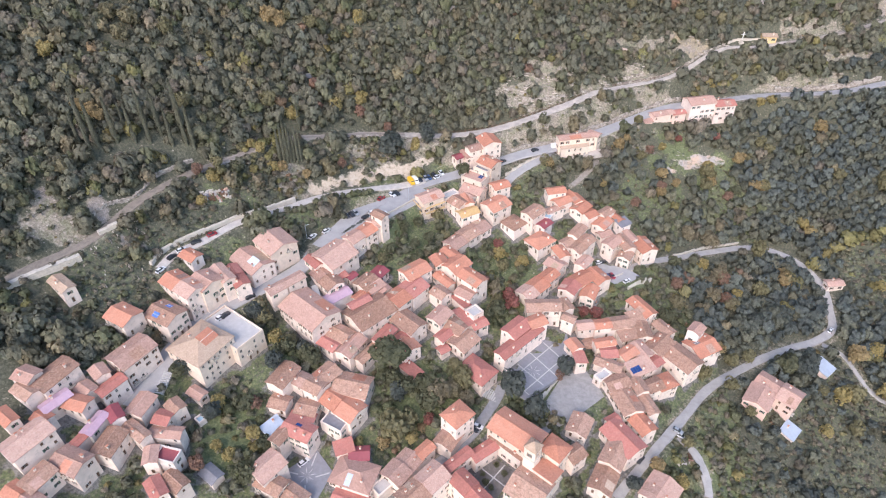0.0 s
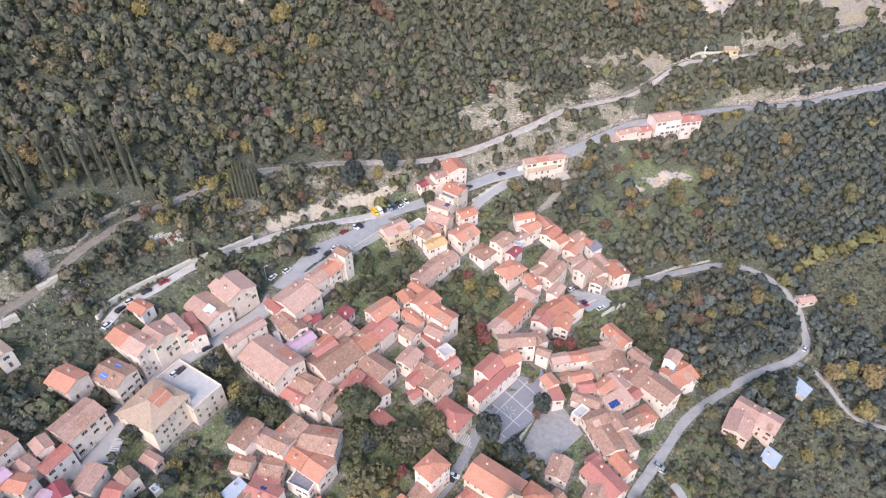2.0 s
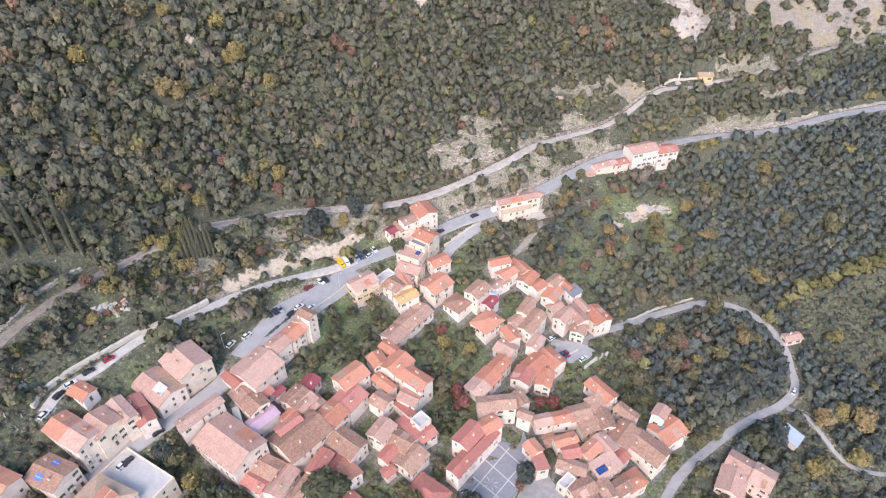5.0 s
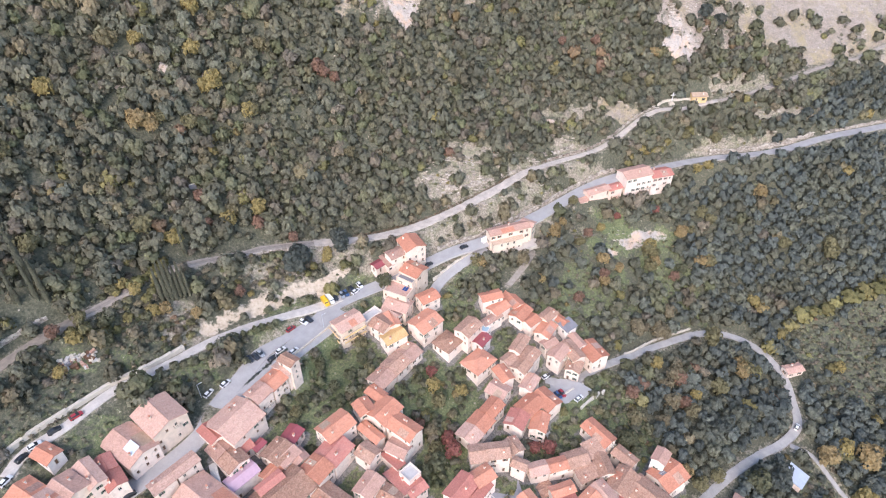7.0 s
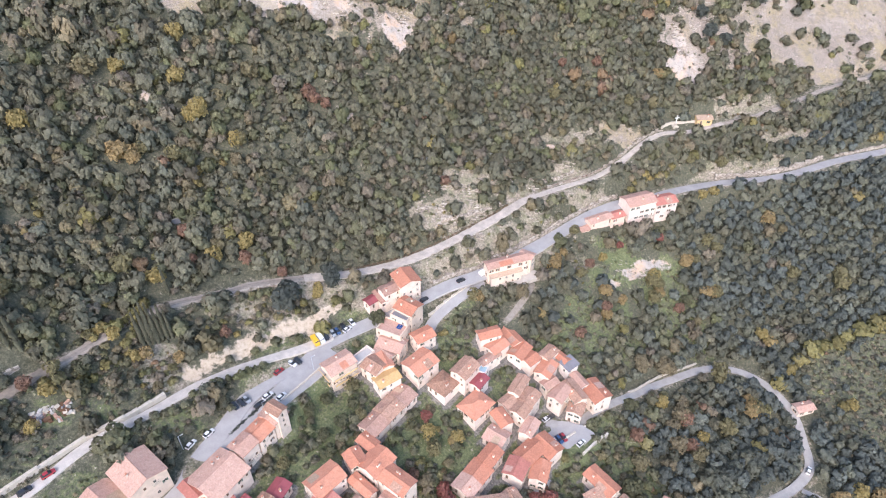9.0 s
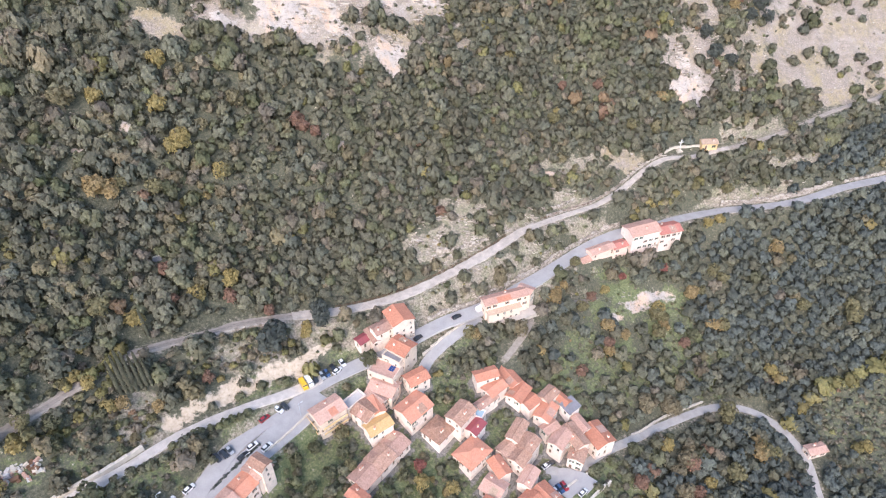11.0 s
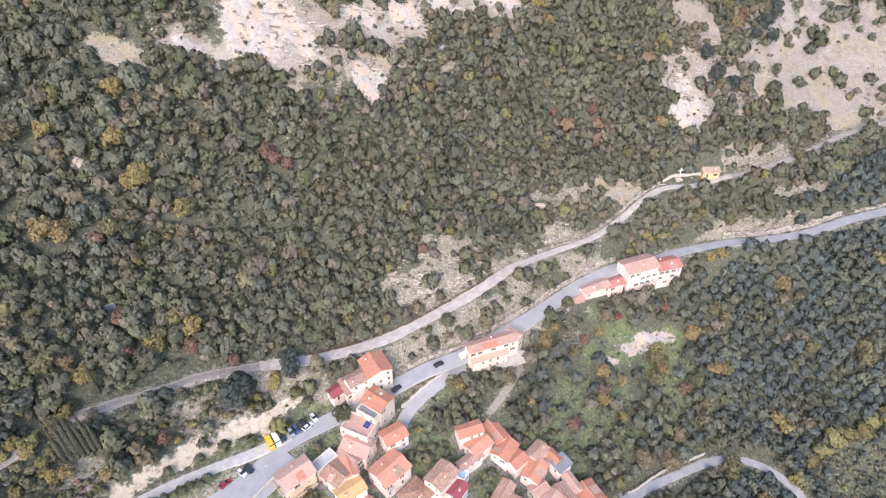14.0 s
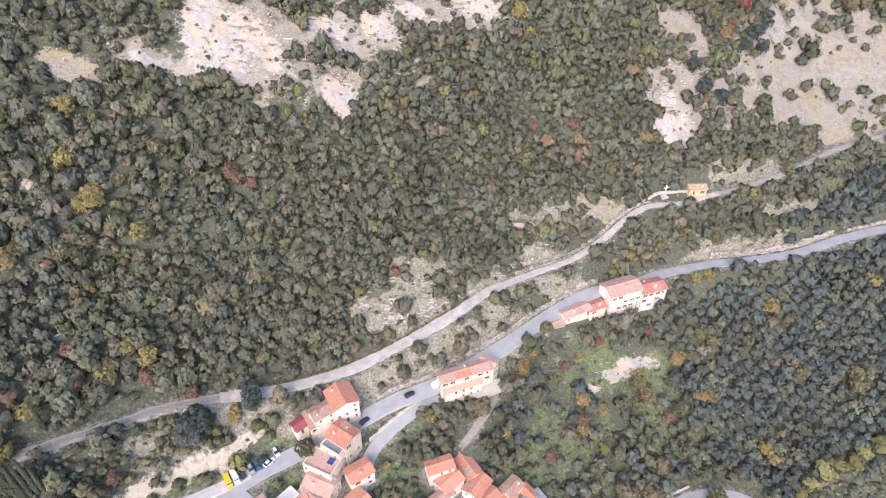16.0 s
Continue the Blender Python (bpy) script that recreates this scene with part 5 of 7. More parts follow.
# single trees that stand out in the woods: x, y, radius, kind
LANDMARK_TREES = [
    (123.7, 223.2, 3.4, "yellow"),
    (130.4, 216.8, 4.6, "bare"),
    (125.0, 212.4, 4.0, "bare"),
    (123.7, 204.2, 4.6, "bare"),
    (105.0, 197.4, 3.8, "tan"),
    (163.4, 217.4, 4.4, "orange"),
    (164.6, 222.0, 3.4, "orange"),
    (148.5, 210.4, 4.4, "olive"),
    (155.9, 232.4, 3.6, "olive"),
    (136.7, 207.4, 3.0, "yellow"),
    (121.0, 240.2, 4.2, "bare"),
    (132.4, 239.6, 4.6, "bare"),
    (117.2, 175.0, 3.4, "orange"),
    (121.2, 170.2, 3.6, "olive"),
    (106.7, 162.0, 3.8, "olive"),
    (99.4, 188.6, 3.8, "green"),
    (131.0, 200.0, 4.0, "tan"),
    (116.4, 195.8, 3.6, "bare"),
    (-83.9, 298.1, 5.0, "orange"),
    (-79.2, 298.8, 4.5, "orange"),
    (-76.2, 302.8, 3.5, "olive"),
    (-56.0, 321.1, 4.5, "yellow"),
    (-63.1, 327.8, 4.5, "yellow"),
    (-40.5, 282.1, 4.0, "yellow"),
    (-35.8, 336.3, 4.5, "tan"),
    (-12.3, 334.4, 4.0, "rust"),
    (-70.4, 261.0, 4.0, "yellow"),
    (-80.6, 261.1, 4.5, "olive"),
    (-41.1, 314.6, 4.0, "olive"),
    (-64.8, 303.8, 4.0, "olive"),
    (-93.6, 321.0, 5.0, "tan"),
    (-113.1, 297.4, 4.5, "yellow"),
    (-48.6, 326.8, 3.0, "tan"),
    (-42.6, 308.3, 3.5, "bare"),
    (-50.7, 277.8, 3.5, "tan"),
    (-40.7, 276.1, 3.5, "rust"),
    (-62.3, 279.6, 3.5, "rust"),
    (-135.7, 268.3, 5.0, "tan"),
    (-137.4, 260.2, 4.5, "tan"),
    (-143.5, 267.2, 4.5, "tan"),
    (-144.2, 223.6, 3.6, "orange"),
    (-140.4, 223.8, 3.6, "orange"),
    (-137.6, 223.4, 3.2, "orange"),
    (-111.3, 242.8, 4.5, "olive"),
    (-122.4, 270.9, 4.5, "olive"),
    (-59.7, 317.7, 4.0, "yellow"),
    (-159.0, 240.3, 4.0, "yellow"),
    (-5.2, 332.8, 3.0, "rust"),
    (-10.1, 333.4, 3.5, "rust"),
    (-62.8, 340.5, 4.5, "yellow"),
    (-54.7, 340.3, 3.0, "tan"),
    (-35.5, 336.4, 3.6, "tan"),
    (-56.5, 319.5, 4.5, "yellow"),
    (-42.4, 314.8, 4.0, "yellow"),
    (111.3, 363.6, 3.0, "rust"),
    (129.9, 364.7, 3.2, "rust"),
    (161.7, 361.2, 3.2, "orange"),
    (105.0, 350.8, 3.5, "olive"),
    (144.5, 350.5, 3.5, "olive"),
    (111.5, 403.0, 4.5, "yellow"),
    (-83.9, 324.9, 4.0, "yellow"),
    (-51.6, 274.0, 4.0, "yellow"),
    (-41.4, 281.4, 3.6, "yellow"),
    (-59.4, 270.7, 3.0, "rust"),
    (-27.4, 273.8, 3.0, "rust"),
    (-47.0, 246.2, 2.8, "rust"),
    (13.8, 287.9, 3.0, "olive"),
    (-1.2, 307.9, 3.5, "tan"),
    (138.0, 270.2, 4.2, "olive"),
    (140.2, 279.6, 4.0, "yellow"),
    (113.4, 271.4, 3.4, "orange"),
    (91.0, 280.6, 3.8, "orange"),
    (96.5, 286.2, 2.4, "orange"),
    (108.4, 282.2, 2.8, "rust"),
    (102.9, 293.4, 3.2, "olive"),
    (102.8, 276.8, 3.2, "olive"),
    (126.2, 292.8, 2.4, "red"),
    (148.6, 297.2, 2.6, "red"),
    (116.2, 286.2, 2.6, "yellow"),
    (159.8, 286.5, 3.6, "orange"),
    (171.8, 294.2, 3.6, "olive"),
    (174.2, 311.6, 3.0, "yellow"),
    (180.0, 312.2, 3.0, "yellow"),
    (153.8, 269.5, 3.2, "green"),
    (167.4, 272.6, 3.5, "orange"),
    (204.5, 298.4, 4.0, "orange"),
    (184.2, 250.9, 3.5, "yellow"),
    (176.0, 290.9, 3.2, "olive"),
    (142.1, 276.4, 3.5, "olive"),
    (207.7, 273.6, 4.0, "olive"),
    (227.4, 265.1, 5.0, "olive"),
]
THICKET = [(-78, 246, 14, 8), (-66, 236, 8, 8), (-78, 236, 22, 9), (-52, 249, 16, 7), (-98, 212, 14, 9), (-30, 262, 16, 5)]


def cypress_clear(x, y):
    ok = np.ones(len(x), bool)
    for cx, cy, r, _ in LANDMARK_TREES:
        ok &= np.hypot(x - cx, y - cy) > 0.95 * r
    for cx, cy, _ in CYPRESS_SPOTS:
        ok &= (np.hypot((x - cx - 0.5) * 1.2, (y - cy + 3.0) * 0.75) > 3.0)
    return ok


def near_slope(x):
    """1 on the steep western slope, where the oaks are larger, 0 beyond the village."""
    return np.clip((20 - x) / 100, 0, 1)


def keep_forest(x, y, rng):
    return ((rng.rand(len(x)) < 1 - 0.14 * near_slope(x)) & (patch_weight(x, y, THICKET) < rng.uniform(0.15, 1.12, len(x))) & (patch_weight(x, y, GLADE) < 0.3) & house_clear(x, y, 2.0) & cypress_clear(x, y) & (road_clear(x, y) > 2.2) & (patch_weight(x, y, CLIFF) < 0.35) & (patch_weight(x, y, OCHRE) < 0.3) & (patch_weight(x, y, SCREE) < rng.uniform(0.1, 1.02, len(x))) & (patch_weight(x, y, BANK) < rng.uniform(0.1, 1.2, len(x)))
            & (patch_weight(x, y, CRAG) < rng.uniform(0.1, 1.2, len(x))) & (patch_weight(x, y, MEADOW) < rng.uniform(0.1, 1.15, len(x)))
            & (patch_weight(x, y, LOW) < rng.uniform(0.1, 1.22, len(x)))
            & level_clear(x, y) & ~in_town(x, y) & visible_land(x, y) & ((y > 236) | (x < -30)) & ~grove_side(x, y))


def keep_grove(x, y, rng):
    return ((patch_weight(x, y, GLADE) < 0.3) & cypress_clear(x, y) & house_clear(x, y, 2.2) & (road_clear(x, y) > 2.5) & (patch_weight(x, y, CLIFF) < 0.4) & (patch_weight(x, y, SCREE + CRAG) < rng.uniform(0.1, 1.02, len(x))) & (patch_weight(x, y, BANK) < rng.uniform(0.1, 1.2, len(x))) & (patch_weight(x, y, MEADOW) < rng.uniform(0.15, 1.6, len(x)))
            & level_clear(x, y) & ~in_town(x, y) & visible_land(x, y) & grove_side(x, y) & (patch_weight(x, y, LOW) < rng.uniform(0.2, 1.25, len(x))))


def keep_garden(x, y, rng):
    return (house_clear(x, y, 1.4) & (road_clear(x, y) > 1.6) & level_clear(x, y) & in_town(x, y) & ((patch_weight(x, y, MEADOW) > 0.3) | ~near_house(x, y, 2.5)) & (rng.rand(len(x)) < np.where(patch_weight(x, y, MEADOW) > 0.5, 0.72, 0.88)))


plant("forest", (-190, 345, 130, 456), 3.2, 5, keep_forest, 2.65, 0.042, "dense evergreen oak wood with some autumn-tinted crowns", (1.05, 1.65))
plant("olive_grove", (60, 345, 100, 400), 4.45, 6, keep_grove, 3.05, 0.022, "grey-green olive and oak grove planted in rows on the lower slope", (1.1, 1.6), 0.05, ROUND_CROWNS, 27)
plant("garden_shrubs", (-120, 120, 80, 250), 3.4, 7, keep_garden, 1.9, 0.15, "mixed green and autumn garden shrubs between the houses", (0.8, 1.3), 0.42)


def scrub(x, y, rng):
    """Scattered bushes on the bare limestone."""
    w = patch_weight(x, y, BARE)
    return (w > 0.4) & (rng.rand(len(x)) < 0.035 + 0.22 * patch_weight(x, y, CRAG)) & (road_clear(x, y) > 1.5) & (house_clear(x, y, 1.0)) & visible_land(x, y)


plant("hillside_brush", (-160, 270, 95, 260), 2.5, 12, lambda x, y, g: (patch_weight(x, y, LOW) > 0.4) & (g.rand(len(x)) < 0.95) & level_clear(x, y) & house_clear(x, y, 1.4) & (road_clear(x, y) > 1.5)
      & visible_land(x, y), 1.2, 0.04, "low grey-green brush and bare twigs on the open hillside", (0.6, 1.1), 0.24, SMALL_CROWNS, dry=0.3)
plant("autumn_thicket", (-125, -10, 195, 275), 2.9, 17, lambda x, y, g: (patch_weight(x, y, THICKET) > 0.3) & level_clear(x, y) & (patch_weight(x, y, OCHRE) < 0.15) & cypress_clear(x, y) & (road_clear(x, y) > 1.2)
      & house_clear(x, y, 1.0), 1.6, 0.42, "brown, yellow and reddish thicket on the stony bank", (0.8, 1.3), 0.5, dry=0.4)
plant("meadow_tufts", (-110, 190, 180, 310), 2.4, 15, lambda x, y, g: (patch_weight(x, y, MEADOW) > 0.3) & (g.rand(len(x)) < 0.42 - 0.22 * patch_weight(x, y, GLADE)) & ~in_town(x, y) & house_clear(x, y, 1.0)
      & (road_clear(x, y) > 1.2) & level_clear(x, y), 0.8, 0.12, "small tufts and seedlings in the rough grass", (0.6, 1.1), 0.42, SMALL_CROWNS)
plant("bank_scrub", (-160, 270, 160, 370), 2.3, 14, lambda x, y, g: (patch_weight(x, y, BANK) > 0.35) & (patch_weight(x, y, OCHRE) < 0.2) & (g.rand(len(x)) < 0.30) & house_clear(x, y, 1.0) & (road_clear(x, y) > 1.2)
      & visible_land(x, y), 0.85, 0.25, "dry tufts and small bushes on the stony banks", (0.6, 1.1), 0.34, SMALL_CROWNS)
STONE_BITS = plain("loose_limestone", (0.50, 0.44, 0.39), 0.95, 0.25, 1.2, 0, 0.3)


def loose_stones():
    """Angular blocks strewn over the bare slopes, in one mesh."""
    x, y, rng = scatter(-190, 345, 130, 456, 1.9, 21, lambda a, b, g: (g.rand(len(a)) < 0.22) & visible_land(a, b) & (patch_weight(a, b, BARE) > 0.5) & (road_clear(a, b) > 1.5) & house_clear(a, b, 1.0))
    z = ground_height(x, y)
    base = np.array([(1, 0, 0), (0, 1, 0), (-1, 0, 0), (0, -1, 0), (0, 0, 1), (0, 0, -1)], float)
    tri = np.array([(0, 1, 4), (1, 2, 4), (2, 3, 4), (3, 0, 4), (1, 0, 5), (2, 1, 5), (3, 2, 5), (0, 3, 5)])
    V, F = [], []
    for i in range(len(x)):
        s = 0.18 + 0.5 * rng.rand() ** 5
        v = base * rng.uniform(0.6, 1.4, (6, 3)) * s + rng.normal(size=(6, 3)) * 0.15 * s
        a = rng.uniform(0, 6.28)
        V.append(np.stack([x[i] + v[:, 0] * math.cos(a) - v[:, 1] * math.sin(a), y[i] + v[:, 0] * math.sin(a) + v[:, 1] * math.cos(a), z[i] + v[:, 2] * 0.8 + 0.5], 1))
        F.append(tri + 6 * i)
    ob = mesh_object("loose_stones", np.vstack(V).tolist(), np.vstack(F).tolist(), STONE_BITS)
    tagged(ob, "pale limestone rubble strewn over the bare slope", "stones", kind="stuff")


loose_stones()
plant("rock_scrub", (-190, 345, 130, 456), 2.6, 8, scrub, 0.85, 0.12, "dark scrub bushes dotted over bare limestone", (0.8, 1.3), 0.3, SMALL_CROWNS)

TINT = {"dark": 0.02, "green": 0.45, "olive": 0.7, "yellow": 0.84, "orange": 0.868, "rust": 0.93, "red": 1.0, "bare": 0.66, "tan": 0.68}
TREE_WORDS = {"dark": "dark evergreen oak with a dense round crown", "green": "bright green broadleaf tree in a garden", "olive": "olive-brown oak turning in autumn",
              "yellow": "small tree with yellow autumn leaves", "orange": "small tree with orange autumn leaves", "rust": "rust-brown autumn tree among green ones",
              "red": "red-leaved autumn tree among the houses", "bare": "pale greyish half-bare broadleaf tree", "tan": "pale tan shrub with dry leaves", "pine": "umbrella pine with a wide flat crown"}
BIG_CROWNS = {}


def limb(verts, faces, a, b, ra, rb, n=6):
    a, b = Vector(a), Vector(b)
    t_ = (b - a).normalized()
    s = t_.orthogonal().normalized()
    u = t_.cross(s)
    k = len(verts)
    for p, r in ((a, ra), (b, rb)):
        verts += [tuple(p + (s * math.cos(i * 6.2832 / n) + u * math.sin(i * 6.2832 / n)) * r) for i in range(n)]
    faces += [(k + i, k + (i + 1) % n, k + n + (i + 1) % n, k + n + i) for i in range(n)]


def big_crown(kind):
    """Crown and trunk meshes of radius 1 for one kind of single tree."""
    if kind not in BIG_CROWNS:
        pair = []
        for seed in (31, 57):
            v, f, soft = crown_template(seed + len(kind), 460, 0.13, 14) if kind == "pine" else crown_template(seed + len(kind), 330, 0.125, 11)
            if kind == "pine":
                v = v * [1.0, 1.0, 0.62] + [0, 0, 0.95]
            else:
                v = v + [0, 0, 0.15]
            me = bpy.data.meshes.new("crown")
            me.from_pydata(v.tolist(), [], f)
            me.materials.append(LEAVES)
            soft_normals(me, soft)
            add_float(me, "tint", np.full(len(v), TINT.get(kind, 0.47)))
            add_float(me, "tone", np.full(len(v), 0.78 if kind in ("dark", "green", "pine") else 1.3 if kind in ("yellow", "orange") else 1.0))
            tv, tf = [], []
            top = 1.2 if kind == "pine" else 0.7
            limb(tv, tf, (0, 0, -0.3), (0.02, 0.03, top * 0.6), 0.075, 0.055)
            for q in range(5):
                an = q * 1.257 + seed
                limb(tv, tf, (0.02, 0.03, top * 0.6), (0.45 * math.cos(an), 0.45 * math.sin(an), top + 0.2), 0.04, 0.015, 5)
            tr = bpy.data.meshes.new("trunk")
            tr.from_pydata(tv, [], tf)
            tr.materials.append(BARK)
            pair.append((me, tr))
        BIG_CROWNS[kind] = pair
    return BIG_CROWNS[kind]


tree_count = [0]


def tree(x, y, r, kind):
    if near_house(np.array([x]), np.array([y]), 0.15 * r)[0]:
        return
    tree_count[0] += 1
    crown, trunk = big_crown(kind)[tree_count[0] % 2]
    root = new("tree")
    z = float(ground_height(np.array([x]), np.array([y]))[0])
    root.matrix_world = pose(x, y, z, 0, 0, tree_count[0] * 77) @ Matrix.Diagonal((r, r, r * (1.0 if kind == "pine" else 1.22), 1.0))
    tagged(root, TREE_WORDS[kind], "tree", kind + " trees")
    share("trunk", trunk, root, Matrix())
    share("crown", crown, root, Matrix())


tree(-19.6, 149.5, 8.4, "pine")
tree(25.8, 143.5, 6.6, "dark")
tree(33.6, 135.4, 5.6, "dark")
tree(47.8, 156.0, 4.8, "dark")
tree(44.8, 153.1, 2.6, "rust")
tree(-16.8, 125.5, 7, "olive")
tree(-5.0, 141.4, 4.5, "green")
tree(-13.0, 141.8, 4.5, "green")
tree(2.3, 142.1, 4, "bare")
tree(12.0, 146.9, 2.5, "tan")
tree(22.4, 178.8, 4.2, "green")
tree(28.7, 183.9, 3.6, "red")
tree(33.3, 189.6, 2.8, "red")
tree(18.1, 161.2, 2.4, "tan")
tree(-76.6, 128.6, 3.2, "yellow")
tree(-70.0, 112.5, 2.6, "yellow")
tree(-60.1, 118.3, 3, "green")
tree(107.8, 208.6, 3.6, "rust")
tree(-13.8, 266.3, 2.8, "yellow")
tree(-7.6, 269.6, 4.6, "dark")
tree(-26.0, 260.2, 6.6, "dark")
tree(52.6, 263.4, 3.2, "orange")
tree(72.4, 266.6, 4.4, "bare")
tree(-75.4, 158.8, 4, "dark")
tree(-68.9, 163.1, 3.6, "dark")
tree(-62.0, 155.9, 3.6, "yellow")
tree(-56.8, 154.1, 3.4, "olive")
tree(-50.5, 151.4, 4, "green")
tree(-48.1, 157.2, 3.2, "green")
tree(-11.2, 224.5, 3.2, "green")
tree(-2.0, 229.0, 3.4, "olive")
tree(-17.4, 219.5, 3.0, "green")
tree(-8.0, 230.5, 2.8, "dark")
tree(-25.5, 199.5, 2.6, "olive")
tree(1.2, 216.5, 2.8, "olive")
tree(-23.0, 204.0, 3, "green")
tree(-12.2, 209.2, 3, "green")
tree(-30.3, 205.3, 2.6, "bare")
tree(26.4, 203.4, 3.4, "olive")
tree(35.7, 208.0, 3, "yellow")
tree(24.7, 216.3, 2.6, "red")
tree(75.6, 119.2, 3, "orange")
tree(84.4, 115.1, 3, "yellow")
tree(65.7, 111.6, 3.4, "dark")
tree(91.0, 130.5, 2.8, "olive")
tree(-90.9, 136.7, 3.4, "green")
tree(116.5, 157.0, 3.5, "olive")
tree(93.0, 283.8, 3, "orange")
tree(111.1, 260.9, 3.4, "orange")
tree(163.7, 273.2, 3, "orange")
tree(164.3, 286.7, 3, "olive")
tree(19.4, 213.4, 2.4, "green")
tree(9.9, 255.4, 4, "green")
tree(-9.8, 203.8, 2.5, "green")
tree(-1.9, 221.9, 2.6, "green")
tree(65.3, 185.1, 3.2, "red")
tree(59.7, 185.0, 3, "red")
tree(48.6, 200.7, 2.6, "red")
tree(233, 409, 5.2, "dark")
tree(242, 417, 5.0, "dark")
tree(224, 402, 4.2, "dark")
tree(237, 405, 4.0, "dark")
tree(211, 412, 4.4, "olive")
tree(219, 409, 4.0, "rust")
tree(202, 414, 4.5, "olive")
tree(231, 422, 4.6, "red")
tree(222, 420, 4.2, "green")
tree(215, 405, 3.8, "orange")
tree(309, 434, 5.0, "bare")
tree(299, 432, 4.5, "olive")
tree(193, 388, 4.2, "dark")
tree(196, 380, 4.4, "dark")
tree(204, 377, 4.6, "dark")
tree(-74.4, 114.8, 2.5, "yellow")
tree(-78.5, 107.8, 3.4, "rust")
tree(-65.1, 130.8, 3.0, "rust")
tree(-12.9, 128.8, 5.0, "olive")
tree(-20.6, 122.2, 3.0, "orange")
tree(-4.9, 131.1, 2.6, "red")
tree(-68.5, 129.5, 4.0, "green")
tree(-64.1, 120.4, 3.0, "yellow")
tree(-63.3, 106.8, 4.5, "green")
tree(-77.5, 124.8, 4.0, "dark")
tree(170.2, 159.1, 5.0, "olive")
tree(157.9, 160.1, 3.2, "olive")
tree(154.3, 144.0, 3.0, "yellow")
tree(166.8, 145.0, 4.0, "olive")
tree(122.1, 147.4, 2.6, "olive")
tree(152.0, 168.1, 5.0, "dark")
tree(157.7, 172.7, 4.5, "dark")
tree(130.0, 173.1, 3.5, "olive")
tree(25.1, 210.3, 3.6, "yellow")
tree(27.7, 188.3, 3.2, "red")
tree(-6.4, 214.1, 3.0, "green")
tree(7.0, 147.9, 4.5, "olive")
tree(-19.1, 144.5, 4.0, "green")
tree(141.8, 273.3, 3.0, "orange")
tree(158.4, 286.4, 3.0, "orange")
tree(120.7, 268.8, 3.0, "orange")
tree(149.2, 266.1, 3.0, "rust")
tree(-13.2, 268.2, 2.4, "yellow")
tree(-24.3, 264.4, 5.2, "dark")
tree(-8.4, 273.2, 4.6, "dark")
tree(-80.3, 236.8, 2.8, "yellow")
tree(-85.8, 240.1, 2.6, "yellow")
tree(-88.9, 237.8, 2.4, "olive")
tree(-95.5, 216.4, 3.0, "yellow")
tree(-98.6, 205.9, 2.6, "yellow")
tree(-101.4, 216.7, 3.0, "rust")
tree(-94.8, 222.9, 3.0, "olive")
tree(-74.6, 231.9, 3.0, "yellow")
tree(-71.5, 233.5, 3.0, "orange")
tree(-61.2, 234.4, 2.6, "orange")
tree(-87.7, 224.0, 3.4, "green")
tree(-87.0, 218.2, 3.4, "green")
tree(132.1, 215.4, 4.0, "rust")
tree(129.9, 204.1, 3.5, "rust")
tree(165.3, 218.0, 4.5, "olive")
tree(125.2, 223.2, 3.0, "yellow")
tree(157.0, 235.8, 4.5, "olive")
tree(120.9, 238.5, 4.0, "bare")
tree(135.2, 238.9, 3.5, "bare")
tree(111.7, 263.5, 3.5, "rust")
tree(96.1, 251.9, 3.0, "rust")
tree(170.0, 271.9, 4.0, "olive")
tree(109.1, 220.8, 3.5, "green")
tree(139.3, 277.7, 4.5, "olive")
tree(209.5, 215.7, 3.0, "yellow")
tree(50.4, 263.3, 3.5, "olive")
tree(189.3, 326.7, 3.5, "olive")
tree(172.1, 327.8, 3.5, "olive")
tree(187.5, 336.0, 3.2, "green")
tree(230.4, 349.1, 3.0, "olive")
tree(247.7, 363.7, 3.5, "olive")

tree(-14.2, 141.6, 4.5, "green")
tree(-6.6, 142.8, 5.0, "green")
tree(-16.1, 139.3, 4.5, "dark")
tree(-1.9, 139.6, 5.5, "bare")
tree(8.0, 145.5, 5.0, "olive")
tree(4.5, 152.5, 3.0, "olive")
tree(-48.1, 149.8, 4.5, "green")
tree(-57.4, 152.1, 4.0, "green")
tree(-52.1, 153.4, 3.5, "dark")
tree(-60.6, 149.1, 3.5, "green")
tree(8.5, 138.8, 4.0, "bare")
tree(3.9, 141.8, 4.0, "tan")
tree(17.5, 176.0, 3.5, "green")
tree(22.7, 185.2, 3.0, "olive")
tree(17.8, 194.0, 3.0, "rust")
tree(22.2, 191.6, 3.5, "bare")
tree(-60.8, 144.5, 4.0, "dark")
tree(-4.9, 136.4, 5.0, "green")
tree(96.7, 187.5, 4.0, "green")
tree(72.3, 199.1, 3.5, "green")
tree(-90.0, 138.3, 3.5, "dark")
tree(-98.4, 174.1, 3.5, "dark")
tree(-71.6, 164.5, 4.0, "dark")
tree(-67.8, 162.8, 4.0, "olive")
tree(-75.8, 186.6, 4.0, "green")
tree(139.6, 191.1, 4.5, "dark")
tree(155.5, 197.2, 4.5, "dark")
tree(180.4, 177.8, 5.0, "orange")
tree(197.6, 175.4, 6.0, "orange")
tree(191.0, 180.5, 4.0, "yellow")
tree(165.7, 158.6, 4.5, "yellow")
tree(187.5, 161.3, 5.0, "yellow")
tree(143.9, 168.6, 5.5, "green")
tree(135.3, 163.4, 5.0, "dark")
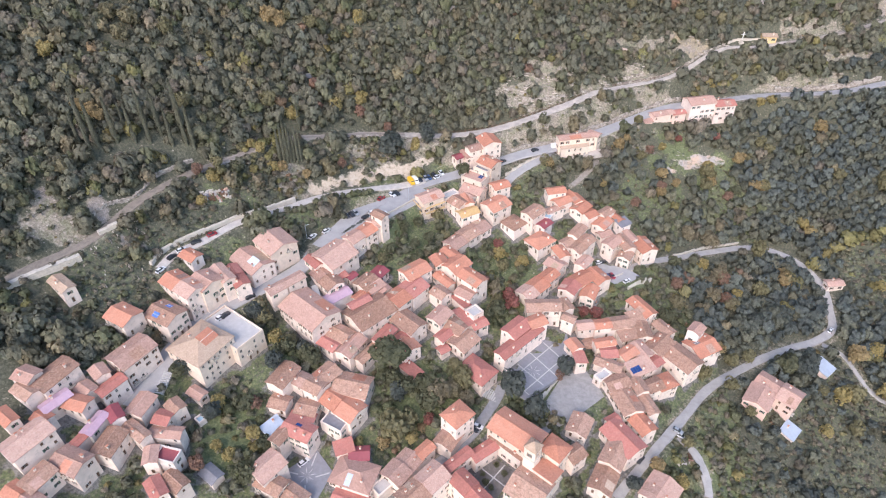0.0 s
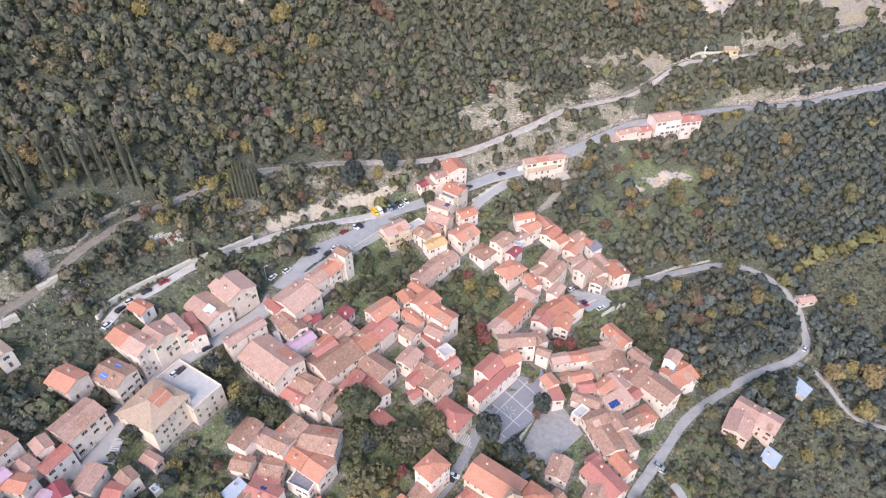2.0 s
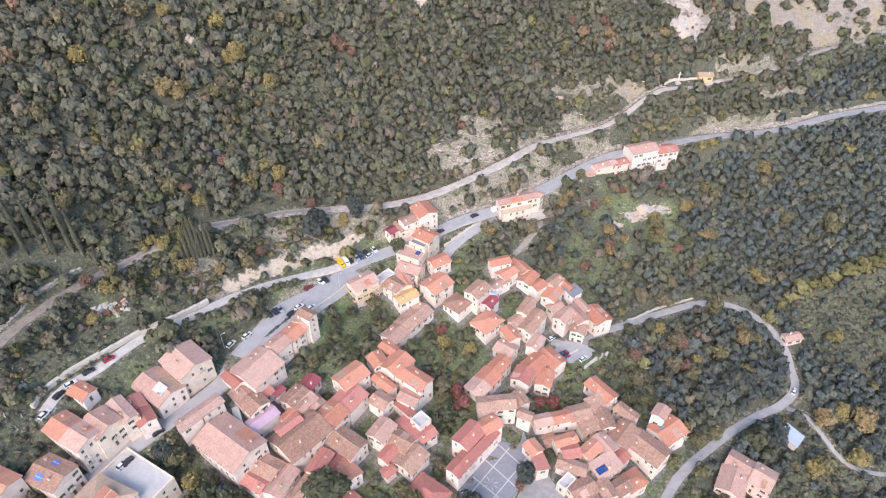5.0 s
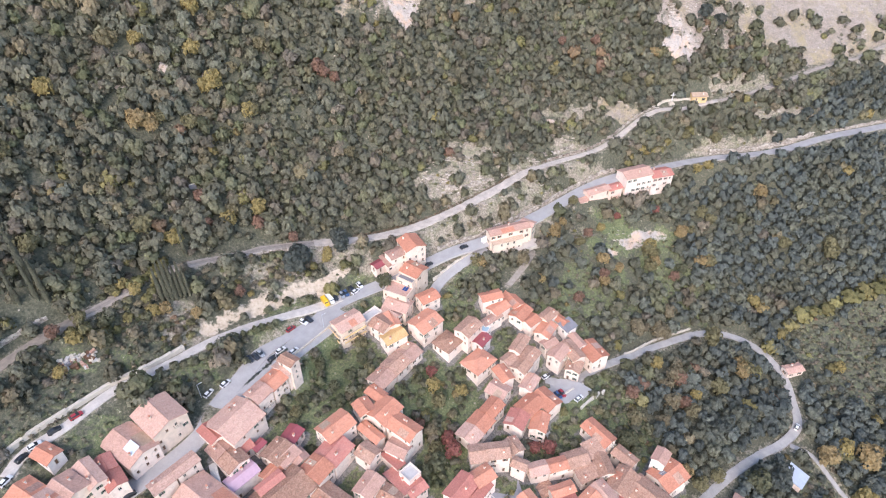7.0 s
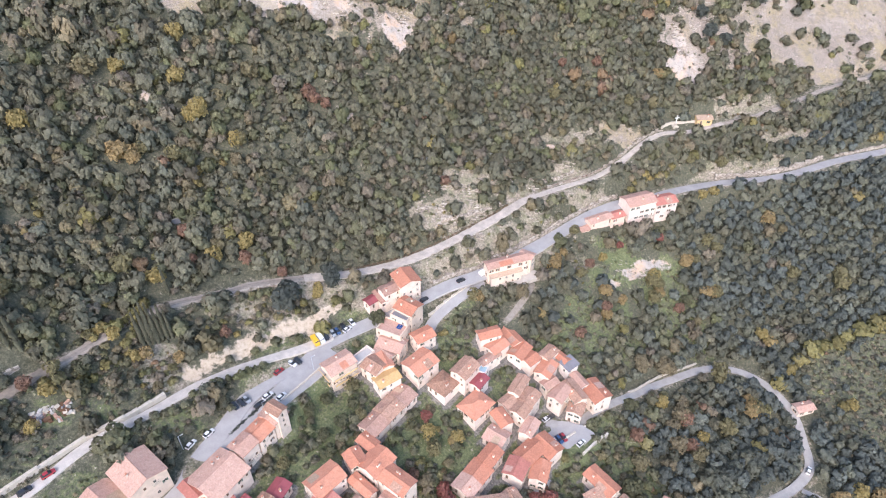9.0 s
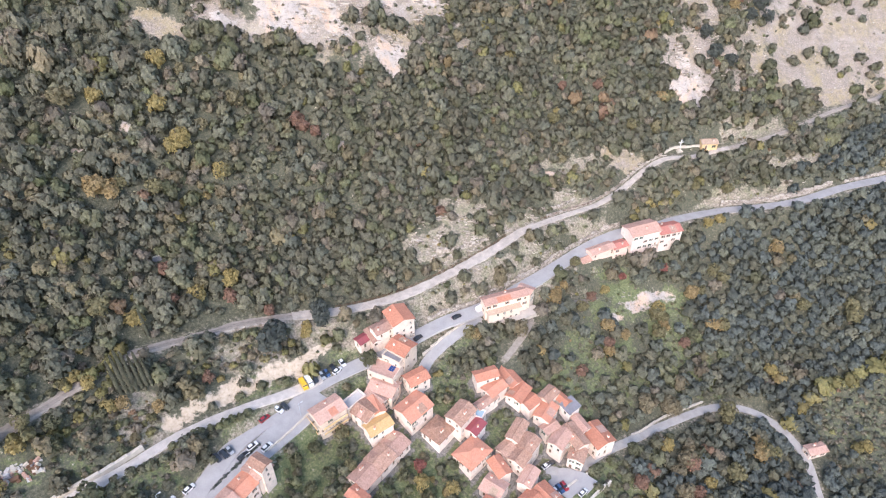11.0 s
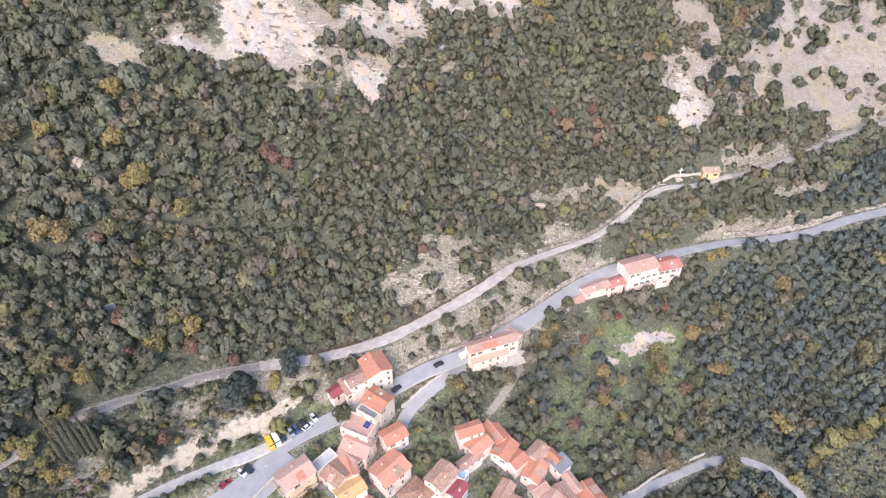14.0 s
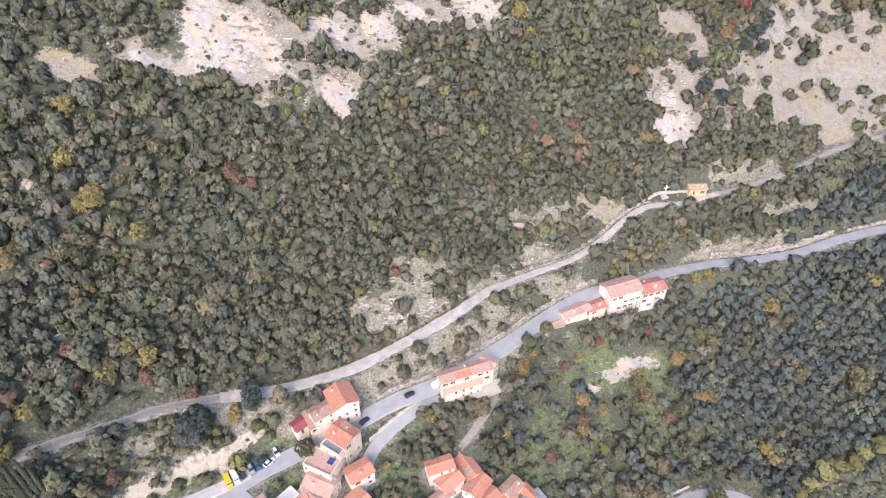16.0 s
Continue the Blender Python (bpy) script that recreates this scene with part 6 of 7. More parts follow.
for lx_, ly_, lr_, lk_ in LANDMARK_TREES:
    tree(lx_, ly_, lr_, lk_)


def cypress_mesh(seed):
    rng = np.random.RandomState(seed)
    verts, faces, soft = [], [], []
    for i in range(520):
        h = rng.rand() ** 0.9
        rad = (0.060 * (1 - h) ** 0.7 * min(1, h * 5 + 0.35) + 0.003) * rng.uniform(0.85, 1.15)
        an = rng.uniform(0, 6.283)
        out = np.array([math.cos(an), math.sin(an), 0.25])
        c = np.array([rad * out[0], rad * out[1], 0.03 + h * 0.95])
        t_ = np.array([-out[1], out[0], 0]) * 0.022 * rng.uniform(0.6, 1.3)
        up = np.array([0.006 * out[0], 0.006 * out[1], 0.042 * rng.uniform(0.6, 1.3)])
        n = len(verts)
        verts += [tuple(c - t_), tuple(c - up * 0.5), tuple(c + t_), tuple(c + up)]
        soft += [out / np.linalg.norm(out)] * 4
        faces.append((n, n + 1, n + 2, n + 3))
    k = len(verts)
    limb(verts, faces, (0, 0, -0.05), (0, 0, 0.9), 0.038, 0.004, 7)
    soft += [np.array([math.cos(i * 0.8976), math.sin(i * 0.8976), 0.1]) for i in range(len(verts) - k)]
    me = bpy.data.meshes.new("crown")
    me.from_pydata(verts, [], faces)
    me.materials.append(LEAVES)
    soft_normals(me, soft)
    add_float(me, "tint", np.full(len(verts), 0.22))
    add_float(me, "tone", np.full(len(verts), 1.2))
    tv, tf = [], []
    limb(tv, tf, (0, 0, -0.05), (0, 0, 0.12), 0.022, 0.018)
    tr = bpy.data.meshes.new("trunk")
    tr.from_pydata(tv, [], tf)
    tr.materials.append(BARK)
    return me, tr


CYPRESS = [cypress_mesh(s) for s in (3, 4)]


def cypress(x, y, h):
    tree_count[0] += 1
    root = new("cypress")
    z = float(ground_height(np.array([x]), np.array([y]))[0])
    root.matrix_world = pose(x, y, z, 0, 0, tree_count[0] * 61) @ Matrix.Scale(h, 4)
    tagged(root, "tall slender green cypress at the forest edge", "cypress", "cypresses")
    crown, trunk = CYPRESS[tree_count[0] % 2]
    share("trunk", trunk, root, Matrix())
    share("crown", crown, root, Matrix())


for cx_, cy_, ch_ in CYPRESS_SPOTS:
    cypress(cx_, cy_, ch_ * 0.95)
# ---- church tower, squares and walls ----
def put(name, boxes, parent, m=Matrix(), label=""):
    return share(name, boxes_mesh(name, boxes), parent, m, label)


def bell_tower(x, y, base, turn):
    root = new("bell_tower")
    root.matrix_world = pose(x, y, base, 0, 0, turn)
    tagged(root, "square cream bell tower with open belfry and tiled pyramid cap", "bell tower")
    w = WALLS["y"]
    put("shaft", [(-2.1, -2.1, 0, 2.1, 2.1, 12.6, w)], root)
    put("cornice", [(-2.3, -2.3, 12.6, 2.3, 2.3, 12.95, STONE), (-2.3, -2.3, 17.6, 2.3, 2.3, 18.0, STONE)], root)
    for sx in (-1, 1):
        for sy in (-1, 1):
            put("pier", [(sx * 1.55 - 0.55, sy * 1.55 - 0.55, 12.95, sx * 1.55 + 0.55, sy * 1.55 + 0.55, 17.6, w)], root)
    for k in range(4):
        put("arch", [(-1.0, -2.1, 15.9, 1.0, -1.6, 17.6, w), (-1.0, -2.1, 12.95, 1.0, -1.7, 13.7, w)], root, pose(0, 0, 0, 0, 0, 90 * k))
    put("bell", [(-0.5, -0.5, 14.6, 0.5, 0.5, 15.6, WOOD), (-0.3, -0.3, 15.6, 0.3, 0.3, 15.9, WOOD)], root)
    c = 2.45
    cap = mesh_object("cap", [(-c, -c, 18), (c, -c, 18), (c, c, 18), (-c, c, 18), (0, 0, 20.6)],
                      [(0, 1, 4), (1, 2, 4), (2, 3, 4), (3, 0, 4), (3, 2, 1, 0)], TILES["t"], parent=root)
    put("cross", [(-0.05, -0.05, 20.5, 0.05, 0.05, 21.8, WOOD), (-0.35, -0.05, 21.2, 0.35, 0.05, 21.3, WOOD)], root)
    return cap


bell_tower(29.5, 113.6, -14.5, 50)

PAVING = plain("square_paving", (0.27, 0.26, 0.28), 0.85, 0.15, 0.8, 0, 0.2)
PALE_PAVING = plain("pale_paving", (0.52, 0.50, 0.49), 0.85, 0.1, 0.8, 0, 0.2)


def slab_strip(x0, y0, x1, y1, width, z, h=0.03):
    d = Vector((x1 - x0, y1 - y0, 0))
    n = Vector((-d.y, d.x, 0)).normalized() * width / 2
    a, b = Vector((x0, y0, z)), Vector((x1, y1, z))
    up = Vector((0, 0, h))
    v = [a - n, b - n, b + n, a + n, a - n + up, b - n + up, b + n + up, a + n + up]
    return [tuple(p) for p in v], [(4, 5, 6, 7), (0, 1, 5, 4), (1, 2, 6, 5), (2, 3, 7, 6), (3, 0, 4, 7)]


def square(name, outline, z, star, radius, lines, label, floor_mat=PAVING):
    """A paved square with pale bands and a star of pale stone."""
    root = new(name)
    tagged(root, label, "square", kind="structure")
    n = len(outline)
    mesh_object("paving", [(x, y, z) for x, y in outline] + [(x, y, z - 1.8) for x, y in outline],
                [tuple(range(n))] + [(i, i + n, (i + 1) % n + n, (i + 1) % n) for i in range(n)], floor_mat, parent=root)
    sx, sy = star
    for i in range(8):
        a = i * math.pi / 4 + 0.2
        w = 0.5 if i % 2 else 0.7
        p = [(sx + 0.5 * math.cos(a), sy + 0.5 * math.sin(a)), (sx + radius * 0.6 * math.cos(a + 0.12 * w), sy + radius * 0.6 * math.sin(a + 0.12 * w)),
             (sx + radius * math.cos(a), sy + radius * math.sin(a)), (sx + radius * 0.6 * math.cos(a - 0.12 * w), sy + radius * 0.6 * math.sin(a - 0.12 * w))]
        mesh_object("star_ray", [(x, y, z + 0.03) for x, y in reversed(p)] + [(x, y, z) for x, y in reversed(p)],
                    [(0, 1, 2, 3), (0, 4, 5, 1), (1, 5, 6, 2), (2, 6, 7, 3), (3, 7, 4, 0)], PALE_PAVING, parent=root)
    for x0, y0, x1, y1 in lines:
        v, f = slab_strip(x0, y0, x1, y1, 0.4, z)
        mesh_object("band", v, f, PALE_PAVING, parent=root)


square("piazza", [(22, 147), (30.8, 140.5), (43, 150), (52, 161), (51, 174), (39, 171.5), (24.5, 155.5)], -8.5, (34.9, 154), 3.4,
       [(25, 149, 47, 170), (30, 144, 50.5, 163.5), (23.5, 154, 32, 143), (28.5, 158.5, 38, 147.5), (34, 164.5, 43.5, 152), (40, 170, 48.5, 158)],
       "grey paved village square with a pale stone star")
square("terrace_square", [(48, 156.5), (56, 158.5), (61.5, 145), (49, 135.5), (37, 128.5), (32.5, 133)], -12.0, (52, 147), 0.7, [],
       "pale paved terrace below the village square", plain("terrace_stone", (0.33, 0.31, 0.30), 0.9, 0.28, 0.5, 0, 0.3))
square("house_terrace", [(55, 269.2), (55, 273.6), (66, 277), (81, 277.2), (84, 273), (73, 269.5)], 18.2, (62, 272), 0.6, [], "pale stone terrace before the roadside house",
       plain("terrace_gravel", (0.50, 0.44, 0.39), 0.9, 0.2, 0.5, 0, 0.3))
square("car_park", [(70, 215.5), (79, 216), (86, 213), (90, 208.5), (84, 204), (77, 203.5), (73, 208)], -8.0, (80, 209), 0.5, [], "pale asphalt car park among the houses", ASPHALT)
square("cloister_court", [(25.5, 114.1), (17.7, 120.9), (9.1, 111.1), (16.9, 104.3)], -14.2, (17.3, 112.6), 0.8, [(13.5, 116, 21.2, 109.2), (13, 107.7, 21.6, 117.5)],
       "dark paved cloister court of the church", plain("court_stone", (0.17, 0.155, 0.145), 0.9, 0.4, 0.7, 0, 0.3))
for px_, py_, pr_ in ((14.5, 110.5, 1.5), (16.2, 108.5, 1.2), (21, 113.8, 1.3), (18.5, 117, 1.4), (13.6, 113.6, 1.1)):
    tree(px_, py_, pr_, "green")
square("small_square", [(-53.5, 112), (-43.5, 120), (-37, 112), (-41, 101.5), (-50, 104)], -9.2, (-45.5, 110.5), 3.2,
       [(-52.5, 112, -48.5, 111), (-43.5, 119, -44.5, 114), (-42.5, 110, -38, 111.5), (-45.5, 107, -44.5, 103)],
       "small dark paved square with a pale radiating star")


def run_wall(name, points, height, thick, mat, label, foot=0.8, step=4.0, cap=STONE):
    """A wall that follows the ground in short lengths, each with its own coping stone."""
    root = new(name)
    tagged(root, label, "wall", kind="structure")
    line = smooth_line(points, step)
    z = ground_height(line[:, 0], line[:, 1])
    for i in range(len(line) - 1):
        a, b = line[i], line[i + 1]
        d = b - a
        L = float(np.hypot(*d))
        m = pose((a[0] + b[0]) / 2, (a[1] + b[1]) / 2, 0, 0, 0, math.degrees(math.atan2(d[1], d[0])))
        top = max(z[i], z[i + 1]) + height
        low = min(z[i], z[i + 1]) - foot
        put("panel", [(-L / 2 - 0.02, -thick / 2, low, L / 2, thick / 2, top, mat)], root, m)
        put("coping", [(-L / 2, -thick / 2 - 0.08, top, L / 2 - 0.04, thick / 2 + 0.08, top + 0.14, cap)], root, m)


run_wall("garden_wall_1", [(-110.8, 176.5), (-109.6, 182), (-106, 187.5), (-96, 196.5), (-85.5, 206.5), (-75.5, 213.5), (-65, 222.5)], 1.5, 1.1, CONCRETE, "long cream retaining wall beside the lane")
run_wall("garden_wall_2", [(-26.2, 221.6), (-19.2, 228.5), (-13.2, 235.2)], 0.9, 0.4, CONCRETE, "low pale parapet at the edge of the parking")
run_wall("garden_wall_3", [(-148, 149.5), (-139.6, 159), (-130.2, 168.8)], 1.5, 1.8, STONE, "broken pale stone retaining wall on the hillside")
run_wall("garden_wall_4", [(-128.3, 180.4), (-116.7, 191.6)], 1.4, 1.6, STONE, "broken pale stone retaining wall on the hillside")
run_wall("garden_wall_5", [(82.3, 200.3), (95.7, 209.5)], 1.2, 0.6, CONCRETE, "pale concrete wall below the small car park")
run_wall("garden_wall_6", [(77.4, 207.7), (87.4, 212.7)], 0.9, 0.5, CONCRETE, "pale parapet of the small car park")
run_wall("garden_wall_7", [(49.2, 158.0), (41.7, 149.0), (32.5, 136)], 1.2, 0.6, STONE, "stone parapet between the two squares")
run_wall("garden_wall_19", [(-75, 280), (-70, 281.5), (-64, 284.5)], 1.8, 0.5, TILES["g"], "dark retaining wall hidden in the wood")
run_wall("garden_wall_9", [(112, 229.5), (116.1, 230.5), (130, 237.3), (150, 243.2)], 0.8, 0.5, STONE, "low stone wall beside the winding lane")
run_wall("garden_wall_10", [(162.5, 345.5), (168, 347.5), (176, 347), (181, 346.5)], 1.0, 0.5, CONCRETE, "curved pale wall round the wayside cross")
run_wall("garden_wall_11", [(31, 259.6), (38, 264.4), (45, 268.6), (51, 271.6)], 0.9, 0.5, CONCRETE, "pale parapet wall above the side street")


def rubble_material():
    """Weathered limestone blocks, each of its own tone."""
    m, n, l, p = material("rubble")
    geo = n.new("ShaderNodeNewGeometry")
    tone = ramp(n, l, geo.outputs["Random Per Island"], [(0.0, (0.26, 0.22, 0.19)), (0.3, (0.40, 0.35, 0.31)), (0.65, (0.50, 0.44, 0.395)), (1.0, (0.60, 0.54, 0.49))])
    f = noise_node(n, l, geo.outputs["Position"], 2.2, 5, 0.75)
    l.new(mix(n, l, 1.0, tone, ramp(n, l, f, [(0.35, (0.62, 0.60, 0.57)), (0.6, (1.05, 1.04, 1.02))]), "MULTIPLY"), p.inputs["Base Color"])
    p.inputs["Roughness"].default_value = 0.95
    bump(n, l, p, f, 0.5, 0.15)
    return m


RUBBLE = rubble_material()
BOX_FACES = np.array([(0, 3, 2, 1), (4, 5, 6, 7), (0, 1, 5, 4), (1, 2, 6, 5), (2, 3, 7, 6), (3, 0, 4, 7)])
BOX_CORNERS = np.array([(-1, -1, -1), (1, -1, -1), (1, 1, -1), (-1, 1, -1), (-1, -1, 1), (1, -1, 1), (1, 1, 1), (-1, 1, 1)]) / 2.0


def blocks(name, rows, seed, mat=RUBBLE):
    """Many rough blocks in one mesh: rows of x, y, z, length, depth, height, turn in radians."""
    rng = np.random.RandomState(seed)
    rows = np.asarray(rows, float)
    n = len(rows)
    v = BOX_CORNERS[None] * rows[:, None, 3:6] * rng.uniform(0.72, 1.15, (n, 8, 3))
    c, s_ = np.cos(rows[:, 6])[:, None], np.sin(rows[:, 6])[:, None]
    out = np.stack([rows[:, None, 0] + v[..., 0] * c - v[..., 1] * s_, rows[:, None, 1] + v[..., 0] * s_ + v[..., 1] * c, rows[:, None, 2] + v[..., 2]], 2)
    faces = (BOX_FACES[None] + 8 * np.arange(n)[:, None, None]).reshape(-1, 4)
    return mesh_object(name, out.reshape(-1, 3).tolist(), faces.tolist(), mat)


def beside(road, x0, x1, off, step=0.8):
    """Places along one side of a road, off metres from its middle line."""
    _, line, _ = ROADS[road]
    t_ = np.gradient(line, axis=0)
    t_ /= np.hypot(t_[:, 0], t_[:, 1])[:, None]
    q = line + np.stack([-t_[:, 1], t_[:, 0]], 1) * off
    q = q[(line[:, 0] > x0) & (line[:, 0] < x1)]
    return smooth_line(q, step)


def rubble_wall(name, line, height, seed, label):
    """A dry-stone wall that follows the ground: rough courses of blocks, with an uneven top."""
    rng = np.random.RandomState(seed)
    line = np.asarray(line)
    z = ground_height(line[:, 0], line[:, 1])
    t_ = np.gradient(line, axis=0)
    turn = np.arctan2(t_[:, 1], t_[:, 0])
    rows = []
    for i in range(len(line)):
        top = height * (0.75 + 0.45 * noise.noise(Vector((line[i][0] / 5, line[i][1] / 5, 2.0))) + rng.uniform(-0.12, 0.12))
        h = -0.5
        while h < top:
            k = rng.uniform(0.35, 0.7)
            lean = -0.12 * h
            rows.append((line[i][0] + math.sin(turn[i]) * lean + rng.normal(0, 0.1), line[i][1] - math.cos(turn[i]) * lean + rng.normal(0, 0.1), z[i] + h + k / 2,
                         rng.uniform(0.8, 1.4), rng.uniform(0.6, 1.0), k * 1.12, turn[i] + rng.normal(0, 0.12)))
            h += k
    return tagged(blocks(name, rows, seed), label, "wall", kind="structure")


rubble_wall("garden_wall_8", beside("main", 36, 134, 4.6), 2.3, 1, "rough dry-stone wall along the uphill side of the road")
rubble_wall("garden_wall_12", smooth_line([(-136.9, 181.5), (-133.2, 187), (-128.7, 195), (-121.9, 202), (-118.3, 210.5), (-112.4, 217.9), (-106.1, 224.5)], 0.8), 1.1, 8, "low grey-brown dry-stone bank along the old path")
rubble_wall("garden_wall_13", beside("main", 186, 244, 4.0), 2.8, 2, "pale cut rock face beside the narrow road")
rubble_wall("garden_wall_14", beside("main", 252, 318, 3.9), 1.4, 3, "low rough stone wall beside the narrow road")
rubble_wall("garden_wall_15", smooth_line([(42, 297.2), (49, 298.6), (56, 300.9), (66, 304.5), (76.5, 309)], 0.8), 1.3, 4, "pale dry-stone ledge above the dirt road")
rubble_wall("garden_wall_16", smooth_line([(92.5, 318), (100, 320.3), (110, 324)], 0.8), 1.2, 5, "short pale stone terrace wall on the slope")
rubble_wall("garden_wall_17", beside("upper", 96, 160, 2.9), 1.0, 6, "low broken stone edge along the dirt road")
rubble_wall("garden_wall_18", beside("upper", -52, -20, -2.7), 0.8, 7, "low pale stone edge below the hillside track")


def rock_ledges(name, patches, count, seed, size, label):
    """Weathered strata that crop out along the contours of the bare slopes, in one mesh."""
    rng = np.random.RandomState(seed)
    area = np.array([q[2] * q[3] for q in patches])
    pick = rng.choice(len(patches), count, p=area / area.sum())
    q = np.array(patches)[pick]
    r, a = np.sqrt(rng.rand(count)), rng.uniform(0, 6.283, count)
    x, y = q[:, 0] + q[:, 2] * r * np.cos(a), q[:, 1] + q[:, 3] * r * np.sin(a)
    drift = np.array([noise.fractal(Vector((a_ / 6, b_ / 3.5, seed)), 1.0, 2.0, 3) for a_, b_ in zip(x, y)])
    ok = (road_clear(x, y) > 1.0) & house_free(x, y) & (drift > rng.uniform(-0.15, 0.35, count))
    x, y = x[ok], y[ok]
    z = ground_height(x, y)
    gx, gy = (hillside(x + 2, y) - hillside(x - 2, y)) / 4, (hillside(x, y + 2) - hillside(x, y - 2)) / 4
    turn = np.arctan2(-gx, gy) * -1 + rng.normal(0, 0.22, len(x))
    long_ = size * (0.5 + 3.6 * rng.rand(len(x)) ** 3)
    rows = np.stack([x, y, z + 0.12 * size, long_, rng.uniform(0.3, 0.65, len(x)) * size, rng.uniform(0.35, 0.8, len(x)) * size * 0.7, turn], 1)
    return tagged(blocks(name, rows, seed), label, "rocks", kind="stuff")


def house_free(x, y):
    return ~near_house(x, y, 1.0)


rock_ledges("rock_ledges", [(48, 305, 15, 9), (40, 298, 11, 6), (62, 300, 11, 4), (56, 312, 16, 6), (100, 327, 15, 5), (82, 318, 12, 5)], 1100, 11, 1.05, "pale limestone strata cropping out above the dirt road")
rock_ledges("rock_ledges", [(78, 290, 26, 4), (100, 302, 24, 4), (60, 286, 18, 4), (205, 327, 26, 3.5), (128, 284, 15, 4)], 620, 12, 0.75, "small weathered stones along the grassy banks")
rock_ledges("crag_ledges", [(5, 372, 30, 13), (38, 382, 22, 15), (62, 396, 22, 8), (186, 385, 20, 18), (94, 408, 18, 6), (150, 345, 12, 5)], 2600, 13, 1.15, "broken grey limestone ledges on the cliff")
rock_ledges("slope_stones", [(-146, 182, 8, 14), (-132, 192, 8, 8), (-118, 184, 12, 8), (-126, 172, 14, 10)], 420, 14, 0.7, "pale stones strewn over the open hillside")


def fence(road, x0, x1, side, label):
    """Timber posts and rails along one side of a road."""
    width, line, rz = ROADS[road]
    t_ = np.gradient(line, axis=0)
    t_ /= np.hypot(t_[:, 0], t_[:, 1])[:, None]
    p = line + np.stack([-t_[:, 1], t_[:, 0]], 1) * side * (width / 2 + 0.5)
    p = p[(line[:, 0] > x0) & (line[:, 0] < x1)]
    fence_along(p, label, WOOD, (0.5, 1.05))


def fence_along(p, label, mat, rails):
    z = ground_height(p[:, 0], p[:, 1])
    root = new("fence")
    tagged(root, label, "fence")
    for i in range(len(p)):
        put("post", [(-0.09, -0.09, -0.4, 0.09, 0.09, 1.25 * max(rails) / 1.05, mat)], root, pose(p[i, 0], p[i, 1], z[i], 0, 0, i * 17))
        if i:
            d = Vector((*(p[i] - p[i - 1]), z[i] - z[i - 1]))
            m = Matrix.Translation((*p[i - 1], z[i - 1])) @ d.to_track_quat("X", "Z").to_matrix().to_4x4()
            for h in rails:
                put("rail", [(0, -0.05, h, d.length, 0.05, h + 0.1, mat)], root, m)


fence("upper", -4, 76, 1, "brown timber post-and-rail fence along the dirt road")
fence("upper", 92, 128, 1, "brown timber post-and-rail fence beside the uphill verge")


fence_along(smooth_line([(33.6, 319.4), (40.4, 320), (51.6, 319.2), (63.5, 321.7), (72.5, 326.3)], 2.2), "pale grey wire fence crossing the wooded slope", TILES["z"], (0.5, 1.0, 1.5))


def lamp_post(x, y, h):
    root = new("street_lamp")
    root.matrix_world = pose(x, y, float(ground_height(np.array([x]), np.array([y]))[0]) - 0.2, 0, 0, 40)
    tagged(root, "tall grey street lamp beside the road", "street lamp", "street lamps")
    v, f = [], []
    limb(v, f, (0, 0, 0), (0, 0, h), 0.11, 0.07, 8)
    mesh_object("pole", v, f, TILES["z"], parent=root)
    put("arm", [(0.07, -0.05, h - 0.25, 1.5, 0.05, h - 0.13, TILES["z"])], root)
    put("lamp_head", [(1.1, -0.16, h - 0.34, 1.8, 0.16, h - 0.25, WHITE_FRAME)], root)


for lx_, ly_ in ((-58.0, 205.6), (-15.8, 234.8), (-32.0, 216.0)):
    lamp_post(lx_, ly_, 7.5)


def stair(name, x, y, turn, width, run, rise, count, label):
    root = new(name)
    root.matrix_world = pose(x, y, float(ground_height(np.array([x]), np.array([y]))[0]) - 0.2, 0, 0, turn)
    tagged(root, label, "steps", kind="structure")
    for i in range(count):
        put("step", [(-width / 2, i * run, -1.2, width / 2, i * run + run * 0.62, i * rise + 0.35, PALE_PAVING)], root)


stair("steps_1", -95.5, 128.5, -8, 3.2, 0.75, 0.14, 11, "pale striped stone steps between the houses")
stair("steps_2", -52.0, 182.0, -160, 2.4, 0.7, 0.16, 14, "narrow stone stair lane between houses")
stair("steps_3", 20.5, 142.0, 60, 4.2, 0.8, 0.12, 8, "broad stone steps up to the square")
stair("steps_4", 47.5, 163.5, 120, 3.4, 0.8, 0.02, 6, "pale striped steps at the edge of the square")

# ---- wayside cross ----
cross_root = new("wayside_cross")
cross_root.matrix_world = pose(170.2, 346.0, float(ground_height(np.array([170.2]), np.array([346.0]))[0]) - 0.1, 0, 0, 8)
tagged(cross_root, "tall pale stone wayside cross on a stepped base", "cross")
put("base", [(-1.4, -1.4, -0.6, 1.4, 1.4, 0.3, STONE), (-0.9, -0.9, 0.3, 0.9, 0.9, 0.8, STONE), (-0.5, -0.5, 0.8, 0.5, 0.5, 1.6, STONE)], cross_root)
put("shaft", [(-0.22, -0.22, 1.6, 0.22, 0.22, 6.2, WHITE_FRAME)], cross_root)
put("arm", [(-1.3, -0.2, 4.6, 1.3, 0.2, 5.0, WHITE_FRAME)], cross_root)

# ---- vehicles ----
def car_paint(name, colour):
    m, n, l, p = material(name)
    p.inputs["Base Color"].default_value = (*colour, 1)
    p.inputs["Roughness"].default_value, p.inputs["Coat Weight"].default_value = 0.3, 0.6
    return m


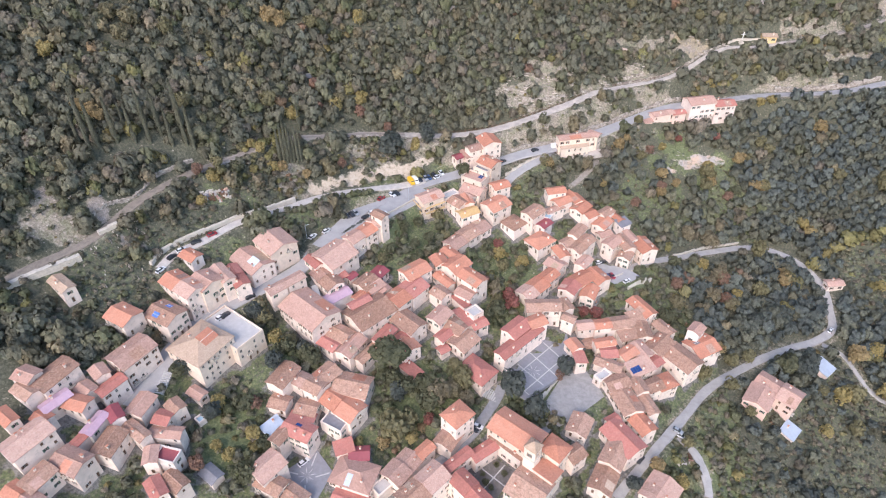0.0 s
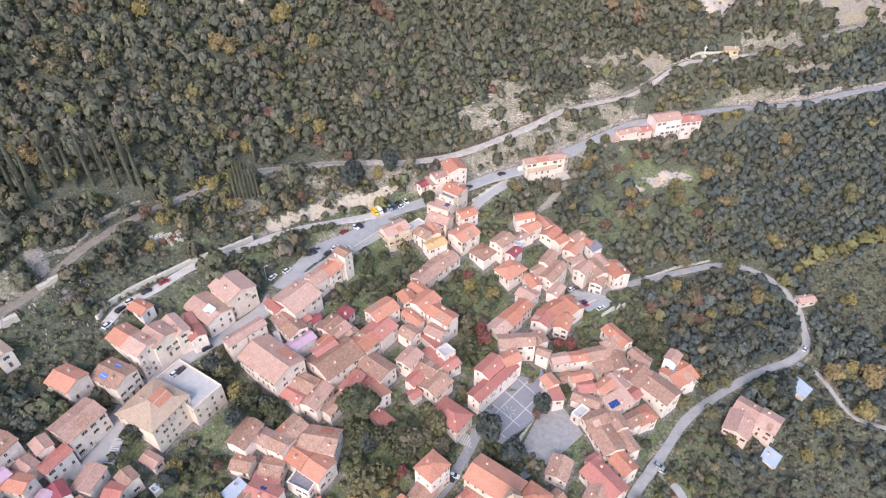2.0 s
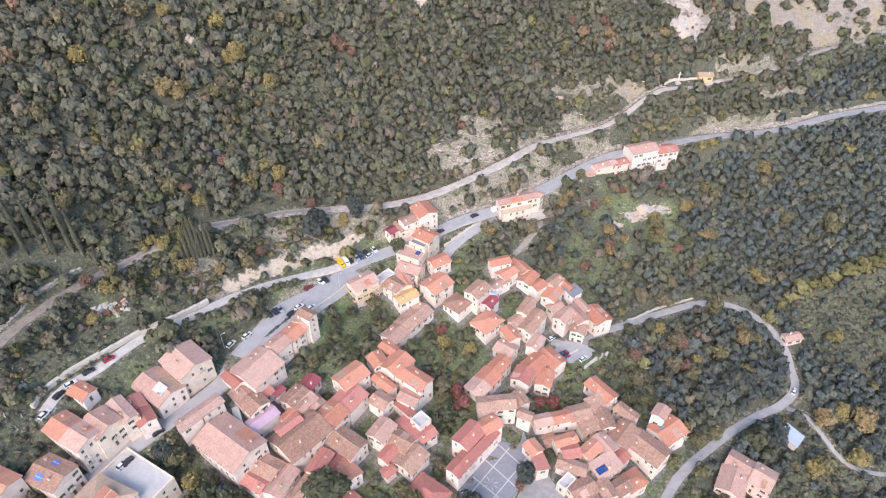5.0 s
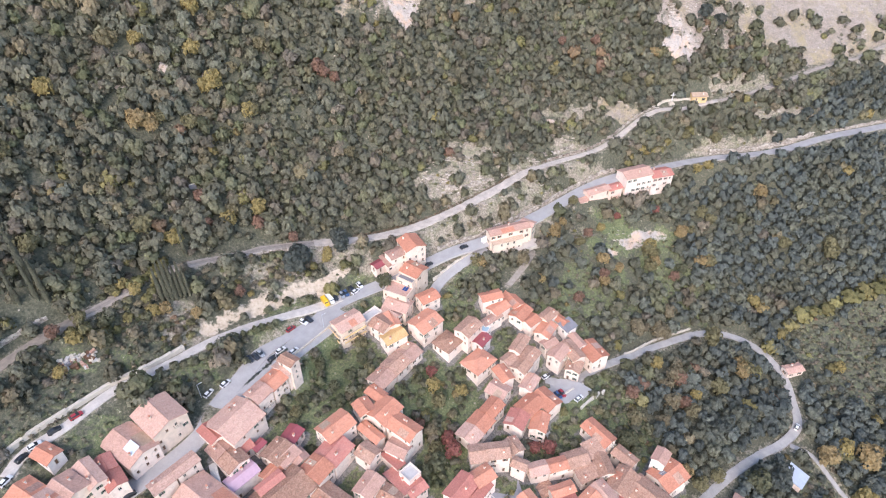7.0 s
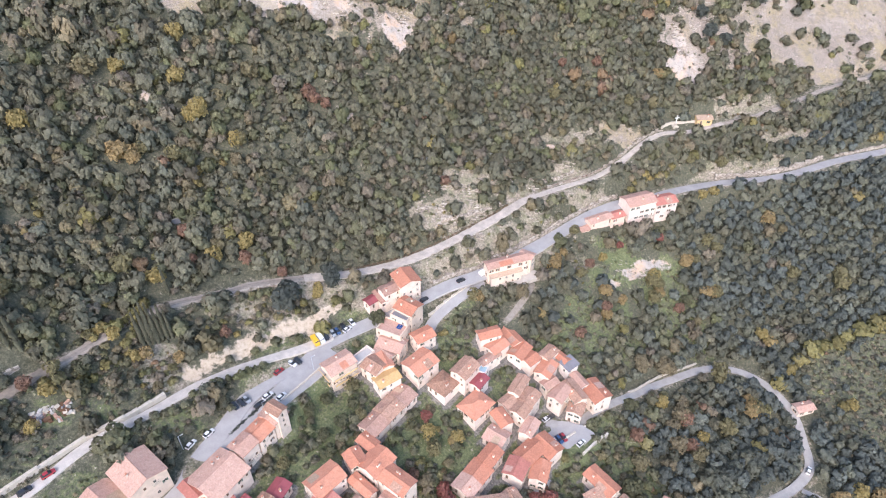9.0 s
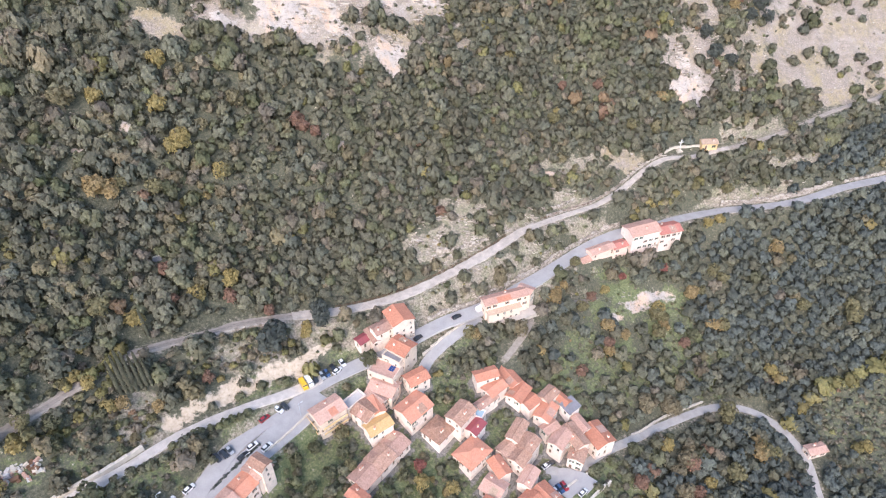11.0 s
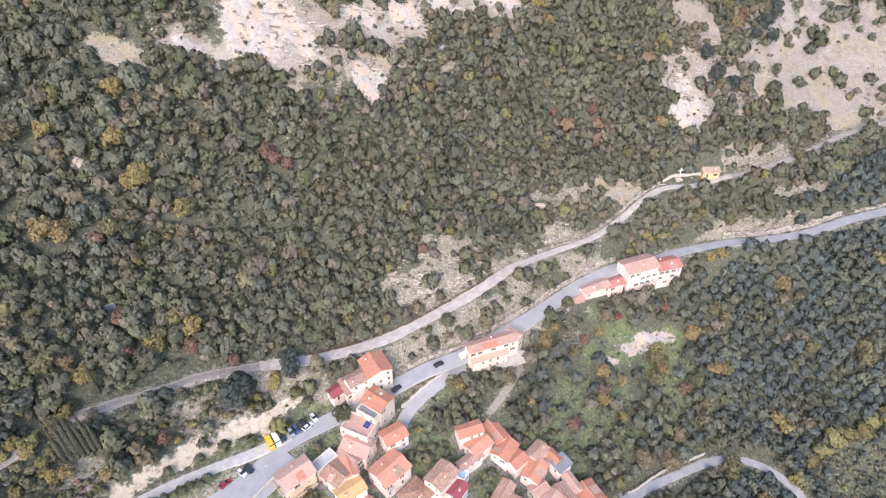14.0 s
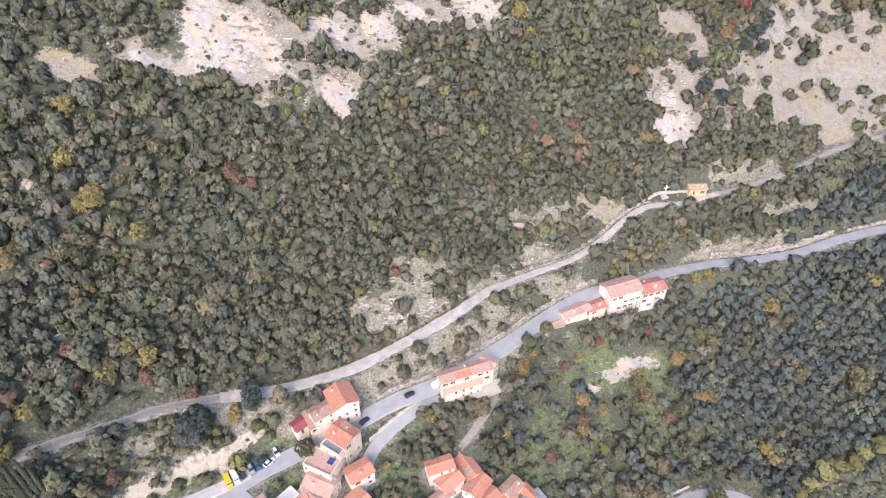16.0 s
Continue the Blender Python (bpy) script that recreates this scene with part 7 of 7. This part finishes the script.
PAINT = {"dark": car_paint("dark_paint", (0.03, 0.032, 0.04)), "white": car_paint("white_paint", (0.75, 0.75, 0.76)), "grey": car_paint("grey_paint", (0.32, 0.34, 0.37)),
         "red": car_paint("red_paint", (0.35, 0.03, 0.04)), "blue": car_paint("blue_paint", (0.05, 0.10, 0.22)), "yellow": car_paint("yellow_paint", (0.80, 0.47, 0.03)),
         "van": car_paint("van_paint", (0.78, 0.78, 0.78))}
GLASS = car_paint("car_glass", (0.02, 0.024, 0.03))
RUBBER = plain("rubber", (0.02, 0.02, 0.02), 0.8, 0.2, 4)
LAMP = car_paint("lamp_glass", (0.75, 0.74, 0.70))
TAIL = car_paint("tail_glass", (0.4, 0.02, 0.02))


def hull(name, sections, mat):
    """A closed body lofted through cross sections (x, half width, low, high, top half width)."""
    verts, faces = [], []
    for x, hw, lo, hi, tw in sections:
        verts += [(x, -hw, lo), (x, -hw * 1.0, lo + (hi - lo) * 0.7), (x, -tw, hi), (x, tw, hi), (x, hw, lo + (hi - lo) * 0.7), (x, hw, lo)]
    n = len(sections)
    for i in range(n - 1):
        for j in range(6):
            a, b = i * 6 + j, i * 6 + (j + 1) % 6
            faces.append((a, a + 6, b + 6, b))
    faces += [(0, 1, 2, 3, 4, 5), tuple(reversed(range((n - 1) * 6, n * 6)))]
    me = bpy.data.meshes.new(name)
    me.from_pydata(verts, [], faces)
    me.materials.append(mat)
    return me


def wheel_mesh():
    verts, faces = [], []
    limb(verts, faces, (0, -0.1, 0), (0, 0.1, 0), 0.31, 0.31, 12)
    faces += [tuple(range(12)), tuple(reversed(range(12, 24)))]
    me = bpy.data.meshes.new("wheel")
    me.from_pydata(verts, [], faces)
    me.materials.append(RUBBER)
    return me


WHEEL = wheel_mesh()
VEHICLES = {}


def vehicle_meshes(colour):
    if colour not in VEHICLES:
        big = colour in ("van", "yellow")
        if big:
            body = hull("body", [(-2.55, 0.9, 0.35, 2.0, 0.8), (-2.5, 0.97, 0.3, 2.25, 0.86), (1.35, 0.97, 0.3, 2.25, 0.86), (1.75, 0.97, 0.3, 1.6, 0.88), (2.5, 0.93, 0.3, 1.15, 0.8), (2.6, 0.85, 0.4, 0.9, 0.7)], PAINT[colour])
            cabin = hull("windscreen", [(1.4, 0.88, 1.45, 2.1, 0.8), (1.85, 0.88, 1.3, 1.55, 0.8)], GLASS)
        else:
            body = hull("body", [(-2.05, 0.75, 0.35, 0.8, 0.65), (-1.95, 0.84, 0.25, 0.92, 0.76), (-0.6, 0.86, 0.22, 0.93, 0.78), (0.9, 0.86, 0.22, 0.92, 0.78), (1.85, 0.82, 0.25, 0.74, 0.7), (2.05, 0.7, 0.35, 0.62, 0.6)], PAINT[colour])
            cabin = hull("glazing", [(-1.85, 0.76, 0.88, 0.98, 0.66), (-1.45, 0.77, 0.88, 1.38, 0.58), (0.15, 0.77, 0.88, 1.42, 0.58), (1.0, 0.76, 0.88, 0.96, 0.68)], GLASS)
        VEHICLES[colour] = (body, cabin, big)
    return VEHICLES[colour]


CAR_WORDS = {"dark": "dark parked car on the asphalt", "white": "white parked car on the asphalt", "grey": "silver-grey car parked on asphalt", "red": "dark red car parked on asphalt",
             "blue": "dark blue car parked on asphalt", "yellow": "yellow minibus parked beside the road", "van": "white van parked beside the road"}


def nearest_road_z(x, y):
    best, bz = 1e9, None
    for width, line, rz in ROADS.values():
        d = np.hypot(line[:, 0] - x, line[:, 1] - y)
        j = int(d.argmin())
        if d[j] - width / 2 < min(best, 0.6):
            best, bz = d[j] - width / 2, float(rz[j]) + 0.07
    return bz


def car(x, y, turn, colour):
    body, cabin, big = vehicle_meshes(colour)
    root = new("van" if big else "car")
    z = nearest_road_z(x, y)
    if z is None:
        z = float(ground_height(np.array([x]), np.array([y]))[0]) + 0.1
        for hx, hy, w, d, eave, ht, shape, *_ in HOUSES:
            a = radians(ht)
            u, v = (x - hx) * math.cos(a) + (y - hy) * math.sin(a), -(x - hx) * math.sin(a) + (y - hy) * math.cos(a)
            if shape == "f" and abs(u) < w / 2 and abs(v) < d / 2:
                z = eave - 0.02
    root.matrix_world = pose(x, y, z, 0, 0, turn)
    tagged(root, CAR_WORDS[colour], "van" if big else "car", "parked vehicles")
    share("body", body, root, Matrix())
    share("windscreen" if big else "glazing", cabin, root, Matrix())
    if not big:
        put("roof", [(-1.35, -0.56, 1.39, 0.1, 0.56, 1.45, PAINT[colour])], root)
    s = 1.25 if big else 1.0
    for wx in (-1.3 * s, 1.3 * s):
        for wy in (-0.78, 0.78):
            share("wheel", WHEEL, root, Matrix.Translation((wx, wy, 0.31)))
    put("headlight", [(2.0 * s, -0.6, 0.55, 2.06 * s, -0.35, 0.68, LAMP)], root)
    put("headlight", [(2.0 * s, 0.35, 0.55, 2.06 * s, 0.6, 0.68, LAMP)], root)
    put("tail_light", [(-2.07 * s, -0.7, 0.6, -2.0 * s, -0.5, 0.8, TAIL)], root)
    put("tail_light", [(-2.07 * s, 0.5, 0.6, -2.0 * s, 0.7, 0.8, TAIL)], root)


car(-92.7, 194.4, 40, "red")
car(-97.6, 189.4, 39, "dark")
car(-101.8, 184.6, 40, "white")
car(-104.2, 180.7, 58, "dark")
car(-106.1, 173.4, 62, "white")
car(-74.5, 171.8, 36, "dark")
car(-82.7, 160.5, 55, "white")
car(-81.3, 161.6, 56, "dark")
car(-55.9, 207.3, 56, "white")
car(-50.4, 210.6, 48, "white")
car(-42.9, 220.6, -49, "dark")
car(-40.7, 221.7, -49, "dark")
car(-39.1, 222.9, -49, "grey")
car(-34.4, 220.2, 46, "dark")
car(-31.7, 223.8, 41, "white")
car(-28.6, 234.8, 43, "red")
car(-23.9, 238.2, -41, "white")
car(-21.7, 239.3, -46, "dark")
car(-26.8, 222.8, 47, "white")
car(-15.2, 247.6, -63, "yellow")
car(-13.2, 248.9, -63, "van")
car(-11.1, 250.1, -64, "dark")
car(-8.5, 251.5, -64, "grey")
car(-6.8, 253.1, -62, "blue")
car(-2.8, 253.8, 43, "white")
car(-4.5, 255.3, -62, "dark")
car(-0.9, 257.6, -60, "white")
car(29.7, 264.6, 35, "dark")
car(46.6, 272.6, 25, "dark")
car(57.4, 275.3, 29, "van")
car(72.6, 217.1, 28, "white")
car(74.5, 218.0, 26, "dark")
car(75.2, 207.7, -65, "blue")
car(77.1, 208.5, -69, "red")
car(73.3, 206.8, -63, "white")
car(83.0, 205.0, 34, "white")
car(175.9, 191.9, 43, "white")
car(89.6, 134.0, -34, "white")
car(88.2, 135.0, -41, "grey")
car(70.8, 122.3, 45, "dark")
car(-47.4, 115.3, 44, "white")
car(11.0, 129.5, -25, "dark")
car(12.6, 130.4, -25, "white")

# ---- things on the roofs and in the gardens ----
PANEL_BLUE = plain("solar_blue", (0.03, 0.07, 0.22), 0.25, 0.2, 2.0)
TARP_BLUE = plain("tarp_blue", (0.10, 0.20, 0.55), 0.5, 0.15, 2.0)
SKY_GLASS = plain("skylight", (0.60, 0.66, 0.74), 0.2, 0.1, 1.0)


def house_at(x, y):
    return min(HOUSES, key=lambda h: (h[0] - x) ** 2 + (h[1] - y) ** 2)


def roof_place(x, y):
    """Pose on the roof of the house nearest to a place: along its ridge, tilted with its slope."""
    hx, hy, w, d, eave, turn, shape, *_ = house_at(x, y)
    a = radians(turn)
    u = max(-w * 0.32, min(w * 0.32, (x - hx) * math.cos(a) + (y - hy) * math.sin(a)))
    v = max(-d * 0.3, min(d * 0.3, (y - hy) * math.cos(a) - (x - hx) * math.sin(a)))
    if shape == "f":
        return pose(hx, hy, eave + 0.15, 0, 0, turn) @ Matrix.Translation((u, v, 0)), True
    k = {"g": 0.36, "h": 0.34, "s": 0.22}[shape]
    side = -1 if v < 0 else 1
    z = eave + 0.26 + (k * (d / 2 - abs(v)) if shape != "s" else k * (v + d / 2))
    tilt = math.degrees(math.atan(k)) * (-side if shape != "s" else 1)
    return pose(hx, hy, 0, 0, 0, turn) @ Matrix.Translation((u, v, z)) @ pose(0, 0, 0, tilt, 0, 0), False


def solar_array(x, y, nx, ny, label):
    m, _ = roof_place(x, y)
    root = new("solar_array")
    root.matrix_world = m
    tagged(root, label, "solar panel")
    for i in range(nx):
        for j in range(ny):
            put("panel", [(i * 1.1 - nx * 0.55, j * 1.3 - ny * 0.65, 0.02, i * 1.1 - nx * 0.55 + 1.0, j * 1.3 - ny * 0.65 + 1.2, 0.1, PANEL_BLUE)], root)
    put("rail", [(-nx * 0.55, -0.05, -0.12, nx * 0.55, 0.05, 0.02, RAIL)], root)


def roof_sheet(name, x, y, w, d, mat, label, category):
    m, _ = roof_place(x, y)
    root = new(name)
    root.matrix_world = m
    tagged(root, label, category)
    put("sheet", [(-w / 2, -d / 2, 0.02, w / 2, d / 2, 0.09, mat)], root)
    put("batten", [(-w / 2, -0.06, 0.09, w / 2, 0.06, 0.16, WHITE_FRAME)], root)


solar_array(75.4, 155.4, 4, 2, "blue solar panels on a pink tile roof")
solar_array(-48.8, 122.8, 2, 1, "small blue solar panel on a red roof")
solar_array(18.1, 249.7, 2, 2, "small blue solar panel on a terrace")
roof_sheet("tarp", -101.8, 152.2, 2.6, 2.0, TARP_BLUE, "blue tarpaulin lashed over old roof tiles", "tarp")
roof_sheet("tarp", -97.6, 158.2, 2.2, 1.8, TARP_BLUE, "blue tarpaulin lashed over old roof tiles", "tarp")
roof_sheet("roof_patch", -82.5, 146.5, 6.0, 5.2, TILES["o"], "newer orange tiles laid on a broad old roof", "roof tiles")
roof_sheet("skylight", -74.3, 183.2, 4.6, 3.4, SKY_GLASS, "large pale skylight set in a tiled roof", "skylight")
roof_sheet("roof_patch", -30.9, 107.1, 2.0, 4.0, TILES["z"], "grey sheet patch on a tiled roof", "roof sheet")
roof_sheet("skylight", 104.8, 171.5, 2.4, 2.0, TILES["g"], "grey skylight in an orange roof", "skylight")


def junk_heap(x, y, n, spread, label):
    """Boards, sheets and crates thrown together on the ground."""
    rng = random.Random(int(abs(x) * 7))
    root = new("junk_heap")
    z0 = float(ground_height(np.array([x]), np.array([y]))[0])
    root.matrix_world = pose(x, y, z0, 0, 0, 20)
    tagged(root, label, "junk heap")
    mats = [TILES["w"], TILES["w"], WOOD, STONE, STONE, TILES["n"], TILES["g"], WOOD]
    for i in range(n):
        u, v = rng.uniform(-spread, spread), rng.uniform(-spread * 0.45, spread * 0.45)
        p = root.matrix_world @ Vector((u, v, 0))
        z = float(ground_height(np.array([p.x]), np.array([p.y]))[0]) - z0
        w, d, h = rng.uniform(0.7, 2.4), rng.uniform(0.5, 1.3), rng.uniform(0.2, 1.2)
        put("board", [(-w / 2, -d / 2, -0.4, w / 2, d / 2, h, rng.choice(mats))], root, pose(u, v, z, rng.uniform(-12, 12), rng.uniform(-12, 12), rng.uniform(0, 180)))


junk_heap(-94.6, 211.6, 46, 5.6, "heap of pale boards and scrap in the bushes")
junk_heap(63.5, 190.5, 16, 4.0, "pale boxes and scrap behind the houses")
junk_heap(88, 125, 16, 3.5, "dark scrap and boards among the trees")


def hedge(points, label):
    line = smooth_line(points, 0.9)
    z = ground_height(line[:, 0], line[:, 1])
    rng = np.random.RandomState(5)
    rows = [(x + rng.uniform(-0.2, 0.2), y + rng.uniform(-0.2, 0.2), h - 0.2, rng.uniform(0.6, 0.95), 1.0, 0.02) for (x, y), h in zip(line, z)]
    wood("hedge", np.array(rows), label)


hedge([(-43.5, 209.5), (-36, 217.5), (-29.5, 224.5)], "dark clipped hedge between the parking rows")


def tree_row(points, seed, tint, r, label):
    line = smooth_line(points, r * 1.25)
    rng = np.random.RandomState(seed)
    x, y = line[:, 0] + rng.uniform(-1.2, 1.2, len(line)), line[:, 1] + rng.uniform(-1.2, 1.2, len(line))
    z = ground_height(x, y)
    rows = np.stack([x, y, z, r * rng.uniform(0.8, 1.25, len(line)), rng.uniform(0.9, 1.25, len(line)), tint + rng.uniform(-0.05, 0.05, len(line))], 1)
    wood("tree_row", rows, label)


tree_row([(183, 229), (197, 238), (208, 241), (222, 244), (237, 246), (250, 248)], 3, 0.79, 4.5, "row of olive-yellow trees along a field edge")
tree_row([(183, 180), (190, 178), (198, 174), (206, 178)], 4, 0.72, 2.6, "row of olive-brown trees beside the dirt track")
tree_row([(139, 320), (146, 322), (155, 324), (163, 325)], 6, 0.8, 2.2, "yellowing bushes along the bank below the road")
tree_row([(-88, 238), (-81, 242), (-74, 252), (-78, 233), (-87, 222), (-96, 218)], 8, 0.76, 2.4, "olive and yellow bushes along the old path")

tree_row([(-54.5, 221.5), (-47, 227), (-40, 231), (-33, 235)], 9, 0.5, 1.7, "green and olive bushes between the lane and the parking")
tree_row([(-72, 209), (-64, 214), (-57, 217), (-50, 223), (-45, 219)], 10, 0.42, 1.9, "green bushes on the bank above the road")
